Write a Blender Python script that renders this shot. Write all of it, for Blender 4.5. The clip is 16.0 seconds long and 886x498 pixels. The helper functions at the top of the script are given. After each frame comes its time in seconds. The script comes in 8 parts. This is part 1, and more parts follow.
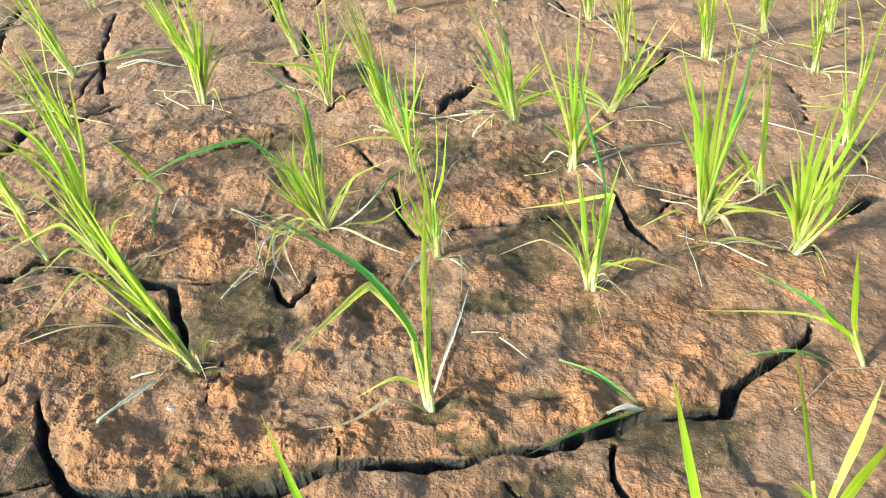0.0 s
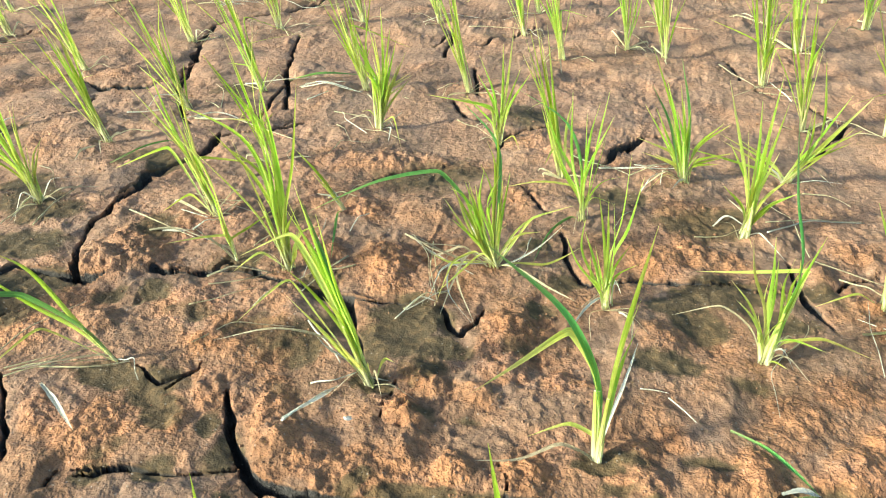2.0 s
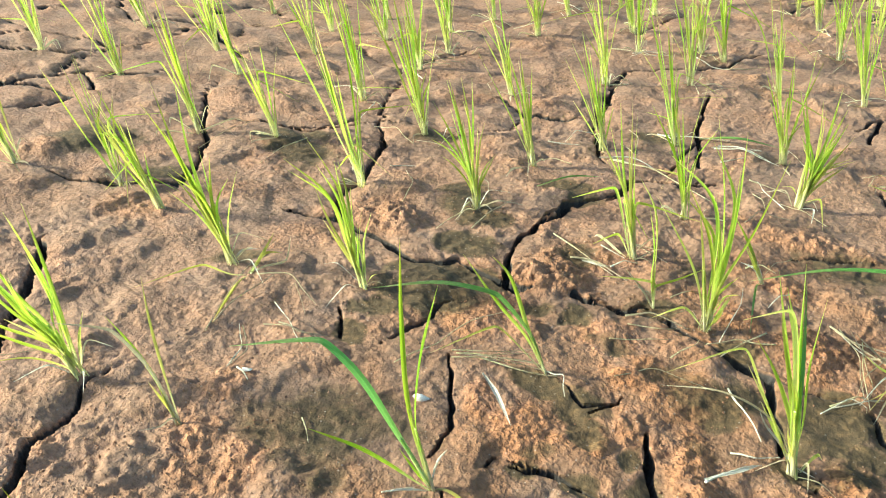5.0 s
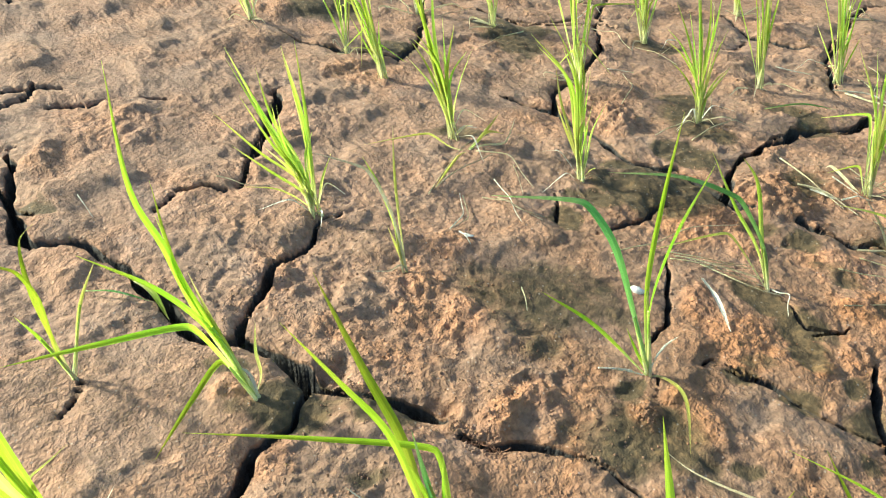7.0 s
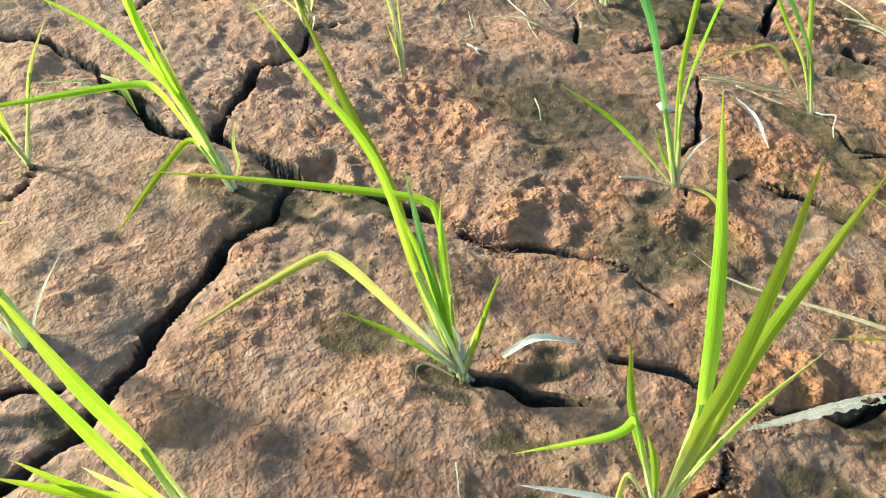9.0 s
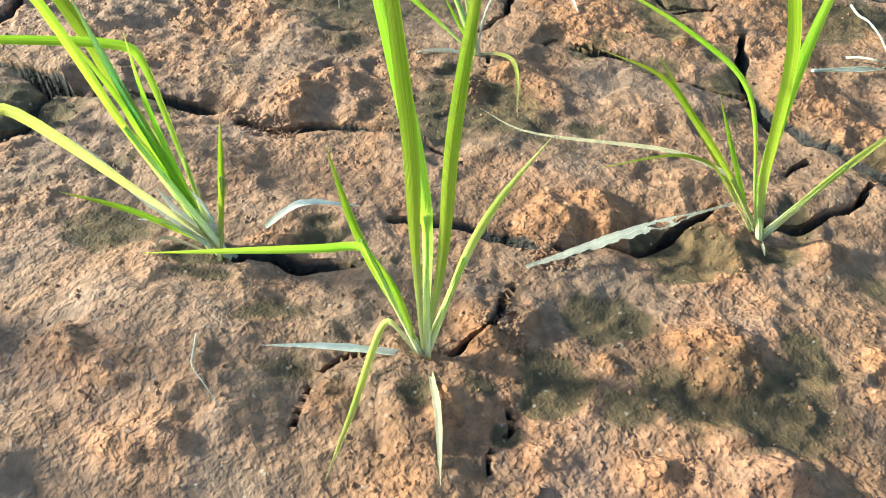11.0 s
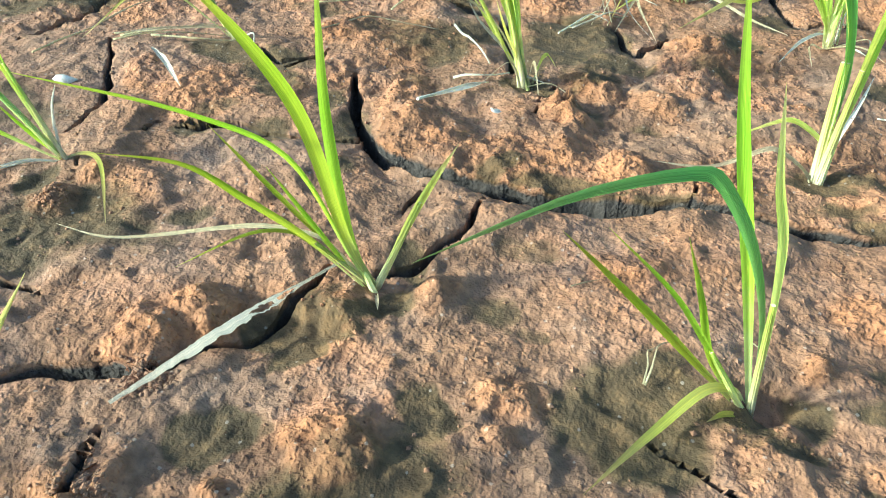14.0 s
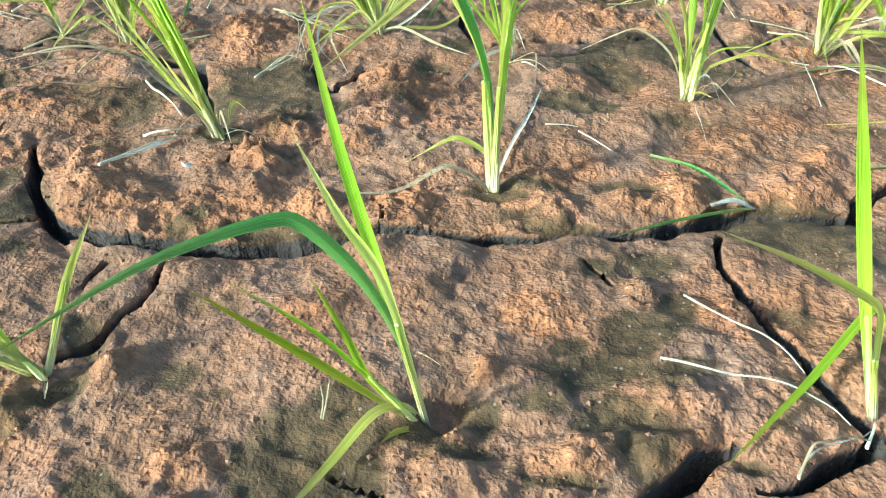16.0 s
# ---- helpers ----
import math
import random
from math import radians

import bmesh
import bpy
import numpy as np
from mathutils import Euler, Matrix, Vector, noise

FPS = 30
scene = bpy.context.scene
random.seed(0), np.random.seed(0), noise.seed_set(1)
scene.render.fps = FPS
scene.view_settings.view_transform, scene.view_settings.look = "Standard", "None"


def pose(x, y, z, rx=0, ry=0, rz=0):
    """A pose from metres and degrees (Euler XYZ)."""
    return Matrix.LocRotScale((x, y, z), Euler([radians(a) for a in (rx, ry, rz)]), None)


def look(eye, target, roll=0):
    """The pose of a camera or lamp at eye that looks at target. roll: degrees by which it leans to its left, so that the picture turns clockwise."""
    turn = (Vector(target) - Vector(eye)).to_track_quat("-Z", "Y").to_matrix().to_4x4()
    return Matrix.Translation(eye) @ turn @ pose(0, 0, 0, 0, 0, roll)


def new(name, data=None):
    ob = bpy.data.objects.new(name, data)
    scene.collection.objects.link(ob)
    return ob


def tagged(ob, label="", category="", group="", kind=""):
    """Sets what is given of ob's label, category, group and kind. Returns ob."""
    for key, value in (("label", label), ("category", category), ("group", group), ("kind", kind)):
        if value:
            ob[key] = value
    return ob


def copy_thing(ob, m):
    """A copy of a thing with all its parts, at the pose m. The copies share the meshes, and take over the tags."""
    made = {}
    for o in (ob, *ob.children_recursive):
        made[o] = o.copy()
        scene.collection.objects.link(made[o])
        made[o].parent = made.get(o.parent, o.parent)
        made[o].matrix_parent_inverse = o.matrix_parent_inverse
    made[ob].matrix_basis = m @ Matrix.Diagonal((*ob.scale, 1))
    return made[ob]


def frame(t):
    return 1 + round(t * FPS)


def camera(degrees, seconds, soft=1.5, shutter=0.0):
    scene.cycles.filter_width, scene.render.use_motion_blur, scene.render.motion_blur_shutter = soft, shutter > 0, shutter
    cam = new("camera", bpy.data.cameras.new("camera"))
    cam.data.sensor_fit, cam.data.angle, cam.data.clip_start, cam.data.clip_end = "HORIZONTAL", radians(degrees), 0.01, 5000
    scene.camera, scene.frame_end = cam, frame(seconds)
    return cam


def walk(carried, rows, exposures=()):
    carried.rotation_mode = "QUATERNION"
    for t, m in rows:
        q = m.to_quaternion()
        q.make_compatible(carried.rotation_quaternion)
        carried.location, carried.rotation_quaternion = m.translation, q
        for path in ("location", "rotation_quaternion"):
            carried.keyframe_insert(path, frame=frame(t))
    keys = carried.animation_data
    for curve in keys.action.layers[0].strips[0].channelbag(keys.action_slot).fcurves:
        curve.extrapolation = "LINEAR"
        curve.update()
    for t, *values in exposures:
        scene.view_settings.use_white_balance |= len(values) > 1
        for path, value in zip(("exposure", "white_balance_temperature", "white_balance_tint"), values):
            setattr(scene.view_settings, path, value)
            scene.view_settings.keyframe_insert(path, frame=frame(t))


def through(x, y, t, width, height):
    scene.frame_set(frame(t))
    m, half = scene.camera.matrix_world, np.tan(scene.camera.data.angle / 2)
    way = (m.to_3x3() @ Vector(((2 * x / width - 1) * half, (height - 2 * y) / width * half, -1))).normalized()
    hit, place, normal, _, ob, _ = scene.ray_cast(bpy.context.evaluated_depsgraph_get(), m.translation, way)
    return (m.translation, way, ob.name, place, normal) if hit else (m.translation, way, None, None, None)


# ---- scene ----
cam = camera(61.0, 16.0, soft=1.15)
PATH = [
    (0, (0.027, 0.007, 0.528), (-0.127, 1.595, -0.677), -1.5),
    (0.5, (0.011, 0.002, 0.534), (-0.209, 1.593, -0.659), -1.3),
    (1, (-0.008, -0.004, 0.54), (-0.278, 1.6, -0.624), -0.1),
    (1.5, (-0.031, -0.011, 0.542), (-0.385, 1.594, -0.597), 0.3),
    (2, (-0.054, -0.019, 0.545), (-0.474, 1.577, -0.584), 0.7),
    (2.5, (-0.082, -0.03, 0.552), (-0.595, 1.56, -0.547), 1.1),
    (3, (-0.122, -0.046, 0.568), (-0.768, 1.546, -0.455), 1.6),
    (3.5, (-0.142, -0.057, 0.574), (-0.911, 1.497, -0.422), 2.0),
    (4, (-0.162, -0.074, 0.57), (-1.036, 1.402, -0.459), 1.6),
    (4.5, (-0.187, -0.097, 0.573), (-1.187, 1.289, -0.466), 1.0),
    (5, (-0.207, -0.124, 0.569), (-1.287, 1.185, -0.488), 1.8),
    (5.2, (-0.215, -0.135, 0.566), (-1.331, 1.138, -0.497), 1.9),
    (7.3, (-0.257, -0.234, 0.51), (-1.483, 0.718, -0.75), 4.2),
    (7.5, (-0.258, -0.237, 0.502), (-1.474, 0.693, -0.785), 4.0),
    (8, (-0.257, -0.247, 0.472), (-1.48, 0.652, -0.83), 4.1),
    (8.5, (-0.244, -0.241, 0.426), (-1.422, 0.655, -0.919), 4.5),
    (9, (-0.236, -0.224, 0.381), (-1.373, 0.695, -0.983), 6.0),
    (9.2, (-0.234, -0.216, 0.37), (-1.359, 0.707, -1.002), 6.2),
    (11.3, (-0.133, -0.137, 0.303), (-1.14, 0.898, -1.08), 2.0),
    (11.5, (-0.129, -0.13, 0.303), (-1.12, 0.939, -1.067), 1.9),
    (12, (-0.118, -0.107, 0.305), (-1.049, 1.049, -1.035), 1.7),
    (12.5, (-0.107, -0.082, 0.305), (-0.94, 1.155, -1.028), 1.3),
    (13, (-0.098, -0.068, 0.304), (-0.886, 1.213, -1.014), 0.3),
    (13.5, (-0.089, -0.054, 0.304), (-0.792, 1.292, -0.998), 1.2),
    (14, (-0.081, -0.04, 0.302), (-0.738, 1.332, -0.997), 0.6),
    (14.5, (-0.062, -0.032, 0.305), (-0.63, 1.394, -0.977), 0.5),
    (15, (-0.042, -0.026, 0.306), (-0.494, 1.448, -0.968), 0.7),
    (15.5, (-0.015, -0.018, 0.311), (-0.337, 1.51, -0.939), 1.2),
    (16, (0.001, -0.013, 0.314), (-0.231, 1.542, -0.923), 1.5),
]
SUN, SKY = 4.9, 0.142
LOOK = [(0, 1.10, 6200, -9), (5.2, 1.08, 6300, -9), (7.5, 1.01, 6130, -11), (9, 1.01, 6180, -11), (11.5, 1.21, 5700, -13), (13.5, 1.22, 5600, -12), (16, 1.06, 5500, -10)]
walk(cam, [(t, look(eye, target, roll)) for t, eye, target, roll in PATH], LOOK)

# ---- light ----
SUN_AZIMUTH, SUN_HEIGHT = 214.0, 21.0   # degrees: where the sun stands, counted from +x over +y, and its height
world = bpy.data.worlds.new("world")
scene.world = world
world.use_nodes = True
sky = world.node_tree.nodes.new("ShaderNodeTexSky")
sky.sky_type, sky.sun_disc = "NISHITA", False
sky.sun_elevation, sky.sun_rotation = radians(SUN_HEIGHT), radians(90.0 - SUN_AZIMUTH)
sky.dust_density = 2.0
back = world.node_tree.nodes["Background"]
back.inputs["Strength"].default_value = SKY
world.node_tree.links.new(sky.outputs["Color"], back.inputs["Color"])
sun_data = bpy.data.lights.new("sun", "SUN")
sun_data.energy, sun_data.angle, sun_data.color = SUN, radians(5.0), (1.0, 0.90, 0.74)
sun = new("sun", sun_data)
a, e = radians(SUN_AZIMUTH), radians(SUN_HEIGHT)
sun.matrix_world = look((3 * math.cos(a), 3 * math.sin(a), 3 * math.tan(e)), (0, 0, 0))


# ---- materials ----
def material(name):
    m = bpy.data.materials.new(name)
    m.use_nodes = True
    nodes, links = m.node_tree.nodes, m.node_tree.links
    return m, nodes, links, nodes["Principled BSDF"]


def noise_node(nodes, links, coords, scale, detail=4.0, rough=0.6, warp=0.0):
    n = nodes.new("ShaderNodeTexNoise")
    n.inputs["Scale"].default_value = scale
    n.inputs["Detail"].default_value = detail
    n.inputs["Roughness"].default_value = rough
    n.inputs["Distortion"].default_value = warp
    links.new(coords, n.inputs["Vector"])
    return n.outputs["Fac"]


def ramp_node(nodes, links, fac, *stops):
    r = nodes.new("ShaderNodeValToRGB")
    while len(r.color_ramp.elements) < len(stops):
        r.color_ramp.elements.new(0.5)
    for el, (place, colour) in zip(r.color_ramp.elements, stops):
        el.position = place
        el.color = (*colour, 1.0) if len(colour) == 3 else colour
    links.new(fac, r.inputs["Fac"])
    return r.outputs["Color"]


def mix_node(nodes, links, fac, one, two, how="MIX"):
    x = nodes.new("ShaderNodeMix")
    x.data_type, x.blend_type = "RGBA", how
    for socket, value in ((x.inputs["Factor"], fac), (x.inputs["A"], one), (x.inputs["B"], two)):
        if isinstance(value, (float, int)):
            socket.default_value = value
        elif isinstance(value, tuple):
            socket.default_value = (*value, 1.0)
        else:
            links.new(value, socket)
    return x.outputs["Result"]


def math_node(nodes, links, how, one, two=0.0, clamp=False):
    x = nodes.new("ShaderNodeMath")
    x.operation, x.use_clamp = how, clamp
    for socket, value in ((x.inputs[0], one), (x.inputs[1], two)):
        if isinstance(value, (float, int)):
            socket.default_value = value
        else:
            links.new(value, socket)
    return x.outputs[0]


def bump_node(nodes, links, height, metres, normal=None, strength=1.0):
    b = nodes.new("ShaderNodeBump")
    b.inputs["Strength"].default_value = strength
    b.inputs["Distance"].default_value = metres
    links.new(height, b.inputs["Height"])
    if normal is not None:
        links.new(normal, b.inputs["Normal"])
    return b.outputs["Normal"]


def soil_material():
    """Dry cracked paddy mud: orange-brown crumbly crust, mauve dust, olive algae film on the damp patches, shade
    painted into cracks and crumb gaps.
    """
    m, nodes, links, p = material("dry_mud")
    coords = nodes.new("ShaderNodeTexCoord").outputs["Object"]
    broad = noise_node(nodes, links, coords, 11.0, 5.0, 0.62, 0.5)
    grain = noise_node(nodes, links, coords, 105.0, 4.0, 0.55, 0.0)
    fine = noise_node(nodes, links, coords, 480.0, 3.0, 0.6)
    patch = noise_node(nodes, links, coords, 34.0, 6.0, 0.7, 0.8)
    # crumbs of 3 to 8 mm, pushed about by noise
    push = nodes.new("ShaderNodeTexNoise")
    push.inputs["Scale"].default_value = 150.0
    push.inputs["Detail"].default_value = 2.0
    links.new(coords, push.inputs["Vector"])
    shift = nodes.new("ShaderNodeVectorMath")
    shift.operation = "MULTIPLY_ADD"
    links.new(push.outputs["Color"], shift.inputs[0])
    shift.inputs[1].default_value = (0.0042, 0.0042, 0.0042)
    links.new(coords, shift.inputs[2])

    def crumb(scale):
        v = nodes.new("ShaderNodeTexVoronoi")
        v.feature = "SMOOTH_F1"
        v.inputs["Scale"].default_value = scale
        v.inputs["Smoothness"].default_value = 0.8
        links.new(shift.outputs[0], v.inputs["Vector"])
        return v.outputs["Distance"], v.outputs["Color"]

    (coarse, lot), (small, _) = crumb(185.0), crumb(420.0)
    # where the crust has flaked it is crumbly and orange; elsewhere smeared smooth, duller and greyer
    flaky = nodes.new("ShaderNodeAttribute")
    flaky.attribute_name = "flaky"
    where = noise_node(nodes, links, coords, 9.0, 5.0, 0.58, 0.4)
    where = math_node(nodes, links, "ADD", math_node(nodes, links, "MULTIPLY", where, 0.9), math_node(nodes, links, "MULTIPLY", flaky.outputs["Fac"], 0.16))
    flaked = ramp_node(nodes, links, where, (0.36, (0.0, 0.0, 0.0)), (0.64, (1.0, 1.0, 1.0)))
    orange = ramp_node(nodes, links, broad, (0.28, (0.30, 0.163, 0.098)), (0.48, (0.48, 0.238, 0.124)), (0.60, (0.45, 0.238, 0.148)), (0.74, (0.41, 0.255, 0.196)))
    dull = ramp_node(nodes, links, broad, (0.30, (0.250, 0.155, 0.104)), (0.55, (0.335, 0.212, 0.150)), (0.74, (0.365, 0.256, 0.200)))
    crust = mix_node(nodes, links, flaked, dull, orange)
    dusty = nodes.new("ShaderNodeAttribute")
    dusty.attribute_name = "dusty"
    dust = math_node(nodes, links, "MULTIPLY", dusty.outputs["Fac"], math_node(nodes, links, "ADD", 0.08, math_node(nodes, links, "MULTIPLY", patch, 0.55)))
    crust = mix_node(nodes, links, dust, crust, (0.57, 0.375, 0.285))
    tone = ramp_node(nodes, links, grain, (0.28, (0.66, 0.63, 0.61)), (0.5, (0.97, 0.95, 0.94)), (0.70, (1.17, 1.13, 1.07)))
    crust = mix_node(nodes, links, 0.85, crust, tone, "MULTIPLY")
    # crumb tops lightened, gaps darkened: crevice shade put into the colour
    pit_shade = ramp_node(nodes, links, coarse, (0.20, (1.16, 1.14, 1.10)), (0.52, (0.96, 0.96, 0.95)), (0.80, (0.70, 0.69, 0.66)))
    crust = mix_node(nodes, links, 0.9, crust, pit_shade, "MULTIPLY")
    odd = ramp_node(nodes, links, lot, (0.25, (0.74, 0.72, 0.71)), (0.5, (1.0, 1.0, 1.0)), (0.72, (1.14, 1.12, 1.09)))
    crust = mix_node(nodes, links, 0.25, crust, odd, "MULTIPLY")
    speck = ramp_node(nodes, links, fine, (0.30, (0.66, 0.64, 0.62)), (0.5, (1.0, 1.0, 1.0)), (0.70, (1.18, 1.15, 1.10)))
    crust = mix_node(nodes, links, 0.22, crust, speck, "MULTIPLY")
    damp_shade = nodes.new("ShaderNodeAttribute")
    damp_shade.attribute_name = "damp_shade"
    film = math_node(nodes, links, "ADD", damp_shade.outputs["Fac"], math_node(nodes, links, "MULTIPLY", math_node(nodes, links, "SUBTRACT", patch, 0.5), 0.9))
    moist = math_node(nodes, links, "MULTIPLY", damp_shade.outputs["Fac"], 4.0, True)
    film = math_node(nodes, links, "ADD", film, math_node(nodes, links, "MULTIPLY", math_node(nodes, links, "SUBTRACT", moist, 1.0), 0.45))
    film = ramp_node(nodes, links, film, (0.05, (0.0, 0.0, 0.0)), (0.42, (1.0, 1.0, 1.0)))
    dry = math_node(nodes, links, "SUBTRACT", 1.0, math_node(nodes, links, "MULTIPLY", film, 0.6))
    relief = math_node(nodes, links, "ADD", 0.40, math_node(nodes, links, "MULTIPLY", flaked, 0.60))
    relief = math_node(nodes, links, "MULTIPLY", relief, dry)
    algae = ramp_node(nodes, links, grain, (0.28, (0.042, 0.037, 0.020)), (0.52, (0.092, 0.073, 0.038)), (0.72, (0.22, 0.148, 0.070)))
    algae = mix_node(nodes, links, 0.6, algae, pit_shade, "MULTIPLY")
    colour = mix_node(nodes, links, math_node(nodes, links, "MULTIPLY", film, 0.85), crust, algae)
    # raw grey mud below the dried crust, darkened to paint the cracks' shade into the colour
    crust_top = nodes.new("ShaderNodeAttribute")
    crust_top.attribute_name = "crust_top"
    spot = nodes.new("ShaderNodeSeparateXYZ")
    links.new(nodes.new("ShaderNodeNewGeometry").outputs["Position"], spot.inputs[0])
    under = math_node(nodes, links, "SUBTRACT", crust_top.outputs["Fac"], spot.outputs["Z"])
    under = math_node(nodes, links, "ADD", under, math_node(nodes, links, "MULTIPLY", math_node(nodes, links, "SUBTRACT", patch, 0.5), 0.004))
    raw_shade = math_node(nodes, links, "MULTIPLY", math_node(nodes, links, "SUBTRACT", under, 0.0018), 260.0, True)
    colour = mix_node(nodes, links, raw_shade, colour, ramp_node(nodes, links, grain, (0.3, (0.040, 0.038, 0.039)), (0.7, (0.100, 0.090, 0.086))))
    # pale flecks of grit and shell, which also paint in the soil's glints
    grit_glint = nodes.new("ShaderNodeTexVoronoi")
    grit_glint.inputs["Scale"].default_value = 170.0
    links.new(coords, grit_glint.inputs["Vector"])
    near = math_node(nodes, links, "LESS_THAN", grit_glint.outputs["Distance"], 0.17)
    some = math_node(nodes, links, "GREATER_THAN", math_node(nodes, links, "MULTIPLY", grit_glint.outputs["Color"], 1.0), 0.68)
    fleck = math_node(nodes, links, "MULTIPLY", near, some)
    colour = mix_node(nodes, links, math_node(nodes, links, "MULTIPLY", fleck, 0.35), colour, (0.66, 0.60, 0.54))
    colour = mix_node(nodes, links, 1.0, colour, (0.750, 0.735, 0.735), "MULTIPLY")
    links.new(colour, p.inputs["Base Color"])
    p.inputs["Roughness"].default_value = 0.85
    p.inputs["Specular IOR Level"].default_value = 0.3
    normal = bump_node(nodes, links, math_node(nodes, links, "MULTIPLY", math_node(nodes, links, "MULTIPLY", coarse, relief), -1.0), 0.0027)
    normal = bump_node(nodes, links, math_node(nodes, links, "MULTIPLY", math_node(nodes, links, "MULTIPLY", small, relief), -1.0), 0.0014, normal)
    normal = bump_node(nodes, links, math_node(nodes, links, "MULTIPLY", grain, relief), 0.0030, normal)
    normal = bump_node(nodes, links, fine, 0.0013, normal)
    links.new(normal, p.inputs["Normal"])
    return m


def leaf_material(name, root, low, high, tip, through=0.5, vein=0.14, gloss=0.5):
    """A blade: root, lower blade, upper blade and tip colours along its length, parallel veins across it, light shining through."""
    m, nodes, links, p = material(name)
    uv = nodes.new("ShaderNodeUVMap")
    uv.uv_map = "blade"
    split = nodes.new("ShaderNodeSeparateXYZ")
    links.new(uv.outputs["UV"], split.inputs[0])
    across, along = split.outputs["X"], split.outputs["Y"]
    info = nodes.new("ShaderNodeObjectInfo")
    coords = nodes.new("ShaderNodeTexCoord").outputs["Object"]
    blot = noise_node(nodes, links, coords, 60.0, 4.0, 0.6)
    place = math_node(nodes, links, "ADD", along, math_node(nodes, links, "MULTIPLY", math_node(nodes, links, "SUBTRACT", blot, 0.5), 0.22))
    colour = ramp_node(nodes, links, place, (0.08, root), (0.30, low), (0.66, high), (0.98, tip))
    hue = nodes.new("ShaderNodeHueSaturation")
    links.new(colour, hue.inputs["Color"])
    links.new(math_node(nodes, links, "ADD", 0.478, math_node(nodes, links, "MULTIPLY", info.outputs["Random"], 0.036)), hue.inputs["Hue"])
    links.new(math_node(nodes, links, "ADD", 0.84, math_node(nodes, links, "MULTIPLY", info.outputs["Random"], 0.62)), hue.inputs["Value"])
    stripes = nodes.new("ShaderNodeTexWave")
    stripes.wave_profile = "SIN"
    stripes.inputs["Scale"].default_value = 3.2
    stripes.inputs["Distortion"].default_value = 0.6
    links.new(uv.outputs["UV"], stripes.inputs["Vector"])
    lined = mix_node(nodes, links, vein, hue.outputs["Color"], ramp_node(nodes, links, stripes.outputs["Fac"], (0.2, (0.45, 0.5, 0.4)), (0.8, (1.25, 1.25, 1.1))), "MULTIPLY")
    # paler midrib, and streaks of deeper green along the blade
    rib = math_node(nodes, links, "ABSOLUTE", math_node(nodes, links, "SUBTRACT", across, 0.5))
    lined = mix_node(nodes, links, 0.5, lined, ramp_node(nodes, links, rib, (0.0, (1.35, 1.30, 1.25)), (0.10, (0.98, 0.98, 0.98)), (0.40, (0.94, 0.95, 0.94)), (0.5, (1.2, 1.2, 1.1))), "MULTIPLY")
    streak = nodes.new("ShaderNodeMapping")
    streak.inputs["Scale"].default_value = (7.0, 2.2, 1.0)
    links.new(uv.outputs["UV"], streak.inputs["Vector"])
    mottle = noise_node(nodes, links, streak.outputs[0], 1.0, 3.0, 0.6)
    lined = mix_node(nodes, links, 0.55, lined, ramp_node(nodes, links, mottle, (0.34, (0.70, 0.78, 0.66)), (0.62, (1.28, 1.25, 1.16))), "MULTIPLY")
    links.new(lined, p.inputs["Base Color"])
    p.inputs["Roughness"].default_value = gloss
    p.inputs["Specular IOR Level"].default_value = 0.35
    links.new(bump_node(nodes, links, stripes.outputs["Fac"], 0.0004), p.inputs["Normal"])
    glow = nodes.new("ShaderNodeBsdfTranslucent")
    links.new(lined, glow.inputs["Color"])
    both = nodes.new("ShaderNodeMixShader")
    both.inputs[0].default_value = through
    links.new(p.outputs[0], both.inputs[1])
    links.new(glow.outputs[0], both.inputs[2])
    links.new(both.outputs[0], nodes["Material Output"].inputs["Surface"])
    return m


SOIL = soil_material()
FRESH = leaf_material("fresh_blade", (0.76, 0.76, 0.44), (0.60, 0.70, 0.17), (0.42, 0.63, 0.065), (0.60, 0.64, 0.15))
GREEN = leaf_material("green_blade", (0.60, 0.64, 0.30), (0.48, 0.64, 0.07), (0.34, 0.56, 0.035), (0.46, 0.54, 0.07), 0.5, 0.18)
DEEP = leaf_material("deep_green_blade", (0.46, 0.56, 0.26), (0.22, 0.44, 0.12), (0.15, 0.42, 0.12), (0.32, 0.46, 0.17), 0.35, 0.25, 0.38)
YELLOW = leaf_material("yellowing_blade", (0.80, 0.78, 0.48), (0.73, 0.75, 0.24), (0.62, 0.69, 0.15), (0.70, 0.62, 0.28), 0.5)
STRAW = leaf_material("dry_blade", (0.66, 0.60, 0.44), (0.70, 0.62, 0.46), (0.66, 0.56, 0.42), (0.70, 0.62, 0.52), 0.2, 0.35, 0.8)
BLEACHED = leaf_material("bleached_blade", (0.86, 0.82, 0.76), (0.92, 0.88, 0.83), (0.88, 0.84, 0.80), (0.92, 0.88, 0.85), 0.15, 0.2, 0.85)
DECAYED = leaf_material("decayed_blade", (0.40, 0.35, 0.32), (0.52, 0.46, 0.44), (0.56, 0.50, 0.48), (0.48, 0.43, 0.42), 0.15, 0.6, 0.9)
SHEATH = leaf_material("stem_sheath", (0.82, 0.80, 0.58), (0.78, 0.80, 0.40), (0.64, 0.76, 0.24), (0.54, 0.70, 0.14), 0.3)


# ---- ground: one cracked sheet of mud ----
CRACKS, LUMPS, DAMP_SHADES, LEVELS = [], [], [], []


def crack(*points):
    """A crack through points (x, y in metres, width in millimetres)."""
    CRACKS.append(points)


def lump(x, y, radius, height, stretch=1.0, turn=0.0):
    """A clod (height above 0) or a hollow (below 0) of the mud, stretched along its turn (degrees)."""
    LUMPS.append((x, y, radius, height, stretch, turn))


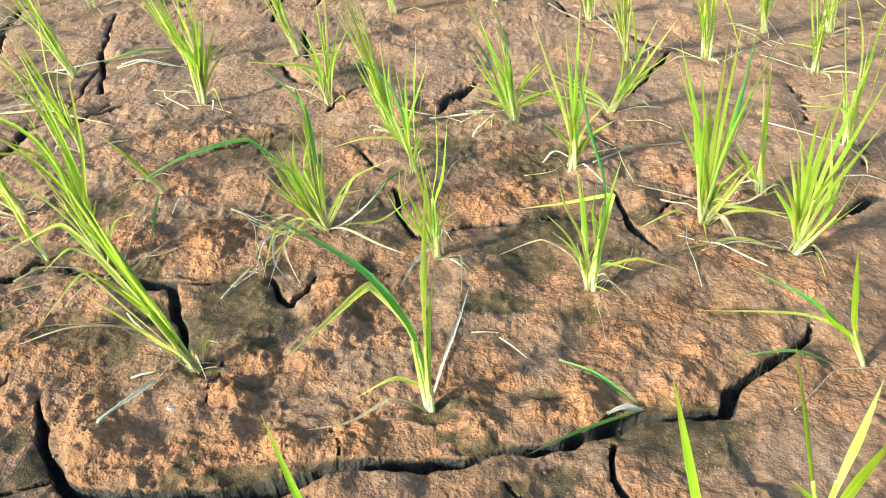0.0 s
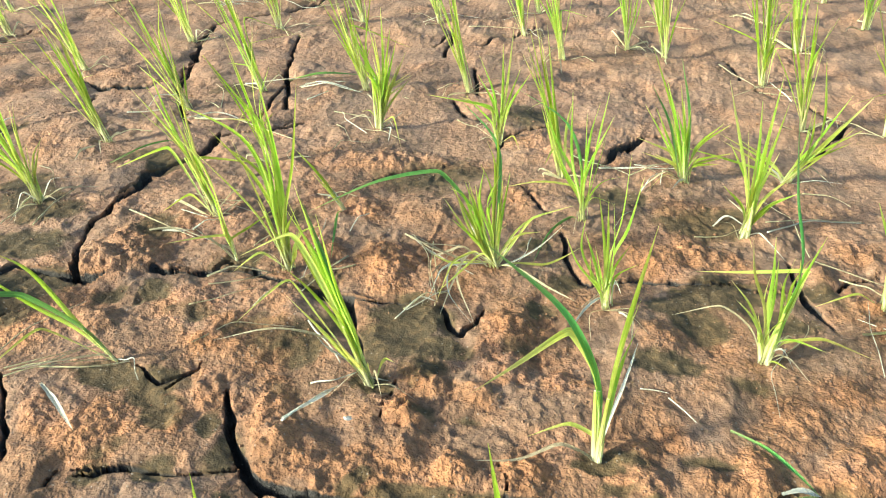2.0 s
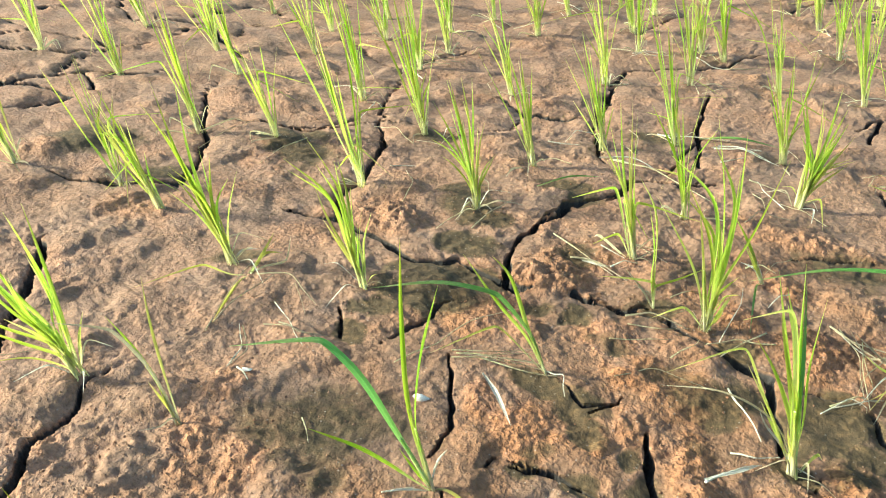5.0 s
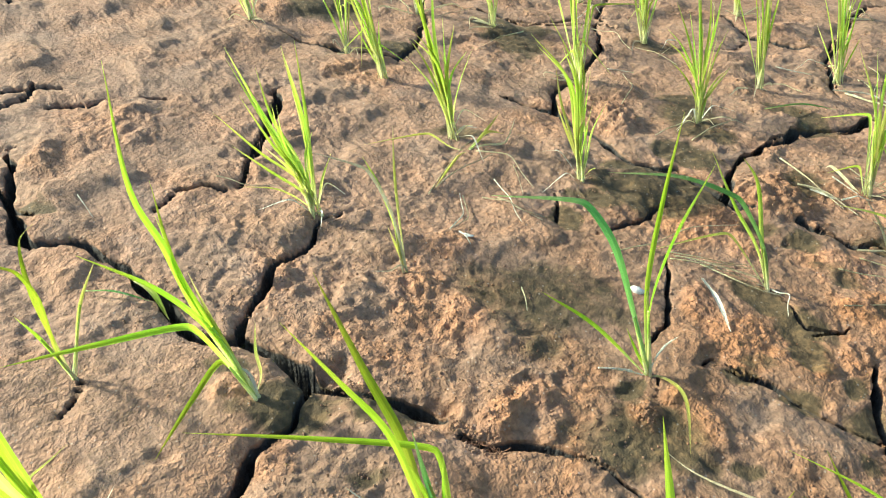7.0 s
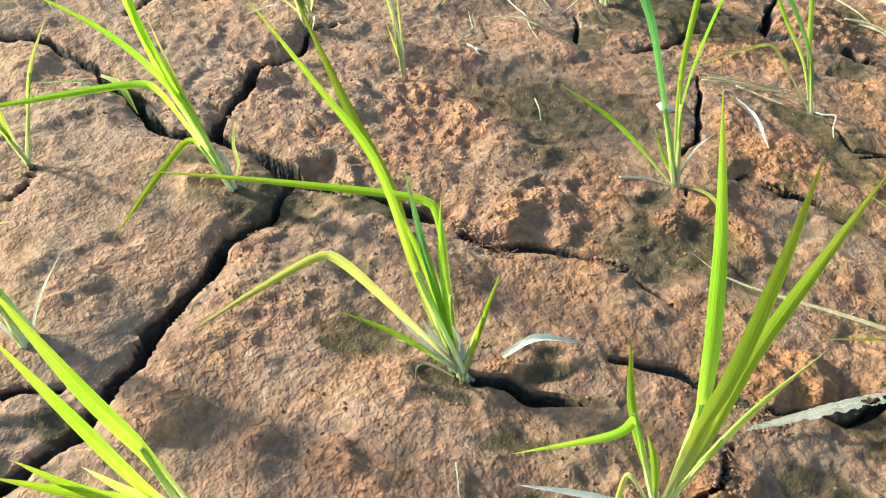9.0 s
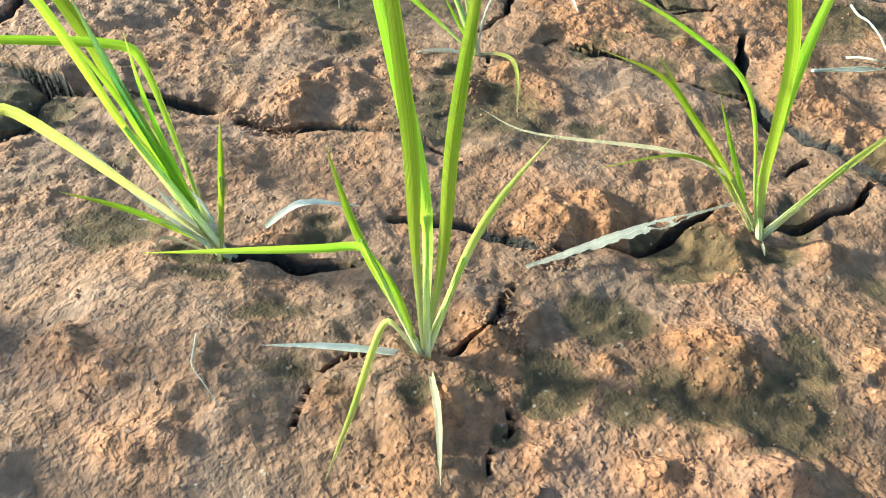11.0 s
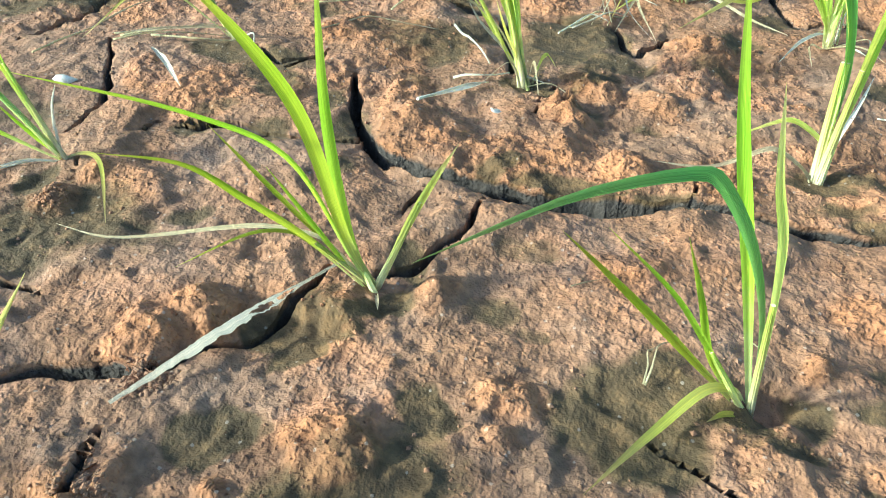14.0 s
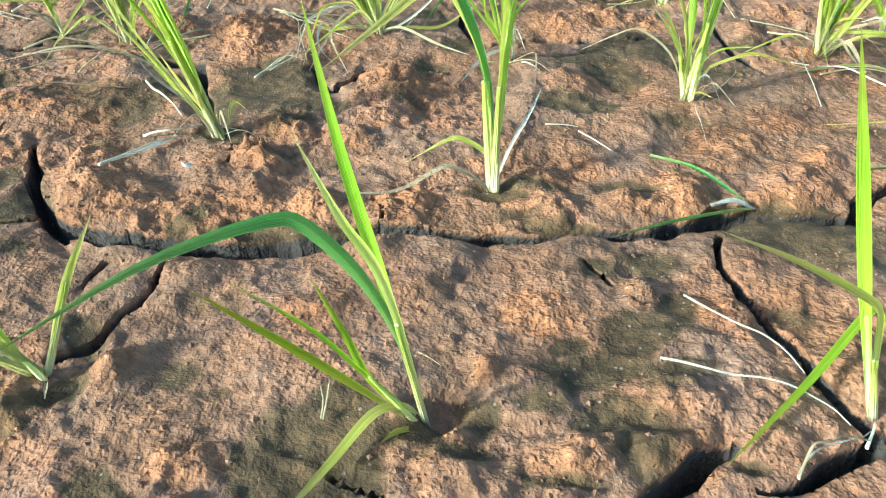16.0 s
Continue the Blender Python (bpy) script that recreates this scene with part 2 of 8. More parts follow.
def damp_shade(x, y, radius, much=1.0, stretch=1.0, turn=0.0):
    """A moist patch with a film of algae; beside plants it also paints in shade."""
    DAMP_SHADES.append((x, y, radius, much, stretch, turn))


def level(x, y):
    """A place where a plant has been set level in the mud."""
    LEVELS.append((x, y))


crack((-0.393, 0.442, 4.6), (-0.365, 0.394, 8.0), (-0.337, 0.360, 14.3), (-0.308, 0.351, 21.4), (-0.275, 0.351, 28.5), (-0.241, 0.355, 31.4), (-0.202, 0.358, 31.4), (-0.165, 0.365, 28.5), (-0.137, 0.377, 25.7), (-0.116, 0.389, 17.1), (-0.070, 0.398, 20.0), (-0.035, 0.402, 21.4), (0.004, 0.411, 14.3), (0.043, 0.421, 14.3), (0.082, 0.436, 17.1), (0.123, 0.454, 20.0), (0.146, 0.465, 20.0), (0.186, 0.473, 12.8), (0.219, 0.482, 14.3))
crack((0.180, 0.473, 10.9), (0.205, 0.473, 14.0), (0.227, 0.478, 15.6), (0.245, 0.498, 14.0), (0.270, 0.519, 12.5), (0.301, 0.546, 14.0), (0.329, 0.569, 10.9), (0.349, 0.597, 4.7))
crack((-0.812, -0.018, 12.0), (-0.837, 0.015, 10.0), (-0.857, 0.053, 10.0), (-0.880, 0.088, 8.0), (-0.896, 0.109, 6.0), (-0.887, 0.134, 3.0))
crack((-0.895, 0.108, 7.0), (-0.856, 0.061, 10.0), (-0.836, 0.017, 9.0), (-0.813, -0.015, 10.0), (-0.785, -0.038, 11.0), (-0.764, -0.050, 12.0))
crack((-0.630, 0.409, 3.5), (-0.586, 0.359, 7.0), (-0.554, 0.323, 8.4), (-0.543, 0.288, 7.0), (-0.538, 0.271, 3.5))
crack((-0.509, 0.248, 5.0), (-0.493, 0.229, 1.5))
crack((-0.684, 0.581, 11.0), (-0.709, 0.620, 9.9), (-0.724, 0.668, 7.7), (-0.732, 0.728, 7.7), (-0.721, 0.773, 9.9), (-0.735, 0.819, 17.6), (-0.716, 0.857, 9.9), (-0.694, 0.910, 13.2), (-0.700, 0.962, 8.8), (-0.669, 0.980, 6.6), (-0.621, 1.008, 5.5), (-0.599, 1.049, 4.4))
crack((-1.046, 0.500, 5.1), (-1.001, 0.518, 11.9), (-0.968, 0.535, 17.0), (-0.916, 0.544, 15.3), (-0.852, 0.538, 18.7), (-0.801, 0.530, 20.4), (-0.769, 0.553, 15.3), (-0.756, 0.580, 10.2), (-0.714, 0.572, 11.9), (-0.675, 0.571, 17.0), (-0.642, 0.578, 8.5))
crack((-0.967, 0.536, 13.0), (-1.009, 0.586, 11.7), (-1.023, 0.647, 13.0), (-1.061, 0.715, 14.3), (-1.116, 0.796, 10.4), (-1.186, 0.853, 7.8), (-1.271, 0.973, 7.8), (-1.318, 1.076, 6.5), (-1.356, 1.196, 7.8), (-1.344, 1.331, 6.5))
crack((-1.406, 0.655, 4.0), (-1.328, 0.703, 8.0), (-1.253, 0.737, 9.6), (-1.223, 0.782, 8.0), (-1.186, 0.853, 5.6))
crack((-1.178, 0.860, 6.0), (-1.094, 0.899, 6.0), (-1.019, 0.926, 6.0), (-0.972, 0.990, 6.0), (-0.995, 1.059, 3.0))
crack((-1.234, 0.433, 14.0), (-1.264, 0.490, 14.0), (-1.328, 0.551, 12.6), (-1.445, 0.629, 9.8), (-1.557, 0.715, 8.4), (-1.586, 0.774, 5.6))
crack((-1.420, 0.319, 4.8), (-1.350, 0.350, 12.8), (-1.311, 0.368, 16.0), (-1.287, 0.404, 12.8), (-1.237, 0.435, 14.4))
crack((-0.540, 0.627, 6.0), (-0.492, 0.637, 6.0), (-0.443, 0.634, 7.2), (-0.383, 0.632, 10.8), (-0.334, 0.625, 12.0), (-0.280, 0.636, 9.6), (-0.257, 0.642, 6.0))
crack((-0.334, 0.620, 12.0), (-0.319, 0.573, 12.0), (-0.297, 0.540, 12.0), (-0.278, 0.509, 6.0))
crack((-0.228, 0.631, 8.4), (-0.207, 0.607, 12.0), (-0.192, 0.594, 10.8), (-0.182, 0.617, 7.2), (-0.179, 0.649, 4.8))
crack((-0.568, 0.620, 7.2), (-0.529, 0.631, 12.0), (-0.493, 0.639, 9.6), (-0.455, 0.642, 12.0), (-0.425, 0.639, 9.6), (-0.387, 0.634, 8.4), (-0.354, 0.620, 9.6), (-0.336, 0.616, 9.6))
crack((-0.513, 0.454, 4.2), (-0.488, 0.445, 6.0), (-0.468, 0.441, 7.2), (-0.452, 0.456, 6.0), (-0.444, 0.473, 2.4))
crack((-0.491, 0.304, 4.2), (-0.495, 0.324, 3.5))
crack((-0.480, 0.323, 5.6), (-0.457, 0.334, 8.0), (-0.430, 0.342, 7.2), (-0.394, 0.347, 4.8))
crack((-0.704, 0.366, 3.0), (-0.703, 0.412, 9.0), (-0.699, 0.450, 10.0), (-0.697, 0.491, 6.0))
crack((-0.795, 0.386, 6.0), (-0.746, 0.343, 1.8))
crack((-0.408, 0.909, 3.2), (-0.360, 0.933, 8.0), (-0.314, 0.961, 5.6))
crack((-0.630, 1.095, 3.6), (-0.699, 1.236, 10.8), (-0.735, 1.329, 9.0), (-0.770, 1.457, 3.6))
crack((-0.766, 0.997, 9.0), (-0.813, 1.053, 9.0), (-0.864, 1.122, 9.0), (-0.902, 1.243, 9.0), (-0.964, 1.375, 9.0), (-0.983, 1.476, 9.0), (-0.923, 1.559, 9.0), (-0.874, 1.608, 6.3), (-0.827, 1.696, 5.4), (-0.796, 1.834, 4.5))
crack((-1.144, 1.122, 5.6), (-1.061, 1.111, 14.0), (-0.999, 1.084, 15.4), (-0.946, 1.107, 14.0), (-0.900, 1.143, 5.6))
crack((-1.640, 1.179, 5.0), (-1.537, 1.149, 10.0), (-1.399, 1.106, 10.0), (-1.346, 1.091, 4.0))
crack((-1.898, 0.563, 7.2), (-1.959, 0.660, 12.0), (-1.966, 0.727, 6.0))
crack((-1.848, 0.602, 10.0), (-1.736, 0.562, 4.0))
crack((-1.075, 0.090, 11.0), (-1.107, 0.124, 11.0), (-1.155, 0.168, 11.0), (-1.232, 0.216, 8.8), (-1.235, 0.246, 4.4))
crack((-1.232, -0.158, 10.6), (-1.162, -0.173, 16.9), (-1.086, -0.185, 19.0), (-1.038, -0.189, 21.1), (-1.018, -0.175, 14.8), (-0.999, -0.148, 14.8), (-0.966, -0.128, 14.8), (-0.934, -0.108, 16.9), (-0.891, -0.099, 19.0), (-0.839, -0.095, 21.1), (-0.797, -0.089, 21.1), (-0.776, -0.069, 19.0), (-0.762, -0.047, 21.1), (-0.734, -0.031, 19.0), (-0.700, -0.025, 27.5), (-0.677, -0.021, 25.3), (-0.660, -0.004, 14.8), (-0.637, 0.014, 14.8), (-0.615, 0.030, 21.1), (-0.600, 0.044, 23.2), (-0.582, 0.053, 12.7))
crack((-0.560, 0.056, 9.1), (-0.538, 0.071, 10.4), (-0.523, 0.095, 13.0), (-0.504, 0.111, 11.7), (-0.479, 0.126, 7.8), (-0.457, 0.136, 6.5), (-0.437, 0.141, 6.5), (-0.414, 0.141, 2.6))
crack((-0.672, -0.027, 8.4), (-0.661, -0.047, 5.6), (-0.653, -0.064, 7.0), (-0.643, -0.088, 11.2), (-0.623, -0.116, 14.1), (-0.602, -0.144, 14.1), (-0.585, -0.173, 15.4), (-0.568, -0.189, 15.4), (-0.555, -0.208, 15.4), (-0.540, -0.222, 15.4), (-0.531, -0.243, 16.9), (-0.528, -0.261, 18.2), (-0.527, -0.276, 18.2))
crack((-1.019, -0.047, 4.9), (-1.033, -0.014, 7.0), (-1.028, 0.020, 6.3), (-1.015, 0.037, 2.8))
crack((-1.018, 0.053, 4.8), (-1.070, 0.099, 12.0), (-1.092, 0.126, 12.0), (-1.154, 0.173, 12.0), (-1.219, 0.210, 12.0))
crack((-1.282, -0.188, 9.0), (-1.256, -0.166, 9.0), (-1.243, -0.144, 4.5))
crack((-1.346, -0.176, 9.0), (-1.357, -0.145, 9.0), (-1.369, -0.113, 9.0), (-1.417, -0.086, 9.0))
crack((-1.337, -0.083, 3.0), (-1.316, -0.036, 3.0), (-1.300, 0.023, 3.0), (-1.286, 0.059, 3.0))
crack((-0.761, -0.223, 1.8), (-0.782, -0.205, 6.0), (-0.798, -0.196, 6.0))
crack((-0.413, 0.064, 6.1), (-0.403, 0.077, 10.7), (-0.391, 0.089, 13.8), (-0.372, 0.100, 13.8), (-0.354, 0.110, 15.3), (-0.339, 0.116, 7.6))
crack((-0.448, -0.020, 11.2), (-0.435, -0.004, 14.0), (-0.416, 0.009, 12.6), (-0.396, 0.028, 2.8))
crack((-0.582, -0.264, 8.0), (-0.579, -0.249, 8.0), (-0.570, -0.232, 3.2))
crack((-0.325, 0.085, 3.0), (-0.315, 0.067, 3.0), (-0.310, 0.048, 3.0))
crack((-0.330, 0.119, 4.5), (-0.318, 0.130, 7.5), (-0.312, 0.149, 6.0), (-0.302, 0.163, 7.5), (-0.295, 0.188, 7.5), (-0.289, 0.210, 7.5), (-0.283, 0.227, 5.2))
crack((-0.253, 0.234, 6.0), (-0.240, 0.249, 10.0), (-0.236, 0.271, 9.0), (-0.232, 0.302, 8.0), (-0.235, 0.335, 3.0))
crack((-0.396, 0.446, 5.0), (-0.374, 0.401, 10.0), (-0.347, 0.366, 8.0))
crack((-0.278, 0.297, 2.4), (-0.279, 0.325, 6.0))
crack((-0.488, 0.329, 2.0), (-0.450, 0.341, 5.0), (-0.412, 0.345, 5.0), (-0.377, 0.348, 5.0), (-0.348, 0.360, 5.0))
crack((-0.327, -0.058, 3.0), (-0.335, -0.044, 3.0), (-0.344, -0.031, 3.0), (-0.345, -0.016, 3.0), (-0.336, -0.004, 3.0))
crack((-0.313, 0.021, 6.0), (-0.311, 0.036, 6.0), (-0.309, 0.051, 5.0), (-0.319, 0.070, 3.5), (-0.327, 0.083, 2.0))
crack((-0.274, 0.026, 2.0), (-0.260, 0.018, 2.0), (-0.254, 0.004, 2.0), (-0.244, -0.008, 2.0))
crack((0.127, 0.433, 6.0), (0.128, 0.396, 8.0), (0.135, 0.369, 9.0), (0.149, 0.350, 9.0), (0.161, 0.324, 10.0), (0.168, 0.299, 11.0), (0.179, 0.285, 12.0), (0.188, 0.273, 13.0))
crack((0.063, 0.203, 18.0), (0.076, 0.213, 16.2), (0.094, 0.228, 18.0), (0.112, 0.246, 12.6), (0.119, 0.252, 3.6))
crack((0.115, 0.223, 2.8), (0.141, 0.234, 8.4), (0.170, 0.246, 14.0), (0.186, 0.260, 16.8), (0.187, 0.274, 12.6))
crack((-0.083, 0.195, 2.5), (-0.070, 0.187, 2.5))
crack((0.039, 0.380, 4.0), (0.054, 0.359, 4.0))
crack((-0.114, 0.832, 8.1), (-0.104, 0.787, 9.0), (-0.089, 0.750, 8.1), (-0.069, 0.726, 7.2), (-0.047, 0.743, 7.2), (-0.013, 0.753, 9.0), (0.028, 0.756, 8.1), (0.069, 0.762, 5.4), (0.103, 0.768, 3.6), (0.172, 0.781, 5.4))
crack((0.176, 0.836, 7.2), (0.177, 0.782, 9.0), (0.189, 0.747, 9.0), (0.204, 0.715, 6.3))
crack((-0.189, 0.938, 4.8), (-0.163, 0.903, 6.0), (-0.142, 0.878, 3.0))
crack((-0.085, 1.037, 5.6), (-0.062, 1.076, 12.6), (-0.042, 1.123, 15.4), (-0.023, 1.147, 7.0))
crack((-0.250, 1.054, 7.0), (-0.242, 1.105, 7.0), (-0.201, 1.138, 7.0), (-0.164, 1.150, 3.5))
crack((-0.363, 1.216, 4.8), (-0.328, 1.155, 8.0), (-0.281, 1.124, 4.0))
crack((-0.364, 1.383, 5.4), (-0.323, 1.242, 9.0))
crack((0.227, 1.133, 6.5), (0.277, 1.233, 13.0), (0.317, 1.300, 9.1))
crack((0.483, 1.174, 5.5), (0.485, 1.113, 11.0), (0.472, 1.042, 8.8))
crack((0.549, 1.278, 6.0), (0.593, 1.329, 10.0), (0.665, 1.371, 6.0))
crack((0.435, 0.787, 8.0), (0.461, 0.822, 16.0), (0.498, 0.849, 16.0))
crack((0.519, 0.970, 6.0), (0.508, 0.905, 10.0))
crack((0.124, 1.569, 10.0), (0.149, 1.465, 4.0))
crack((-0.114, 0.437, 2.4), (-0.108, 0.390, 4.8))
crack((-0.237, 0.454, 3.0), (-0.244, 0.481, 3.0), (-0.242, 0.505, 3.0))
crack((0.305, 1.295, 4.2), (0.236, 1.385, 3.5), (0.176, 1.418, 3.5))
crack((0.384, 0.747, 6.0), (0.385, 0.707, 3.6))
crack((-0.678, 0.580, 7.2), (-0.703, 0.616, 9.0), (-0.721, 0.657, 8.1), (-0.726, 0.704, 6.3), (-0.732, 0.763, 6.3), (-0.726, 0.813, 10.8))
crack((-0.698, 0.570, 11.0), (-0.658, 0.579, 11.0), (-0.637, 0.586, 5.5))
crack((-0.886, 1.158, 4.8), (-0.931, 1.298, 9.6), (-0.968, 1.412, 7.2), (-0.978, 1.467, 4.8))
crack((-1.384, 0.675, 5.0), (-1.302, 0.714, 6.0), (-1.247, 0.764, 8.0), (-1.222, 0.832, 8.0))
crack((-1.110, 1.773, 4.0), (-1.125, 1.943, 8.0), (-1.096, 2.100, 5.0))
crack((-1.840, 1.005, 10.8), (-1.896, 1.075, 7.2))
crack((-2.123, 1.425, 4.0), (-2.163, 1.540, 4.8))
crack((-0.554, 2.072, 8.0), (-0.474, 2.594, 4.0))
crack((-0.432, 1.419, 6.3), (-0.449, 1.583, 6.3), (-0.470, 1.470, 3.6))
crack((-0.375, 1.529, 4.5), (-0.290, 1.654, 5.4))
crack((-0.073, 1.064, 6.0), (-0.046, 1.135, 10.0), (-0.006, 1.166, 8.0))
crack((-0.266, 2.442, 4.0), (-0.164, 2.589, 6.4), (0.009, 2.834, 4.0))
crack((-0.691, 0.879, 6.0), (-0.686, 0.910, 12.0), (-0.690, 0.949, 14.4), (-0.700, 0.976, 7.2))
crack((-0.831, 1.077, 8.0), (-0.782, 1.028, 4.8))
crack((-0.593, 0.615, 16.8), (-0.563, 0.612, 9.8), (-0.531, 0.617, 12.6), (-0.510, 0.642, 11.2), (-0.505, 0.659, 5.6))
crack((-0.502, 0.654, 5.0), (-0.463, 0.647, 9.0), (-0.439, 0.633, 10.0), (-0.372, 0.628, 7.0))
crack((-0.661, 1.028, 6.0), (-0.678, 1.135, 4.8), (-0.684, 1.227, 3.0))
crack((-0.624, 1.002, 3.0), (-0.596, 1.034, 5.4), (-0.587, 1.055, 3.0))
crack((-0.456, 0.436, 5.0), (-0.448, 0.452, 5.0), (-0.448, 0.478, 3.0))
crack((0.222, 0.796, 3.0), (0.262, 0.831, 4.8), (0.274, 0.839, 2.4))
crack((-0.082, 0.196, 2), (-0.074, 0.189, 3), (-0.063, 0.185, 3.5), (-0.046, 0.185, 4), (-0.030, 0.186, 5), (-0.016, 0.185, 6))
# clods and hollows
lump(0.091, 0.813, 0.026, 0.007, 1.2, 6)
lump(-0.301, 0.391, 0.03, 0.006, 1.5, 6)
lump(-0.407, 0.523, 0.04, 0.005, 1.4, 6)
lump(0.255, 0.771, 0.016, 0.006)
lump(0.257, 0.882, 0.026, 0.006, 1.5, 6)
lump(-0.599, 0.632, 0.016, 0.01)
lump(-0.925, 0.584, 0.046, 0.013, 1.6, 26)
lump(-0.509, 0.566, 0.03, 0.006, 1.4, 26)
lump(-0.419, 0.617, 0.04, 0.007)
lump(-1.374, 0.772, 0.04, 0.01, 1.4, 26)
lump(-1.003, 1.154, 0.034, 0.008, 1.6, 26)
lump(-0.226, 0.137, 0.017, 0.008, 1.3, 34)
lump(-0.316, 0.167, 0.012, 0.006)
lump(-0.304, 0.045, 0.012, 0.005)
lump(-0.714, -0.101, 0.009, 0.006)
lump(-0.429, -0.117, 0.01, 0.006)
lump(-0.271, 0.204, 0.014, 0.004)
lump(-0.414, -0.107, 0.014, 0.006, 1.2, 43)
lump(-0.034, 0.242, 0.016, -0.013)
lump(0.065, 0.382, 0.007, -0.005, 1.2, 8)
lump(0.072, 0.352, 0.006, -0.005, 1.2, 8)
lump(0.086, 0.276, 0.016, 0.005, 1.6, 8)
lump(0.033, 0.222, 0.012, 0.005, 1.4, 8)
lump(-0.227, 0.467, 0.0032, 0.011)
lump(-0.221, 0.473, 0.0026, 0.012)
lump(-0.215, 0.469, 0.0024, 0.008)
lump(-0.219, 0.452, 0.005, -0.005)
lump(-0.486, 0.241, 0.01, 0.006)
lump(-0.486, 0.217, 0.009, 0.007, 1.5, 34)
lump(-0.588, 0.066, 0.01, -0.006)
lump(-0.596, 0.053, 0.016, -0.008, 1.3, 53)
lump(-0.682, 0.000, 0.018, -0.018, 1.3, 53)
lump(-0.675, -0.162, 0.01, -0.006, 1.3, 53)
lump(-0.632, -0.073, 0.012, 0.004)
lump(-0.254, 0.083, 0.0093, 0.0066, 0.72, 48)
lump(-0.188, 0.084, 0.0076, 0.0057, 1.39, 45)
lump(-0.238, 0.013, 0.0085, 0.0057, 1.17, 45)
lump(-0.148, 0.165, 0.0078, 0.0047, 1.45, 45)
lump(-0.016, 0.274, 0.0122, 0.0076, 0.62, 11)
lump(-0.474, -0.148, 0.0103, 0.0066, 1.02, 59)
lump(-0.284, -0.003, 0.0136, 0.0057, 0.62, 45)
lump(-0.200, 0.047, 0.0100, 0.0076, 1.27, 45)
lump(-0.326, -0.037, 0.0111, 0.0057, 1.12, 47)
lump(-0.036, 0.485, 0.0100, 0.0047, 1.55, 4)
lump(-0.162, 0.080, 0.0110, 0.0085, 1.32, 46)
lump(0.071, 0.360, 0.0135, 0.0057, 0.9, 9)
lump(-0.255, 0.202, 0.0119, 0.0047, 1.16, 46)
lump(0.168, 0.490, 0.0111, 0.0057, 1.4, 2)
lump(-0.439, -0.000, 0.0089, 0.0038, 2.37, 59)
lump(0.041, 0.232, 0.0115, 0.0066, 1.5, 10)
lump(-0.443, -0.123, 0.0143, 0.0085, 1.19, 58)
lump(-0.483, 0.204, 0.0156, 0.0057, 1.01, 59)
lump(-0.366, -0.114, 0.0116, 0.0057, 1.88, 45)
lump(-0.156, 0.509, 0.0166, 0.0066, 0.98, 11)
lump(-0.712, -0.088, 0.0157, 0.0057, 1.2, 61)
lump(-0.219, 0.238, 0.0220, 0.0066, 0.62, 10)
lump(-0.423, 0.400, 0.0221, 0.0085, 0.62, 13)
lump(0.081, 0.239, 0.0140, 0.0076, 1.63, 10)
lump(0.306, 0.691, 0.0149, 0.0047, 1.48, 3)
lump(0.224, 0.549, 0.0173, 0.0076, 1.1, 5)
lump(-0.150, 0.187, 0.0137, 0.0057, 1.79, 11)
lump(0.038, 0.504, 0.0160, 0.0057, 1.32, 4)
lump(-0.122, 0.303, 0.0168, 0.0038, 1.21, 10)
lump(-0.554, 0.095, 0.0223, 0.0085, 0.71, 46)
lump(-0.330, 0.168, 0.0208, 0.0095, 0.82, 58)
lump(0.006, 0.327, 0.0171, 0.0038, 1.22, 10)
lump(-0.157, 0.417, 0.0199, 0.0076, 0.92, 11)
lump(-0.223, 0.473, 0.0207, 0.0076, 0.86, 11)
lump(-0.312, 0.059, 0.0177, 0.0066, 1.18, 46)
lump(-0.076, 0.551, 0.0161, 0.0047, 1.43, 4)
lump(-0.622, -0.091, 0.0174, 0.0047, 1.26, 60)
lump(-0.563, 0.373, 0.0249, 0.0076, 0.62, 33)
lump(-0.344, 0.140, 0.0249, 0.0114, 0.62, 45)
lump(-0.514, -0.191, 0.0196, 0.0066, 1.12, 57)
lump(-0.559, 0.139, 0.0174, 0.0047, 1.45, 59)
lump(0.122, 0.349, 0.0211, 0.0057, 1.01, 9)
lump(-0.713, 0.104, 0.0245, 0.0057, 0.75, 43)
lump(0.064, 0.461, 0.0170, 0.0085, 1.62, 3)
lump(-0.139, 0.547, 0.0184, 0.0066, 1.41, 3)
lump(0.110, 0.485, 0.0241, 0.0076, 0.83, 12)
lump(-0.208, 0.124, 0.0215, 0.0104, 1.05, 45)
lump(-0.643, -0.200, 0.0266, 0.0057, 0.69, 57)
lump(0.263, 0.720, 0.0198, 0.0057, 1.29, 2)
lump(0.114, 0.467, 0.0186, 0.0095, 1.49, 4)
lump(0.348, 0.645, 0.0196, 0.0057, 1.35, 3)
lump(0.009, 0.447, 0.0221, 0.0076, 1.16, 3)
lump(0.207, 0.610, 0.0197, 0.0057, 1.47, 3)
lump(-0.090, 0.428, 0.0238, 0.0085, 1.01, 4)
lump(-0.005, 0.478, 0.0271, 0.0076, 0.81, 11)
lump(-0.774, 0.202, 0.0196, 0.0038, 1.58, 61)
lump(-0.449, 0.512, 0.0266, 0.0057, 0.87, 4)
lump(-0.722, 0.042, 0.0204, 0.0047, 1.58, 60)
lump(0.019, 0.652, 0.0245, 0.0047, 1.1, 12)
lump(-0.210, 0.521, 0.0310, 0.0095, 0.7, 32)
lump(-0.742, 0.134, 0.0215, 0.0057, 1.48, 60)
lump(-0.148, 0.626, 0.0254, 0.0076, 1.08, 3)
lump(0.150, 0.564, 0.0216, 0.0057, 1.55, 3)
lump(0.135, 0.538, 0.0226, 0.0057, 1.43, 13)
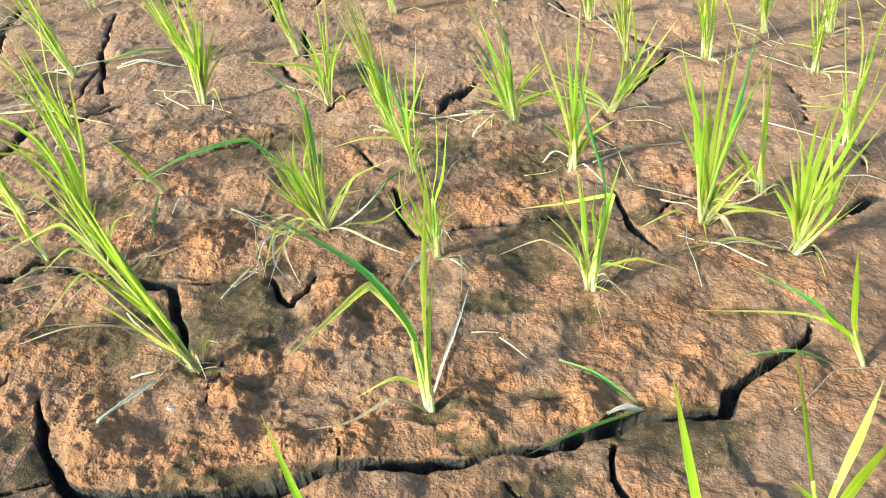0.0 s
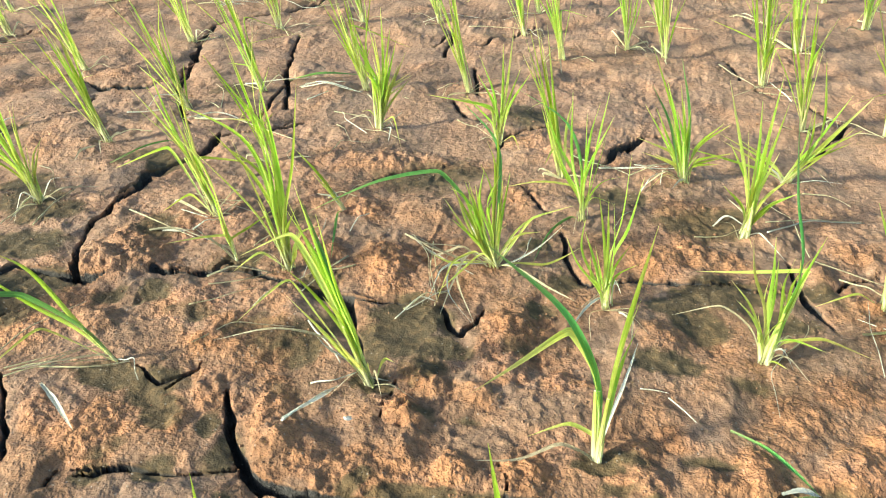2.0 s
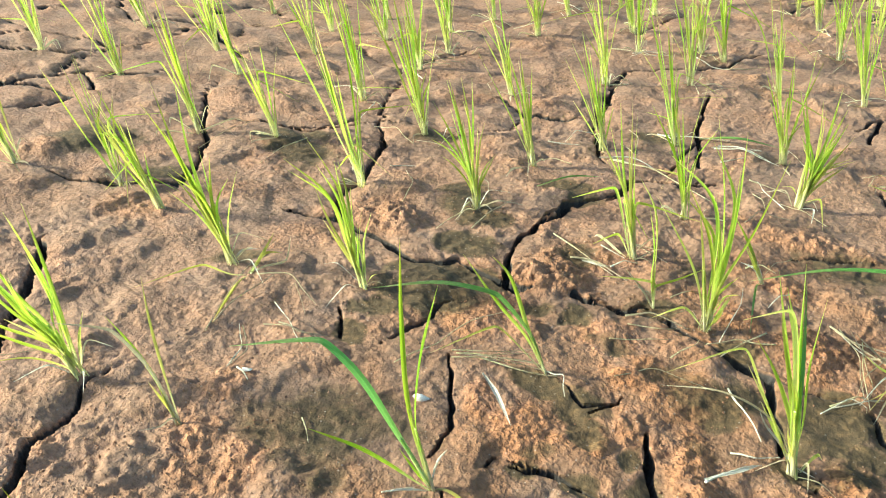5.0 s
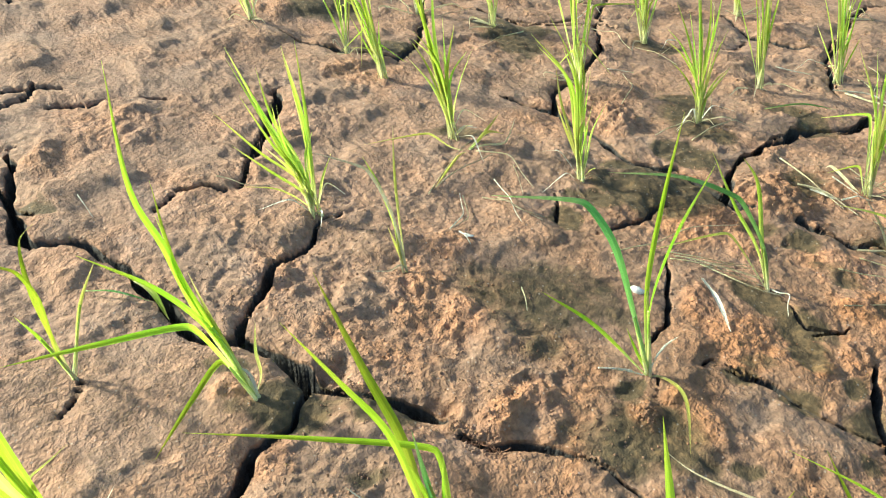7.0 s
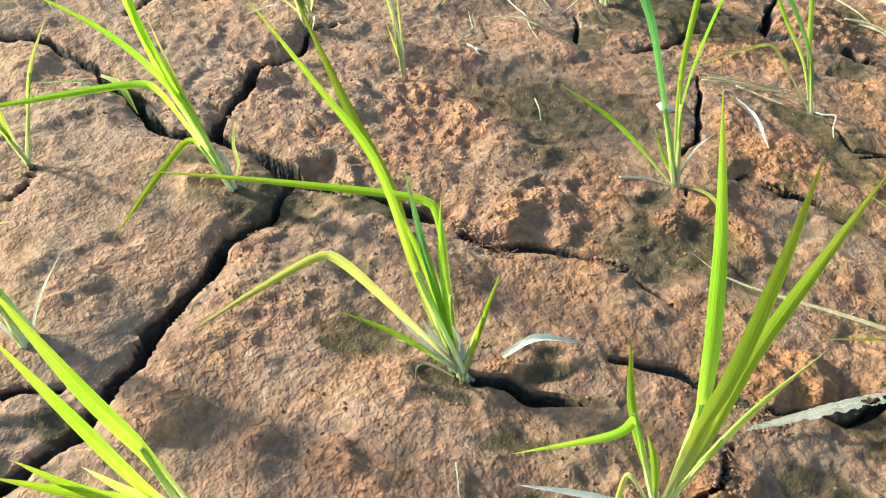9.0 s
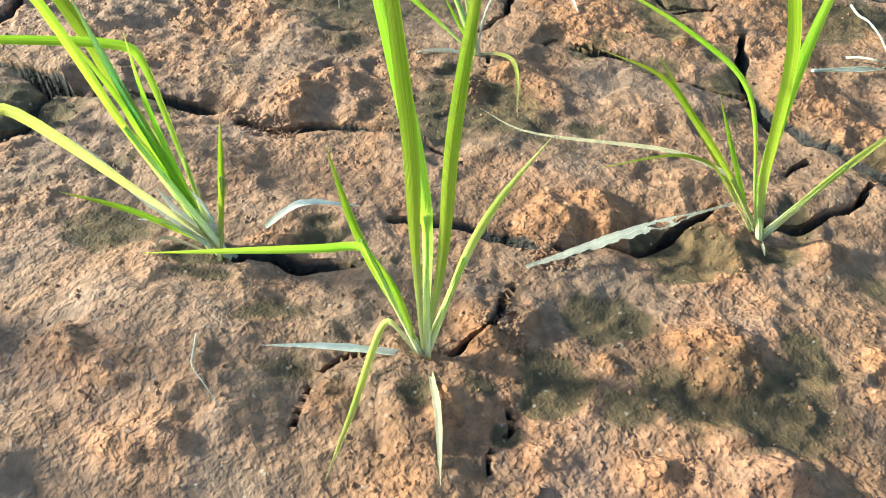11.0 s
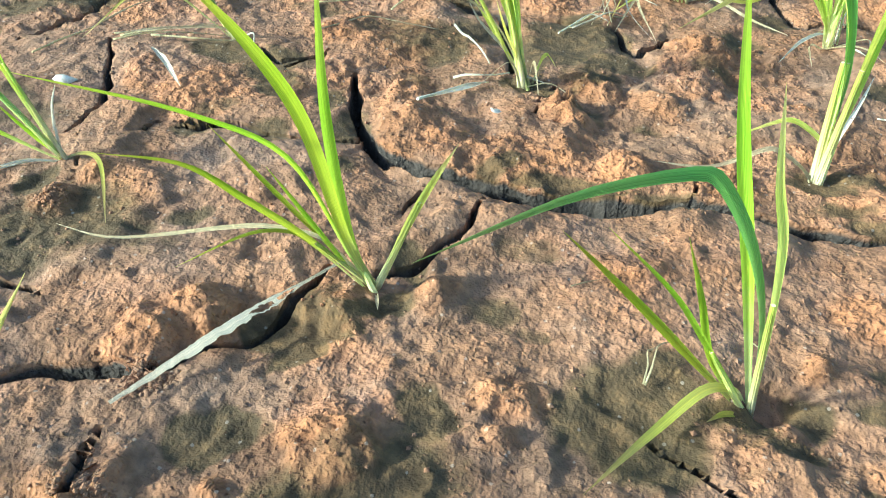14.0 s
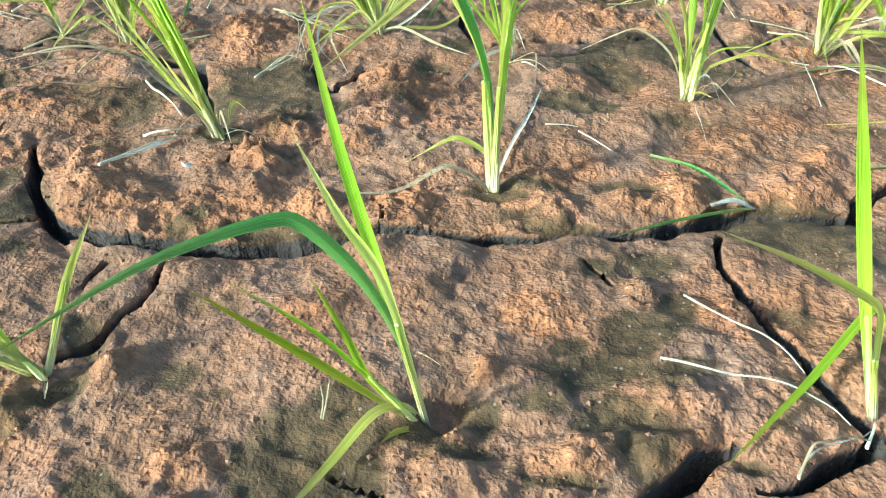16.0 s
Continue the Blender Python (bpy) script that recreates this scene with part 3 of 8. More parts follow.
lump(0.197, 0.815, 0.0344, 0.0085, 0.62, 12)
lump(-0.356, 0.454, 0.0353, 0.0076, 0.62, 33)
lump(0.191, 0.505, 0.0300, 0.0085, 0.87, 11)
lump(-1.180, -0.123, 0.0295, 0.0057, 0.94, 62)
lump(-0.657, 0.600, 0.0372, 0.0114, 0.62, 62)
lump(-0.682, 0.138, 0.0280, 0.0057, 1.16, 46)
lump(-0.331, 0.406, 0.0370, 0.0066, 0.67, 10)
lump(-0.594, 0.512, 0.0376, 0.0076, 0.65, 13)
lump(-0.670, 0.528, 0.0217, 0.0057, 1.96, 34)
lump(-0.413, 0.711, 0.0280, 0.0057, 1.2, 33)
lump(-0.240, 0.389, 0.0272, 0.0076, 1.42, 4)
lump(-0.124, 0.610, 0.0346, 0.0066, 0.9, 12)
lump(-0.497, 0.365, 0.0362, 0.0066, 0.89, 43)
lump(-0.138, 0.585, 0.0350, 0.0095, 0.97, 33)
lump(0.009, 0.798, 0.0330, 0.0066, 1.13, 12)
lump(0.056, 0.823, 0.0290, 0.0085, 1.49, 3)
lump(-0.075, 1.086, 0.0361, 0.0066, 0.98, 2)
lump(-0.402, 0.453, 0.0391, 0.0095, 0.84, 33)
lump(-0.946, 0.859, 0.0431, 0.0066, 0.71, 44)
lump(-0.651, 0.485, 0.0306, 0.0066, 1.43, 43)
lump(0.033, 0.931, 0.0285, 0.0057, 1.65, 2)
lump(-0.384, 0.823, 0.0323, 0.0066, 1.3, 3)
lump(-0.841, 0.019, 0.0400, 0.0057, 0.86, 60)
lump(-1.209, 0.587, 0.0303, 0.0057, 1.51, 35)
lump(-1.224, 0.339, 0.0305, 0.0066, 1.7, 44)
lump(-0.133, 1.049, 0.0463, 0.0085, 0.74, 34)
lump(-0.316, 0.703, 0.0473, 0.0133, 0.72, 33)
lump(-0.892, 0.601, 0.0495, 0.0104, 0.7, 63)
lump(-0.461, 0.942, 0.0355, 0.0066, 1.41, 2)
lump(-0.429, 0.858, 0.0283, 0.0057, 2.3, 44)
lump(-0.316, 1.220, 0.0435, 0.0066, 1.04, 34)
lump(-0.193, 1.092, 0.0370, 0.0066, 1.46, 2)
lump(-1.133, 0.494, 0.0396, 0.0085, 1.37, 45)
lump(-1.138, 0.737, 0.0350, 0.0057, 1.77, 45)
lump(-1.408, 0.802, 0.0590, 0.0104, 0.67, 45)
lump(-1.224, -0.005, 0.0479, 0.0066, 1.05, 63)
lump(-1.541, 0.337, 0.0416, 0.0076, 1.4, 45)
lump(-1.134, 1.062, 0.0455, 0.0076, 1.18, 35)
lump(-0.643, 0.638, 0.0545, 0.0142, 0.89, 44)
lump(-0.385, 0.971, 0.0473, 0.0085, 1.34, 2)
lump(-1.247, 1.493, 0.0682, 0.0095, 0.98, 36)
# feet of plants
level(-0.041, 0.239)
level(-0.255, 0.229)
level(-0.319, 0.015)
level(-0.452, -0.022)
level(-0.688, -0.073)
level(-0.515, 0.244)
level(-0.613, -0.238)
level(-0.450, -0.198)
level(-0.798, -0.196)
level(-0.907, 0.105)
level(-0.765, 0.137)
level(-0.968, 0.352)
level(-0.937, 0.353)
level(-0.798, 0.434)
level(-0.830, 0.709)
level(-0.527, 0.455)
level(-0.265, 0.499)
level(-0.033, 0.463)
level(0.124, 0.636)
level(-0.043, 0.685)
level(-0.185, 0.730)
level(-0.411, 0.801)
level(-0.428, 0.657)
level(-0.497, 0.656)
level(-0.091, 0.866)
level(-0.449, 1.058)
level(-0.252, 1.072)
level(0.042, 1.018)
level(0.118, 0.885)
level(0.184, 1.052)
level(0.268, 0.768)
level(0.354, 0.841)
level(0.359, 0.712)
level(0.376, 0.541)
level(0.191, 0.283)
level(0.275, 0.350)
level(-1.295, 0.375)
level(-1.177, 0.372)
level(-1.260, 0.662)
level(-1.076, 0.865)
level(-1.014, 0.641)
level(-0.846, 0.892)
level(-0.972, 1.359)
level(-0.796, 1.045)
level(-0.570, 0.903)
level(-0.575, 0.743)
level(-0.527, 1.212)
level(-1.083, 1.151)
level(-0.344, 1.260)
level(-0.829, 1.486)
level(-0.201, 1.469)
level(-0.134, 0.982)
level(0.367, 1.267)
level(0.231, 1.251)
level(0.492, 1.382)
level(0.532, 1.215)
level(0.496, 0.953)
level(-0.704, 1.148)
level(0.612, 1.391)
level(0.184, 1.446)
# moist patches; some beside plants also paint in their shade
damp_shade(0.122, 0.236, 0.0066, 0.8, 1.7, 10)
damp_shade(-0.434, 0.034, 0.0057, 0.6, 2.56, 59)
damp_shade(-0.259, 0.013, 0.0088, 0.6, 1.2, 45)
damp_shade(-0.286, 0.021, 0.0099, 0.5, 1.14, 45)
damp_shade(-0.086, 0.246, 0.0078, 0.5, 1.96, 9)
damp_shade(-0.441, -0.039, 0.0058, 0.6, 3.64, 45)
damp_shade(0.030, 0.210, 0.0060, 0.8, 3.63, 11)
damp_shade(-0.018, 0.218, 0.0081, 0.9, 2.06, 10)
damp_shade(-0.302, -0.005, 0.0131, 0.7, 0.81, 45)
damp_shade(-0.158, 0.233, 0.0083, 0.4, 2.15, 10)
damp_shade(-0.236, 0.227, 0.0128, 0.9, 0.91, 10)
damp_shade(-0.222, 0.086, 0.0136, 0.7, 0.83, 45)
damp_shade(-0.423, 0.028, 0.0074, 0.8, 3.23, 59)
damp_shade(-0.390, 0.037, 0.0071, 0.5, 3.63, 46)
damp_shade(-0.157, 0.477, 0.0087, 0.5, 2.47, 4)
damp_shade(0.017, 0.257, 0.0105, 0.6, 1.74, 11)
damp_shade(-0.336, 0.329, 0.0130, 0.5, 1.14, 12)
damp_shade(-0.248, 0.209, 0.0099, 1, 2.04, 46)
damp_shade(0.094, 0.296, 0.0105, 0.6, 1.83, 10)
damp_shade(-0.245, 0.257, 0.0170, 1.1, 0.71, 45)
damp_shade(-0.458, -0.036, 0.0115, 0.9, 1.58, 58)
damp_shade(-0.048, 0.227, 0.0107, 1, 1.9, 10)
damp_shade(-0.015, 0.244, 0.0166, 1.1, 0.8, 11)
damp_shade(-0.396, 0.234, 0.0110, 0.6, 1.83, 46)
damp_shade(-0.394, -0.027, 0.0096, 0.6, 2.74, 57)
damp_shade(-0.266, 0.170, 0.0126, 0.9, 1.6, 46)
damp_shade(-0.467, 0.322, 0.0115, 0.7, 1.94, 42)
damp_shade(-0.357, -0.041, 0.0137, 0.5, 1.39, 45)
damp_shade(-0.564, -0.034, 0.0110, 0.5, 2.16, 60)
damp_shade(-0.229, 0.069, 0.0164, 0.9, 0.99, 45)
damp_shade(-0.239, 0.377, 0.0116, 1.1, 2.1, 46)
damp_shade(0.069, 0.484, 0.0095, 0.7, 3.27, 4)
damp_shade(-0.512, 0.218, 0.0159, 0.7, 1.17, 59)
damp_shade(-0.205, 0.474, 0.0142, 0.6, 1.51, 4)
damp_shade(-0.686, -0.026, 0.0116, 0.9, 2.27, 61)
damp_shade(0.043, 0.377, 0.0175, 0.6, 1.08, 11)
damp_shade(-0.545, -0.241, 0.0160, 0.8, 1.32, 59)
damp_shade(-0.122, 0.391, 0.0118, 0.9, 2.43, 3)
damp_shade(0.163, 0.356, 0.0163, 0.4, 1.28, 11)
damp_shade(-0.263, 0.497, 0.0150, 1, 1.53, 11)
damp_shade(-0.027, 0.452, 0.0115, 0.9, 2.65, 3)
damp_shade(-0.186, 0.162, 0.0237, 1, 0.64, 46)
damp_shade(-0.394, 0.403, 0.0241, 0.8, 0.62, 4)
damp_shade(0.065, 0.291, 0.0145, 0.6, 1.79, 11)
damp_shade(0.019, 0.423, 0.0095, 1, 4.58, 4)
damp_shade(-0.414, 0.341, 0.0183, 0.6, 1.24, 47)
damp_shade(0.067, 0.328, 0.0200, 0.6, 1.04, 11)
damp_shade(-0.350, 0.465, 0.0199, 0.5, 1.08, 4)
damp_shade(-0.013, 0.466, 0.0120, 0.9, 3, 4)
damp_shade(0.269, 0.604, 0.0127, 0.4, 2.71, 3)
damp_shade(-0.737, -0.078, 0.0150, 0.6, 1.97, 60)
damp_shade(-0.470, 0.347, 0.0165, 0.5, 1.66, 59)
damp_shade(-0.184, 0.384, 0.0106, 1, 4.08, 11)
damp_shade(-0.265, 0.052, 0.0209, 0.9, 1.07, 46)
damp_shade(-0.128, 0.581, 0.0158, 0.6, 1.9, 3)
damp_shade(-0.363, 0.375, 0.0277, 0.8, 0.63, 3)
damp_shade(0.107, 0.595, 0.0120, 0.5, 3.41, 3)
damp_shade(-0.276, 0.105, 0.0181, 1, 1.52, 45)
damp_shade(-0.118, 0.661, 0.0229, 0.6, 0.96, 12)
damp_shade(-0.609, 0.553, 0.0215, 0.7, 1.31, 33)
damp_shade(-0.099, 0.723, 0.0227, 0.6, 1.19, 3)
damp_shade(-0.752, 0.358, 0.0265, 0.9, 0.88, 43)
damp_shade(-0.218, 0.535, 0.0242, 0.9, 1.18, 11)
damp_shade(-1.083, -0.166, 0.0247, 0.7, 1.22, 61)
damp_shade(-0.558, 0.573, 0.0265, 0.7, 1.08, 43)
damp_shade(-0.227, 0.617, 0.0249, 0.8, 1.28, 33)
damp_shade(-0.443, 0.407, 0.0316, 0.9, 0.8, 34)
damp_shade(0.153, 0.714, 0.0216, 0.9, 1.81, 3)
damp_shade(-0.494, 0.658, 0.0228, 0.7, 1.63, 33)
damp_shade(-0.142, 0.791, 0.0243, 0.5, 1.46, 33)
damp_shade(0.201, 0.786, 0.0322, 0.6, 0.85, 2)
damp_shade(-0.436, 0.533, 0.0289, 0.5, 1.06, 12)
damp_shade(-0.209, 0.568, 0.0264, 0.8, 1.34, 3)
damp_shade(-0.795, 0.506, 0.0216, 0.7, 2.08, 33)
damp_shade(-0.267, 0.624, 0.0256, 0.9, 1.52, 33)
damp_shade(-0.343, 0.569, 0.0280, 0.6, 1.29, 3)
damp_shade(-0.499, 0.548, 0.0267, 0.6, 1.42, 13)
damp_shade(-0.721, 0.855, 0.0280, 0.7, 1.32, 44)
damp_shade(0.036, 0.708, 0.0240, 0.8, 1.9, 3)
damp_shade(-0.519, 0.435, 0.0219, 0.9, 2.32, 13)
damp_shade(-0.760, 0.415, 0.0265, 0.9, 1.61, 44)
damp_shade(-0.279, 0.542, 0.0428, 0.9, 0.62, 33)
damp_shade(-0.472, 0.434, 0.0316, 0.8, 1.16, 43)
damp_shade(-0.384, 0.646, 0.0292, 0.8, 1.42, 44)
damp_shade(-0.981, 0.370, 0.0268, 0.6, 1.73, 44)
damp_shade(-0.481, 0.772, 0.0291, 0.6, 1.57, 13)
damp_shade(0.025, 0.608, 0.0270, 0.7, 1.98, 3)
damp_shade(0.056, 0.685, 0.0335, 0.8, 1.33, 12)
damp_shade(-0.884, 0.751, 0.0284, 0.6, 1.97, 44)
damp_shade(-0.643, 0.701, 0.0395, 0.7, 1.02, 34)
damp_shade(-0.767, 0.862, 0.0286, 0.8, 1.97, 34)
damp_shade(-0.794, 0.686, 0.0342, 0.8, 1.48, 34)
damp_shade(-0.260, 0.578, 0.0383, 1, 1.26, 4)
damp_shade(-1.278, 0.452, 0.0351, 0.7, 1.6, 45)
damp_shade(-0.772, 0.612, 0.0345, 0.8, 1.66, 44)
damp_shade(-1.054, 0.876, 0.0319, 0.6, 2.01, 45)
damp_shade(0.092, 0.747, 0.0435, 0.9, 1.49, 12)
damp_shade(-0.762, 1.157, 0.0452, 0.5, 1.48, 35)
damp_shade(-1.246, 0.697, 0.0348, 0.7, 3.12, 34)
damp_shade(-0.188, 0.112, 0.044, 0.7, 1.3, 34)
damp_shade(-0.281, 0.186, 0.026, 1, 1.2, 34)
damp_shade(0.067, 0.247, 0.034, 0.8, 1, 8)
damp_shade(-0.724, 0.510, 0.066, 0.9, 1.5, 26)
damp_shade(0.056, 0.902, 0.05, 0.7, 1.6, 6)
damp_shade(-0.048, 0.944, 0.046, 0.6, 1.4, 6)
damp_shade(-0.382, 0.533, 0.048, 0.7, 1.5, 6)
damp_shade(-0.665, -0.055, 0.034, 0.8, 1.4, 53)
damp_shade(-0.843, 0.709, 0.052, 0.7, 1.4, 26)
damp_shade(-0.619, 0.012, 0.022, 0.8, 2, 51)
damp_shade(-0.219, 1.188, 0.06, 0.5, 1.4, 6)
damp_shade(-1.192, 0.660, 0.06, 0.6, 1.6, 26)
damp_shade(-0.331, 0.930, 0.06, 0.5, 1.8, 26)
damp_shade(-1.500, 0.420, 0.07, 0.6, 1.5, 40)
damp_shade(-0.094, 0.211, 0.04, 0.8, 1.3, 8)
damp_shade(-0.510, -0.062, 0.03, 0.5, 1.4, 51)
damp_shade(-0.087, 0.189, 0.03, 0.7, 1.5, 22)
damp_shade(0.177, 0.452, 0.06, 0.6, 1.5, 6)
damp_shade(-0.467, 0.188, 0.06, 0.5, 1.3, 53)
damp_shade(-0.659, 0.230, 0.09, 0.4, 1.3, 53)
# along the front plant's shadow: damp film that also paints the shade
damp_shade(0.080, 0.391, 0.0180, 0.7, 1.6, 10)
damp_shade(0.096, 0.348, 0.0200, 0.8, 0.9, 10)
damp_shade(0.070, 0.323, 0.0200, 0.8, 1.5, 20)
damp_shade(0.041, 0.286, 0.0180, 0.8, 1.6, 20)
damp_shade(0.085, 0.285, 0.0200, 0.7, 1.2, 20)
damp_shade(0.027, 0.303, 0.0100, 0.6, 1.6, 20)
damp_shade(-0.006, 0.433, 0.0100, 0.7, 3.0, 8)
damp_shade(-0.184, 0.298, 0.0160, 0.35, 1.8, 10)
damp_shade(-0.181, 0.242, 0.0200, 0.35, 1.5, 10)
damp_shade(-0.127, 0.301, 0.0160, 0.3, 1.5, 10)


def lattice(x, y, seed):
    """Smooth value noise, -1 to 1, for arrays."""
    xi, yi = np.floor(x).astype(np.int64), np.floor(y).astype(np.int64)
    fx, fy = x - xi, y - yi
    fx, fy = fx * fx * fx * (fx * (fx * 6 - 15) + 10), fy * fy * fy * (fy * (fy * 6 - 15) + 10)

    def at(i, j):
        h = (i * 374761393 + j * 668265263 + seed * 974634777) & 0x7FFFFFFF
        h = ((h ^ (h >> 13)) * 1274126177) & 0x7FFFFFFF
        h = ((h ^ (h >> 15)) * 83492791) & 0x7FFFFFFF
        return (h ^ (h >> 14)) % 65536 / 32767.5 - 1.0

    low = at(xi, yi) * (1 - fx) + at(xi + 1, yi) * fx
    high = at(xi, yi + 1) * (1 - fx) + at(xi + 1, yi + 1) * fx
    return low * (1 - fy) + high * fy


def cloud(x, y, size, seed, octaves=3, fall=0.5):
    total, weight, c, s = 0.0, 1.0, 0.8, 0.6
    for n in range(octaves):
        total = total + weight * lattice(x / size, y / size, seed + 17 * n)
        x, y = c * x - s * y, s * x + c * y
        size, weight = size * 0.49, weight * fall
    return total


def smooth(v, low, high):
    v = np.clip((v - low) / (high - low), 0.0, 1.0)
    return v * v * (3 - 2 * v)


def spaced(edges, steps):
    """Grid lines: from edge to edge, each stretch with its own step, growing outside."""
    lines = [edges[0]]
    for edge, step in zip(edges[1:], steps):
        count = max(1, round((edge - lines[-1]) / step))
        lines += list(np.linspace(lines[-1], edge, count + 1)[1:])
    return lines


def growing(lines, far, rate):
    """Goes on from the last line with steps that grow, out to far."""
    step = abs(lines[-1] - lines[-2])
    sign = 1.0 if lines[-1] > lines[-2] else -1.0
    while abs(lines[-1]) < abs(far):
        step *= rate
        lines.append(lines[-1] + sign * step)
    return lines


# rows and columns of the sheet: fine where the camera passes near, coarse far off
xs = spaced((-2.80, -2.00, -1.55, -1.30, -0.95, -0.68, 0.26, 0.42, 0.70, 1.00), (0.014, 0.010, 0.0062, 0.0046, 0.0029, 0.0020, 0.0030, 0.006, 0.012))
ys = spaced((-0.50, -0.36, -0.16, -0.08, 0.50, 0.66, 1.05, 1.60, 2.30, 3.20), (0.010, 0.0037, 0.0028, 0.0020, 0.0027, 0.0037, 0.006, 0.011, 0.015))
xs = growing(xs, 60.0, 1.09)
xs = growing(xs[::-1], 60.0, 1.09)[::-1]
ys = growing(ys, 60.0, 1.08)
ys = growing(ys[::-1], 60.0, 1.15)[::-1]
xs, ys = np.array(xs), np.array(ys)
GX, GY = np.meshgrid(xs, ys)
# broken, wandering edges
WX = GX + 0.0060 * cloud(GX, GY, 0.034, 3, 2, 0.36)
WY = GY + 0.0060 * cloud(GX, GY, 0.034, 57, 2, 0.36)
COARSE = np.maximum(np.gradient(ys)[:, None], np.gradient(xs)[None, :])
EDGE = np.full(GX.shape, 9.0)      # metres outside the nearest crack's lip, negative inside
WIDE = np.zeros(GX.shape)          # width of that crack
CELLS = np.minimum(np.gradient(ys)[:, None], np.gradient(xs)[None, :])


def lay_crack(points, reach=0.05):
    for (x0, y0, w0), (x1, y1, w1) in zip(points, points[1:]):
        pad = reach + 0.02
        i0, i1 = np.searchsorted(xs, (min(x0, x1) - pad, max(x0, x1) + pad))
        j0, j1 = np.searchsorted(ys, (min(y0, y1) - pad, max(y0, y1) + pad))
        if i1 <= i0 or j1 <= j0:
            continue
        px, py = WX[j0:j1, i0:i1], WY[j0:j1, i0:i1]
        dx, dy = x1 - x0, y1 - y0
        u = np.clip(((px - x0) * dx + (py - y0) * dy) / (dx * dx + dy * dy + 1e-9), 0, 1)
        wide = np.maximum(w0 + (w1 - w0) * u, 3.0) / 1000.0
        wide = np.maximum(np.minimum(wide, 0.008 + 0.74 * (wide - 0.008)), np.minimum(1.55 * COARSE[j0:j1, i0:i1], 0.009))
        d = np.hypot(px - x0 - u * dx, py - y0 - u * dy) - wide / 2
        old, w = EDGE[j0:j1, i0:i1], WIDE[j0:j1, i0:i1]
        nearer = d < old
        old[nearer] = d[nearer]
        w[nearer] = wide[nearer]


for points in CRACKS:
    lay_crack(points)

# the rest of the field: a net of cracks between scattered cells
rng = random.Random(11)
CELL = 0.24
for i in range(-40, 30):
    for j in range(-8, 40):
        def node(a, b):
            r = random.Random(a * 7919 + b * 104729)
            return (a + 0.5 * (b % 2) + r.uniform(-0.36, 0.36)) * CELL, (b + r.uniform(-0.36, 0.36)) * CELL
        here = node(i, j)
        for other in ((i + 1, j), (i + (j % 2), j + 1)):
            there = node(*other)
            mid = ((here[0] + there[0]) / 2, (here[1] + there[1]) / 2)
            if -1.75 < mid[0] < 0.75 and -0.1 < mid[1] < 2.3:
                continue
            if -1.2 < mid[0] < 0.45 and -0.45 < mid[1] < 1.0:
                continue
            if not (-2.75 < mid[0] < 0.95 and -0.45 < mid[1] < 3.15):
                continue
            if rng.random() < 0.30:
                continue
            w = rng.choice((5, 7, 9, 12, 15))
            bend = (mid[0] + rng.uniform(-0.04, 0.04), mid[1] + rng.uniform(-0.04, 0.04))
            lay_crack(((*here, w * 0.8), (*bend, w), (*there, w * 0.7)), 0.03)

def evened(field, reach):
    """Running mean over reach cells to either side, along both axes."""
    for axis in (0, 1, 0, 1):
        size = field.shape[axis]
        run = np.concatenate([np.zeros_like(field.take([0], axis)), np.cumsum(field, axis)], axis)
        low, high = np.maximum(np.arange(size) - reach, 0), np.minimum(np.arange(size) + reach + 1, size)
        span = (high - low).reshape((-1, 1) if axis == 0 else (1, -1))
        field = (run.take(high, axis) - run.take(low, axis)) / span
    return field


# lines of the sheet that run close by a lip are drawn onto it, so that lips run clean
gy, gx = np.gradient(EDGE, ys, xs)
slope = np.hypot(gx, gy) + 1e-6
foot = 0.75 * CELLS               # breadth of the wall between lip and foot
usable = (CELLS < 0.016) & (slope < 2.0)
lip = usable & (np.abs(EDGE) < 0.58 * CELLS)
base = usable & ~lip & (EDGE < 0.0) & (EDGE > -foot - 0.60 * CELLS)
pull = np.where(lip, EDGE / slope, np.where(base, (EDGE + foot) / slope, 0.0))
SX, SY = GX - pull * gx / slope, GY - pull * gy / slope
EDGE = np.where(lip, 0.0, np.where(base, -foot, EDGE))

body = 0.0050 * cloud(GX, GY, 0.30, 5, 2) + 0.0060 * cloud(GX, GY, 0.095, 9, 2, 0.4)
clods = cloud(GX + 0.010 * cloud(GX, GY, 0.05, 31, 2), GY + 0.010 * cloud(GX, GY, 0.05, 71, 2), 0.036, 13, 3, 0.55)
# some stretches are cloddy, others smeared smooth
cloddy = 0.55 + 0.55 * smooth(cloud(GX, GY, 0.15, 77, 2), -0.2, 0.6)
body += cloddy * (0.0034 * (1.0 - np.abs(clods)) ** 2 - 0.0013)
heaps = cloud(GX + 0.01 * clods, GY, 0.075, 61, 2, 0.4)
body += 0.0075 * smooth(heaps, -0.1, 0.75) - 0.0025
rough = cloud(GX, GY, 0.0105, 23, 3, 0.6)
pitted = 0.0012 * (0.4 + 0.6 * cloddy) * rough
wet_shade = np.zeros(GX.shape)
flaky = np.zeros(GX.shape)
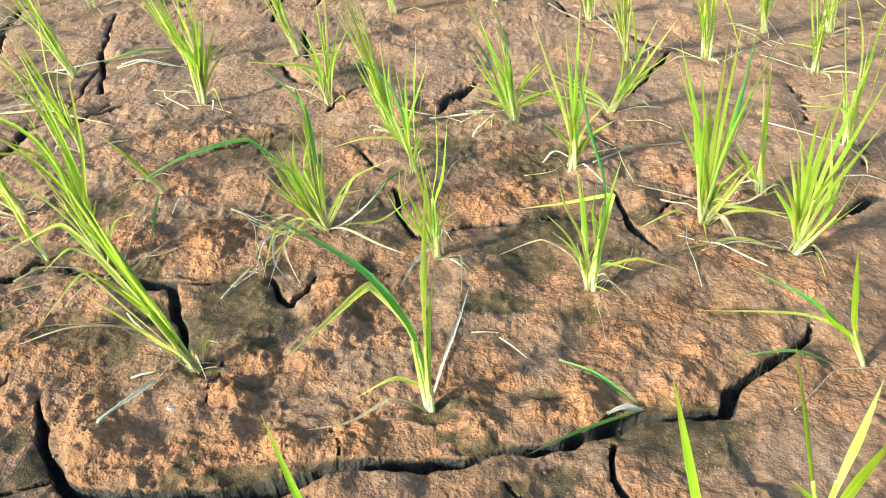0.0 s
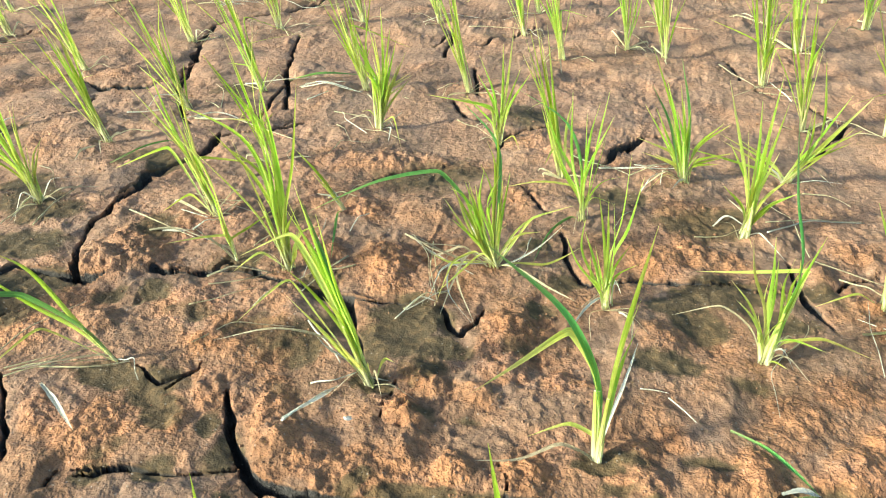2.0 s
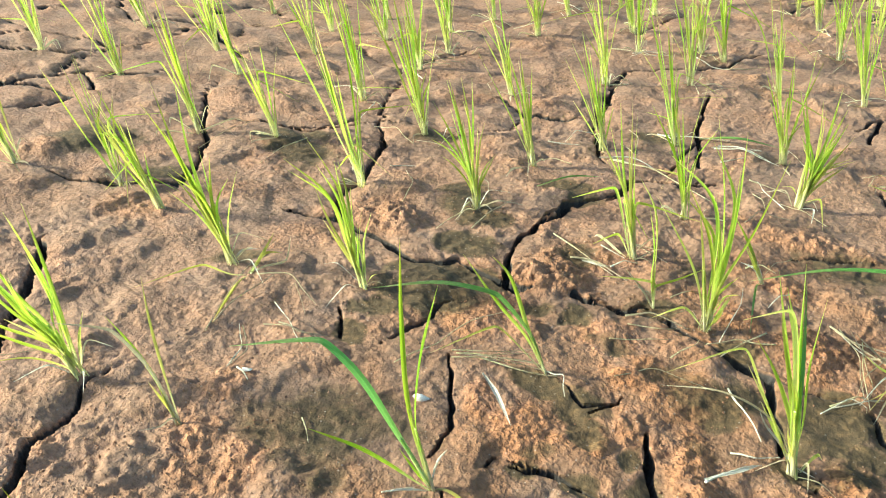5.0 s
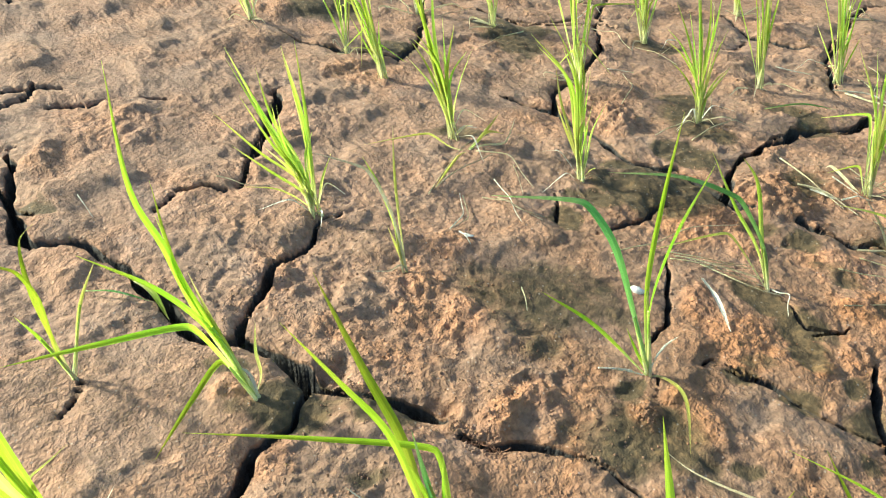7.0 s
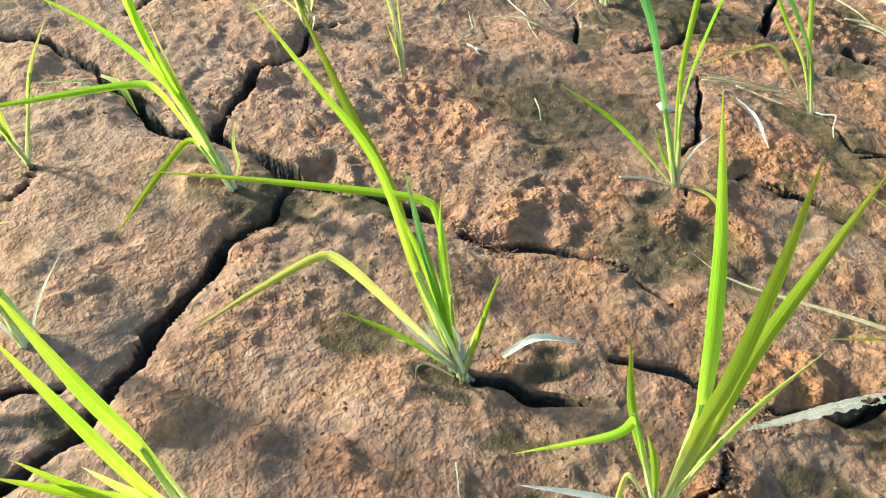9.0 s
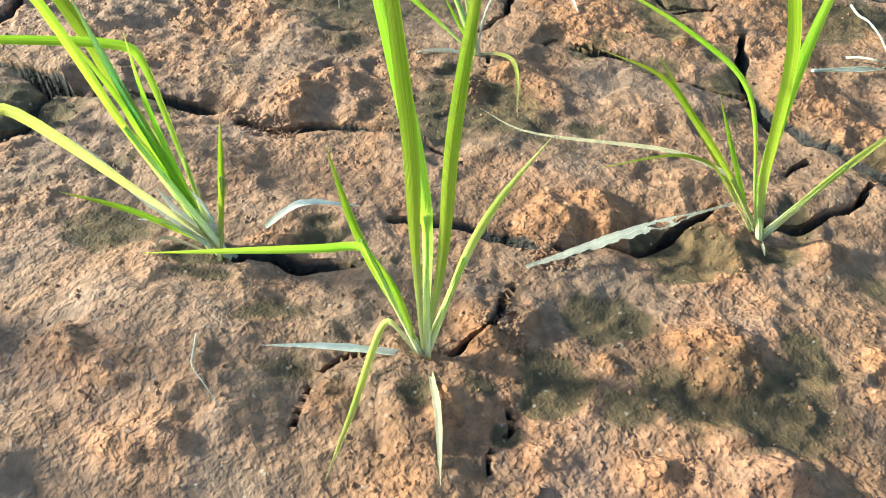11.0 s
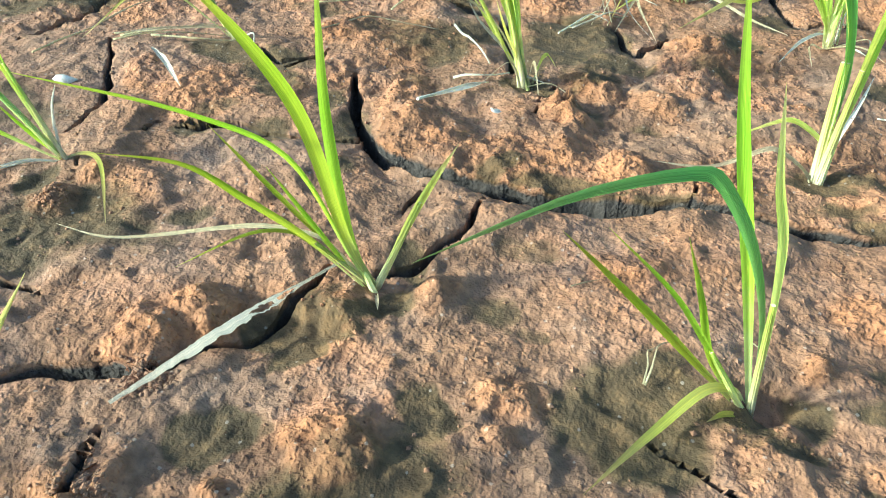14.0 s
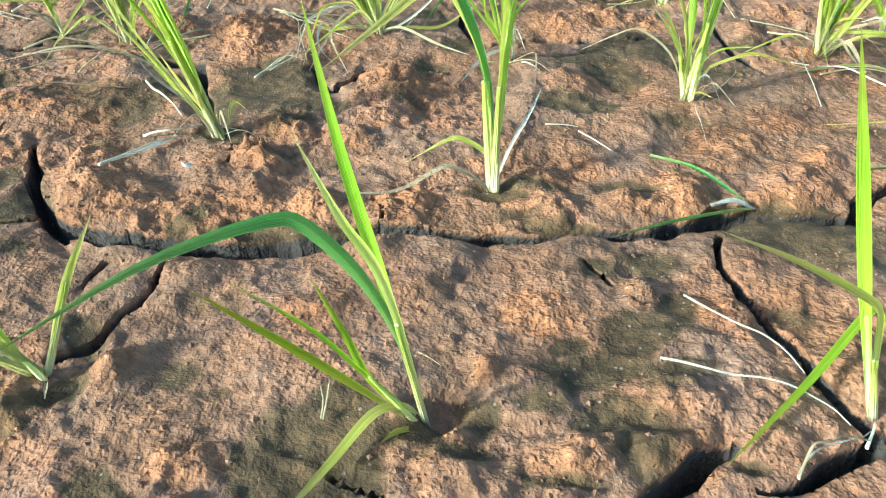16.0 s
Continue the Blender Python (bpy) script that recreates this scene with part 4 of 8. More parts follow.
for n, (x, y, r, much, stretch, turn) in enumerate(LUMPS + DAMP_SHADES):
    reach = r * max(1.0, stretch) * 1.6
    i0, i1 = np.searchsorted(xs, (x - reach, x + reach))
    j0, j1 = np.searchsorted(ys, (y - reach, y + reach))
    c, s = math.cos(radians(turn)), math.sin(radians(turn))
    px, py = GX[j0:j1, i0:i1] - x, GY[j0:j1, i0:i1] - y
    u, v = (c * px + s * py) / stretch, c * py - s * px
    far = np.hypot(u, v) / r * (1.0 + 0.28 * cloud(GX[j0:j1, i0:i1], GY[j0:j1, i0:i1], 0.6 * r + 0.006, 83, 3))
    if n < len(LUMPS):
        dome = 1.0 - smooth(far, 0.20, 1.20)
        body[j0:j1, i0:i1] += 0.88 * much * dome * (1.0 + 0.22 * rough[j0:j1, i0:i1])
        if much > 0.0:
            flaky[j0:j1, i0:i1] = np.maximum(flaky[j0:j1, i0:i1], 1.0 - smooth(far, 0.75, 1.30))
    else:
        dome = 1.0 - smooth(far, 0.15, 1.25)
        wet_shade[j0:j1, i0:i1] = np.maximum(wet_shade[j0:j1, i0:i1], much * dome)
# silt has settled in the moist hollows and smoothed them
wet_shade *= 1.0 - 0.40 * flaky
body -= 0.0035 * np.clip(wet_shade, 0.0, 1.0)
body += pitted * (1.0 - 0.7 * np.clip(wet_shade, 0.0, 1.0))


# the field was levelled before planting: no broad rise or dip is left
body -= 0.9 * evened(body, 24)
# plants were set, and cracks have opened, where the mud lies level
drift, hold = np.zeros(GX.shape), np.full(GX.shape, 0.12)
for x, y in LEVELS + [point[:2] for points in CRACKS for point in points]:
    i0, i1 = np.searchsorted(xs, (x - 0.10, x + 0.10))
    j0, j1 = np.searchsorted(ys, (y - 0.10, y + 0.10))
    near = np.exp(-((GX[j0:j1, i0:i1] - x) ** 2 + (GY[j0:j1, i0:i1] - y) ** 2) / 0.0011)
    drift[j0:j1, i0:i1] += near * (near * body[j0:j1, i0:i1]).sum() / max(near.sum(), 1e-6)
    hold[j0:j1, i0:i1] += near
body -= drift / hold - 0.003
# lips round off towards the cracks; the walls fall steeply to a rubbly floor
body -= 0.0060 * (1.0 - smooth(EDGE, -0.012, 0.026)) * np.clip(WIDE / 0.012, 0.25, 1.0)
# beyond the planted plot the field runs out flat
body *= 1.0 - smooth(COARSE, 0.022, 0.050)
# crust height, below which the soil colour paints in crack shade
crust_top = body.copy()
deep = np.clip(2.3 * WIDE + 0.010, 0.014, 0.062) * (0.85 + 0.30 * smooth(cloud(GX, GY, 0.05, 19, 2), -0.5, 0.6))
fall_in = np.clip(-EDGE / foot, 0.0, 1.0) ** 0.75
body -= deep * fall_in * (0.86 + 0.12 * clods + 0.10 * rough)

# the mud is driest, and pale with dust, away from the damp strip in front
dusty = smooth(np.hypot(GX + 0.10, 1.1 * (GY - 0.38)) + 0.10 * cloud(GX, GY, 0.25, 91, 3), 0.40, 0.90) * (1.0 - 0.8 * np.clip(wet_shade, 0.0, 1.0))

count = GX.size
mesh = bpy.data.meshes.new("ground")
mesh.vertices.add(count)
mesh.vertices.foreach_set("co", np.stack([SX, SY, body], -1).astype(np.float32).ravel())
ny, nx = GX.shape
first = (np.arange(ny - 1)[:, None] * nx + np.arange(nx - 1)[None]).ravel()
quads = np.stack([first, first + 1, first + nx + 1, first + nx], -1).astype(np.int32)
mesh.loops.add(quads.size)
mesh.loops.foreach_set("vertex_index", quads.ravel())
mesh.polygons.add(len(quads))
mesh.polygons.foreach_set("loop_start", np.arange(0, quads.size, 4, dtype=np.int32))
mesh.polygons.foreach_set("use_smooth", np.ones(len(quads), dtype=bool))
for name, values in (("damp_shade", wet_shade), ("flaky", flaky), ("dusty", dusty), ("crust_top", crust_top)):
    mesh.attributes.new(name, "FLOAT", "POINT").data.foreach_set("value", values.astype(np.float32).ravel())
mesh.update(calc_edges=True)
# crisp lips and feet along the cracks
ends = np.zeros(len(mesh.edges) * 2, dtype=np.int32)
mesh.edges.foreach_get("vertices", ends)
ends = ends.reshape(-1, 2)
rim = lip.ravel()[ends].all(1) | base.ravel()[ends].all(1)
mesh.attributes.new("sharp_edge", "BOOLEAN", "EDGE").data.foreach_set("value", rim)
mesh.materials.append(SOIL)
ground = tagged(new("ground", mesh), "dried cracked orange-brown paddy mud with olive damp patches", "ground", kind="structure")


def floor_at(x, y):
    """Height of the mud at a place."""
    i, j = int(np.clip(np.searchsorted(xs, x), 1, nx - 1)), int(np.clip(np.searchsorted(ys, y), 1, ny - 1))
    return float(body[j - 1 : j + 1, i - 1 : i + 1].mean())


# ---- rice plants ----
def part(name, bm, mat, parent, label=""):
    me = bpy.data.meshes.new(name)
    bm.to_mesh(me)
    bm.free()
    me.materials.append(mat)
    ob = new(name, me)
    ob.parent = parent
    return tagged(ob, label)


def spline(points, count):
    """Points along a smooth curve through the given ones."""
    p = [np.array(q, float) for q in points]
    p = [2 * p[0] - p[1]] + p + [2 * p[-1] - p[-2]]
    gaps = [max(np.linalg.norm(b - a), 1e-6) ** 0.5 for a, b in zip(p, p[1:])]
    whole, out = sum(gaps[1:-1]), []
    for n in range(count):
        s = n / (count - 1) * whole
        k = 1
        while k < len(gaps) - 2 and s > gaps[k]:
            s -= gaps[k]
            k += 1
        a, b, c, d = p[k - 1 : k + 3]
        u = min(s / gaps[k], 1.0)
        h0, h1, h2 = gaps[k - 1], gaps[k], gaps[k + 1]
        m1 = ((b - a) / h0 - (c - a) / (h0 + h1) + (c - b) / h1) * h1
        m2 = ((c - b) / h1 - (d - b) / (h1 + h2) + (d - c) / h2) * h1
        out.append((2 * u**3 - 3 * u**2 + 1) * b + (u**3 - 2 * u**2 + u) * m1 + (-2 * u**3 + 3 * u**2) * c + (u**3 - u**2) * m2)
    return out


def blade_mesh(points, width, fold=0.5, twist=0.0, root=0.45, count=22, ragged=0.0, seed=0, turn=0.0):
    """A grass blade: narrow folded foot, widest past the middle, long pointed tip, keeled along its midrib."""
    rng = random.Random(seed)
    line = spline(points, count)
    bm = bmesh.new()
    uv = bm.loops.layers.uv.new("blade")
    rows, side_before = [], None
    for n, q in enumerate(line):
        s = n / (count - 1)
        ahead = Vector(line[min(n + 1, count - 1)] - line[max(n - 1, 0)]).normalized()
        side = ahead.cross(Vector((0, 0, 1)))
        if side.length < 0.15:
            side = side_before.copy() if side_before else ahead.cross(Vector((0.3, 1, 0)))
        side = side.normalized()
        if side_before is not None:
            if side.dot(side_before) < 0:
                side = -side
            side = (side * 0.5 + side_before * 0.5)
            side = (side - ahead * side.dot(ahead)).normalized()
        side_before = side.copy()
        turned = Matrix.Rotation(radians(turn + twist * (s - 0.5)) + 0.2 * math.sin(3 * s + seed), 3, ahead) @ side
        up = turned.cross(ahead).normalized()
        half = width / 2 * (root + (1 - root) * min(1.0, s / 0.42) ** 1.1) * (1.0 if s < 0.5 else max(0.03, 1 - ((s - 0.5) / 0.5) ** 1.9))
        half *= 1.0 + ragged * rng.uniform(-1, 0.6)
        keel = fold * (1.35 - 0.7 * s)
        row = []
        for k in (-1.0, -0.5, 0.0, 0.5, 1.0):
            row.append(bm.verts.new(Vector(q) + turned * (half * k) + up * (half * keel * abs(k) ** 1.2)))
        rows.append(row)
    for n, (low, high) in enumerate(zip(rows, rows[1:])):
        for k in range(4):
            f = bm.faces.new((low[k], low[k + 1], high[k + 1], high[k]))
            f.smooth = True
            for loop, (u, v) in zip(f.loops, ((k, n), (k + 1, n), (k + 1, n + 1), (k, n + 1))):
                loop[uv].uv = (u / 4, v / (count - 1))
    return bm


def stem_mesh(points, thick, count=9, sides=7):
    """A stem of rolled sheaths: a slightly flattened, tapering tube, closed above."""
    line = spline(points, count)
    bm = bmesh.new()
    uv = bm.loops.layers.uv.new("blade")
    rings = []
    for n, q in enumerate(line):
        s = n / (count - 1)
        ahead = Vector(line[min(n + 1, count - 1)] - line[max(n - 1, 0)]).normalized()
        one = ahead.cross(Vector((0.2, 1, 0.1))).normalized()
        two = ahead.cross(one)
        r = thick / 2 * (1.15 - 0.55 * s)
        rings.append([bm.verts.new(Vector(q) + r * (one * math.cos(t) + 0.72 * two * math.sin(t))) for t in (2 * math.pi * k / sides for k in range(sides))])
    for n, (low, high) in enumerate(zip(rings, rings[1:])):
        for k in range(sides):
            f = bm.faces.new((low[k], low[(k + 1) % sides], high[(k + 1) % sides], high[k]))
            f.smooth = True
            for loop, (u, v) in zip(f.loops, ((k, n), (k + 1, n), (k + 1, n + 1), (k, n + 1))):
                loop[uv].uv = (u / sides, v / (count - 1))
    bm.faces.new(rings[-1])
    bm.faces.new(rings[0][::-1])
    return bm


LOOKS = {"f": (FRESH, "leaf", ""), "g": (GREEN, "leaf", ""), "d": (DEEP, "leaf", "dark green leaf"), "y": (YELLOW, "leaf", "yellowing leaf"), "s": (STRAW, "dry_leaf", "withered straw-coloured leaf"), "b": (BLEACHED, "dry_leaf", "bleached dead leaf")}
PLANTS = 0


def folded(points):
    """Where a blade has snapped over, the bend is short and sharp."""
    out = [points[0]]
    for a, b, c in zip(points, points[1:], points[2:]):
        one, two = (b - a) / max(np.linalg.norm(b - a), 1e-6), (c - b) / max(np.linalg.norm(c - b), 1e-6)
        if one @ two < 0.80 and min(np.linalg.norm(b - a), np.linalg.norm(c - b)) > 0.012:
            out += [b - 0.0035 * one, b + 0.0035 * two]
        else:
            out.append(b)
    return out + [points[-1]]


def rice_plant(x, y, label, *leaves, stems=2, thick=3.2):
    """A rice seedling at x, y. Leaves: look, width in mm, degrees by which the blade is turned about its midrib, then points of the midrib in mm from the foot."""
    global PLANTS
    PLANTS += 1
    rng = random.Random(PLANTS)
    z = floor_at(x, y) - 0.002
    plant = tagged(new("rice_plant"), label, "rice plant", "rice plants of the field")
    plant.location = (x, y, z)
    green = [l for l in leaves if l[0] in "fgdy"]
    ways = []
    for n, (look_key, wide, turn, *points) in enumerate(leaves):
        mat, name, text = LOOKS[look_key]
        foot = np.array([rng.uniform(-1, 1), rng.uniform(-1, 1), 0]) * (0.0022 if len(leaves) < 11 else 0.0065)
        mids = [np.array(p) / 1000.0 for p in points]
        for m in mids:
            m[2] = max(m[2], floor_at(x + m[0], y + m[1]) + 0.0025 - z)
        if look_key in "fgdy" and len(mids) > 2 and mids[0][2] < 0.026 and mids[1][2] > 0.045:
            mids.pop(0)
        mids = folded([foot, *mids])[1:]
        if look_key in "fgdy" and mids[-1][2] > 0.05:
            ways.append(mids[0] * min(1.0, 0.095 / max(np.linalg.norm(mids[0]), 1e-6)))
        part(name, blade_mesh([foot, *mids], wide / 1000.0, rng.uniform(0.30, 0.6), rng.uniform(-35, 35), 0.36 if look_key in "fgdy" else 0.6, 24 if y < 0.85 else 13, 0.12 if look_key in "sb" else 0.0, PLANTS * 31 + n, turn), mat, plant, text)
    ways.sort(key=lambda w: -w[2])
    for n in range(min(stems, len(ways))):
        w = ways[n * len(ways) // max(stems, 1)]
        foot = np.array([rng.uniform(-1, 1), rng.uniform(-1, 1), 0]) * (0.0025 if len(leaves) < 11 else 0.0055)
        part("stem", stem_mesh([foot, foot * 0.6 + w * 0.5, w], thick / 1000.0), SHEATH, plant, "pale rolled leaf sheath")
    return plant


def grown(rng, count, tall):
    """Random leaves for a clump of seedlings: upright blades, some kinked over, and withered ones round the foot."""
    leaves, turn = [], rng.uniform(0, 360)
    tilt, way = rng.uniform(0.0, 0.12), rng.uniform(0, 6.28)
    for n in range(count):
        turn += 137.5 + rng.uniform(-50, 50)
        c, s = math.cos(radians(turn)), math.sin(radians(turn))
        k = rng.choice("ffffggyyyss") if n else "f"
        lean = abs(rng.gauss(0.02, 0.15))
        length = tall * rng.choice((0.45, 0.6, 0.75, 0.85, 0.95, 1.05)) * rng.uniform(0.9, 1.08)
        drop = lean + rng.choice((-0.06, 0.0, 0.03, 0.08, 0.12, 0.35))
        if k == "s":
            lean, length = rng.uniform(0.6, 1.3), tall * rng.uniform(0.2, 0.55)
        part_up = rng.uniform(0.45, 0.62)
        mx, mz = length * part_up * math.sin(lean), length * part_up * math.cos(lean)
        rest = length * (1 - part_up)
        tx, tz = mx + rest * math.sin(drop), max(3.0, mz + rest * math.cos(drop))
        if k == "s":
            mz, tz = mz * rng.uniform(0.3, 0.7), 2.0
        elif rng.random() < 0.16:
            # kinked over: the end of the blade hangs
            hang = rng.uniform(1.3, 2.3)
            tx, tz = mx + rest * math.sin(hang), max(3.0, mz + rest * math.cos(hang))
        # the blades lean towards the light
        gx, gy = -0.19 + tilt * math.cos(way) + rng.uniform(-0.05, 0.05), -0.13 + tilt * math.sin(way) + rng.uniform(-0.05, 0.05)
        leaves.append((k, rng.uniform(2.3, 4.3), rng.uniform(-90, 90), (c * mx + gx * mz, s * mx + gy * mz, mz), (c * tx + gx * tz, s * tx + gy * tz, tz)))
    return leaves


rice_plant(-0.041, 0.239, "rice seedling with one long arching dark green leaf",
           ("g", 6.46, -55, (-25, 15, 80), (-45, 26, 143), (-62, 36, 215)),
           ("y", 4.18, 60, (-17, -26, 125), (-27, -41, 163), (-36, -56, 206)),
           ("d", 6.2, -69, (-14, -9, 72), (-30, -19, 120), (-50, -34, 157), (-88, -65, 155), (-136, -104, 134)),
           ("g", 4.56, -48, (-38, -10, 39), (-67, -18, 70), (-103, -27, 105)),
           ("g", 3.04, -80, (-29, -11, 47), (-50, -18, 80), (-83, -30, 116)),
           ("g", 3.8, -72, (-28, -8, 40), (-40, -11, 76), (-52, -15, 111)),
           ("y", 5.4, -20, (-12, -3, 20), (-25, -14, 25), (-42, -42, 16), (-62, -88, 5)),
           ("y", 3.04, -38, (-15, -17, 6), (-21, -25, 6)), stems=2, thick=4)
rice_plant(-0.255, 0.229, "rice plant with broad bright leaves and a withered outer leaf",
           ("g", 6.84, 57, (-3, -15, 45), (-7, -37, 133), (-12, -61, 180), (-16, -84, 212)),
           ("g", 6.4, 40, (-6, -7, 33), (-10, -15, 116), (-6, -16, 202)),
           ("g", 3.8, -91, (-19, -23, 46), (-39, -48, 86), (-54, -65, 111), (-77, -93, 127)),
           ("g", 2.66, -76, (-7, -9, 30), (-25, -30, 104), (-48, -59, 135), (-90, -111, 171)),
           ("g", 3.04, -44, (-24, -1, 22), (-58, -3, 54), (-96, -4, 87)),
           ("g", 3.04, -90, (-13, -11, 30), (-26, -20, 62), (-38, -30, 94)),
           ("s", 2.66, -52, (-13, -3, 19), (-27, -7, 36), (-58, -15, 38), (-161, -42, 12), (-192, -50, 17)),
           ("g", 2.28, -43, (-21, -15, 23), (-33, -23, 49), (-49, -35, 51), (-85, -61, 33)),
           ("y", 4.56, 84, (9, 6, 24), (24, 15, 62), (41, 26, 97)),
           ("s", 2.28, 10, (14, -18, 6)), stems=3, thick=4.5)
rice_plant(-0.319, 0.015, "rice plant with broad bright green upright leaves",
           ("g", 7.6, -55, (-9, 6, 87), (-29, 4, 165), (-54, -2, 242)),
           ("g", 6.6, 33, (2, -10, 86), (5, -15, 137), (5, -24, 208), (3, -31, 257)),
           ("g", 6.6, 30, (2, 6, 62), (0, 11, 129), (3, 16, 189), (6, 21, 236)),
           ("g", 4.56, -70, (-9, -5, 6), (-29, -15, 71), (-41, -22, 122)),
           ("y", 4.18, 64, (2, 8, 9), (4, 20, 62), (7, 35, 89), (12, 62, 116)),
           ("g", 3.8, -71, (-6, -5, 18), (-11, -9, 46), (-18, -15, 67)),
           ("y", 3.8, -26, (-24, -5, 14), (7, -52, 8), (26, -81, 6)),
           ("b", 4.2, -21, (-13, -17, 6), (-33, -41, 11), (-50, -63, 14)),
           ("s", 3.8, 3, (37, -25, 6), (61, -45, 6)),
           ("g", 5.2, -20, (-13, -7, 32), (-26, -16, 68), (-17, -45, 92), (-19, -111, 130)), stems=3, thick=5)
rice_plant(-0.452, -0.022, "rice plant with bent and folded leaves beside a crack",
           ("g", 7.22, -36, (-46, -11, 66), (-69, -16, 113), (-101, -23, 147), (-148, -34, 206)),
           ("g", 4.56, -54, (-24, -26, 88), (-42, -44, 161), (-60, -64, 198), (-82, -88, 241)),
           ("g", 5.0, -71, (-20, -2, 60), (-41, -4, 117), (-88, -70, 124), (-136, -138, 126)),
           ("d", 4.56, -51, (-9, -8, 33), (-28, -21, 108), (-39, -28, 155)),
           ("y", 5.4, -58, (-16, -26, 45), (-41, -71, 111), (-60, -110, 82), (-78, -146, 49)),
           ("g", 3.8, -58, (-8, -9, 13), (-32, -32, 31), (-59, -59, 42)),
           ("g", 3.42, 62, (0, 2, 15), (2, 7, 56), (4, 12, 93)),
           ("g", 3.04, -42, (-8, -7, 34), (-19, -14, 99), (-23, -14, 136)),
           ("b", 3.8, -61, (-23, -22, 33), (-44, -41, 67), (-65, -62, 93)),
           ("b", 3.04, -39, (-20, -20, 24), (-32, -32, 25)),
           ("g", 4.56, -66, (-3, -2, 15), (-18, -15, 59), (-27, -22, 83)),
           ("b", 4.56, -38, (-5, -5, 14), (-15, -14, 31), (-23, -20, 48)),
           ("b", 3.8, -48, (-2, -2, 15), (-11, -9, 38), (-20, -18, 42)),
           ("b", 3.04, -66, (-2, -0, 14), (-6, -2, 33), (-13, -9, 51)),
           ("s", 2.28, -38, (-5, -20, 19), (-8, -31, 28), (-8, -32, 6)),
           ("g", 3.8, -52, (-8, -7, 34), (-29, -24, 104), (-44, -35, 138)),
           ("y", 3.04, -52, (-8, -6, 33), (-23, -17, 93), (-30, -22, 115)), stems=4, thick=5)
rice_plant(-0.688, -0.073, "rice plant leaning over with a long flat leaf",
           ("g", 5.32, -41, (-25, -31, 101), (-38, -43, 163), (-47, -54, 202), (-66, -50, 300)),
           ("g", 4.56, -56, (-20, -22, 82), (-33, -37, 138), (-49, -40, 213)),
           ("g", 6.08, -37, (-6, -18, 45), (-13, -42, 98), (-38, -110, 92), (-60, -170, 84)),
           ("g", 5.5, -24, (-8, -9, 22), (-18, -20, 44), (2, -58, 30), (24, -97, 11)),
           ("y", 3.04, -15, (-16, 12, 6), (-46, 21, 6), (-95, 42, -5)),
           ("g", 4.56, -36, (-17, -27, 86), (-35, -55, 127), (-63, -99, 159)),
           ("b", 3.04, -59, (0, 0, 13), (-4, -4, 33), (-10, -11, 38)),
           ("y", 3.04, -50, (-11, -10, 44), (-24, -23, 97), (-33, -30, 135)),
           ("g", 3.8, -63, (-17, -15, 62), (-35, -33, 123), (-45, -42, 184)), stems=3, thick=4.5)
rice_plant(-0.515, 0.244, "rice plant with a broad arching dark leaf",
           ("d", 6.46, -52, (-18, -24, 75), (-42, -52, 158), (-66, -64, 184), (-130, -109, 169)),
           ("g", 4.56, -48, (-25, -5, 93), (-37, -2, 185), (-43, 3, 258)),
           ("g", 4.18, 35, (-17, -5, 73), (-18, -1, 145), (-8, 10, 227)),
           ("g", 3.8, -62, (-12, -9, 7), (-51, -37, 48), (-92, -67, 70)),
           ("y", 3.42, 23, (11, 5, 6), (40, -2, 14), (86, -45, 6)),
           ("g", 3.04, -70, (-12, -7, 22), (-27, -16, 50)),
           ("b", 2.28, 88, (4, 2, 41), (13, 5, 61)),
           ("b", 2.28, -59, (-15, -17, 6), (-29, -34, 6)), stems=3, thick=4.5)
rice_plant(-0.613, -0.238, "rice plant with a leaning bundle of yellow-green leaves",
           ("g", 6.5, 20, (-20, -11, 45), (-40, -22, 88), (-38, -20, 140), (-20, -12, 215)),
           ("y", 6.5, -30, (-18, -12, 40), (-36, -28, 85), (-54, -36, 150), (-75, -45, 215)),
           ("g", 6.0, -20, (-15, -14, 40), (-30, -32, 80), (-45, -46, 122), (-65, -65, 175)),
           ("g", 5.0, -10, (-20, -8, 45), (-42, -16, 85), (-62, -22, 150), (-80, -20, 210)),
           ("y", 5.5, -45, (-14, -18, 38), (-26, -38, 72), (-38, -56, 105), (-55, -82, 150)),
           ("g", 5.0, -40, (-17, -10, 44), (-34, -20, 84), (-46, -26, 120), (-58, -28, 170)),
           ("g", 4.0, -20, (-18, -9, 40), (-34, -20, 70), (-40, -26, 95)),
           ("y", 5.0, -15, (-17, -10, 34), (-34, -15, 68), (-70, 2, 40), (-106, 18, 11)),
           ("b", 3.5, -54, (-3, -22, 53), (-6, -43, 76), (-9, -67, 35)),
           ("b", 3.1, -31, (-14, 12, 16), (-24, 34, 40)),
           ("s", 2.6, -59, (-14, -8, 30), (-19, -30, 3)), stems=4, thick=4.5)
rice_plant(-0.450, -0.198, "rice plant with broad bright leaves beside a wide crack",
           ("g", 7.6, -44, (-14, -12, 60), (-23, -25, 103), (-38, -42, 169)),
           ("g", 6.08, -21, (-6, -15, 31), (-21, -33, 91), (-34, -49, 148)),
           ("g", 5.32, -46, (-8, -25, 33), (-16, -51, 56), (-23, -71, 75)),
           ("g", 4.56, -26, (-6, -19, 24), (-16, -43, 49), (-23, -61, 80)),
           ("y", 4.56, -43, (-5, -12, 19), (-10, -26, 42), (-17, -38, 63)), stems=2, thick=5)
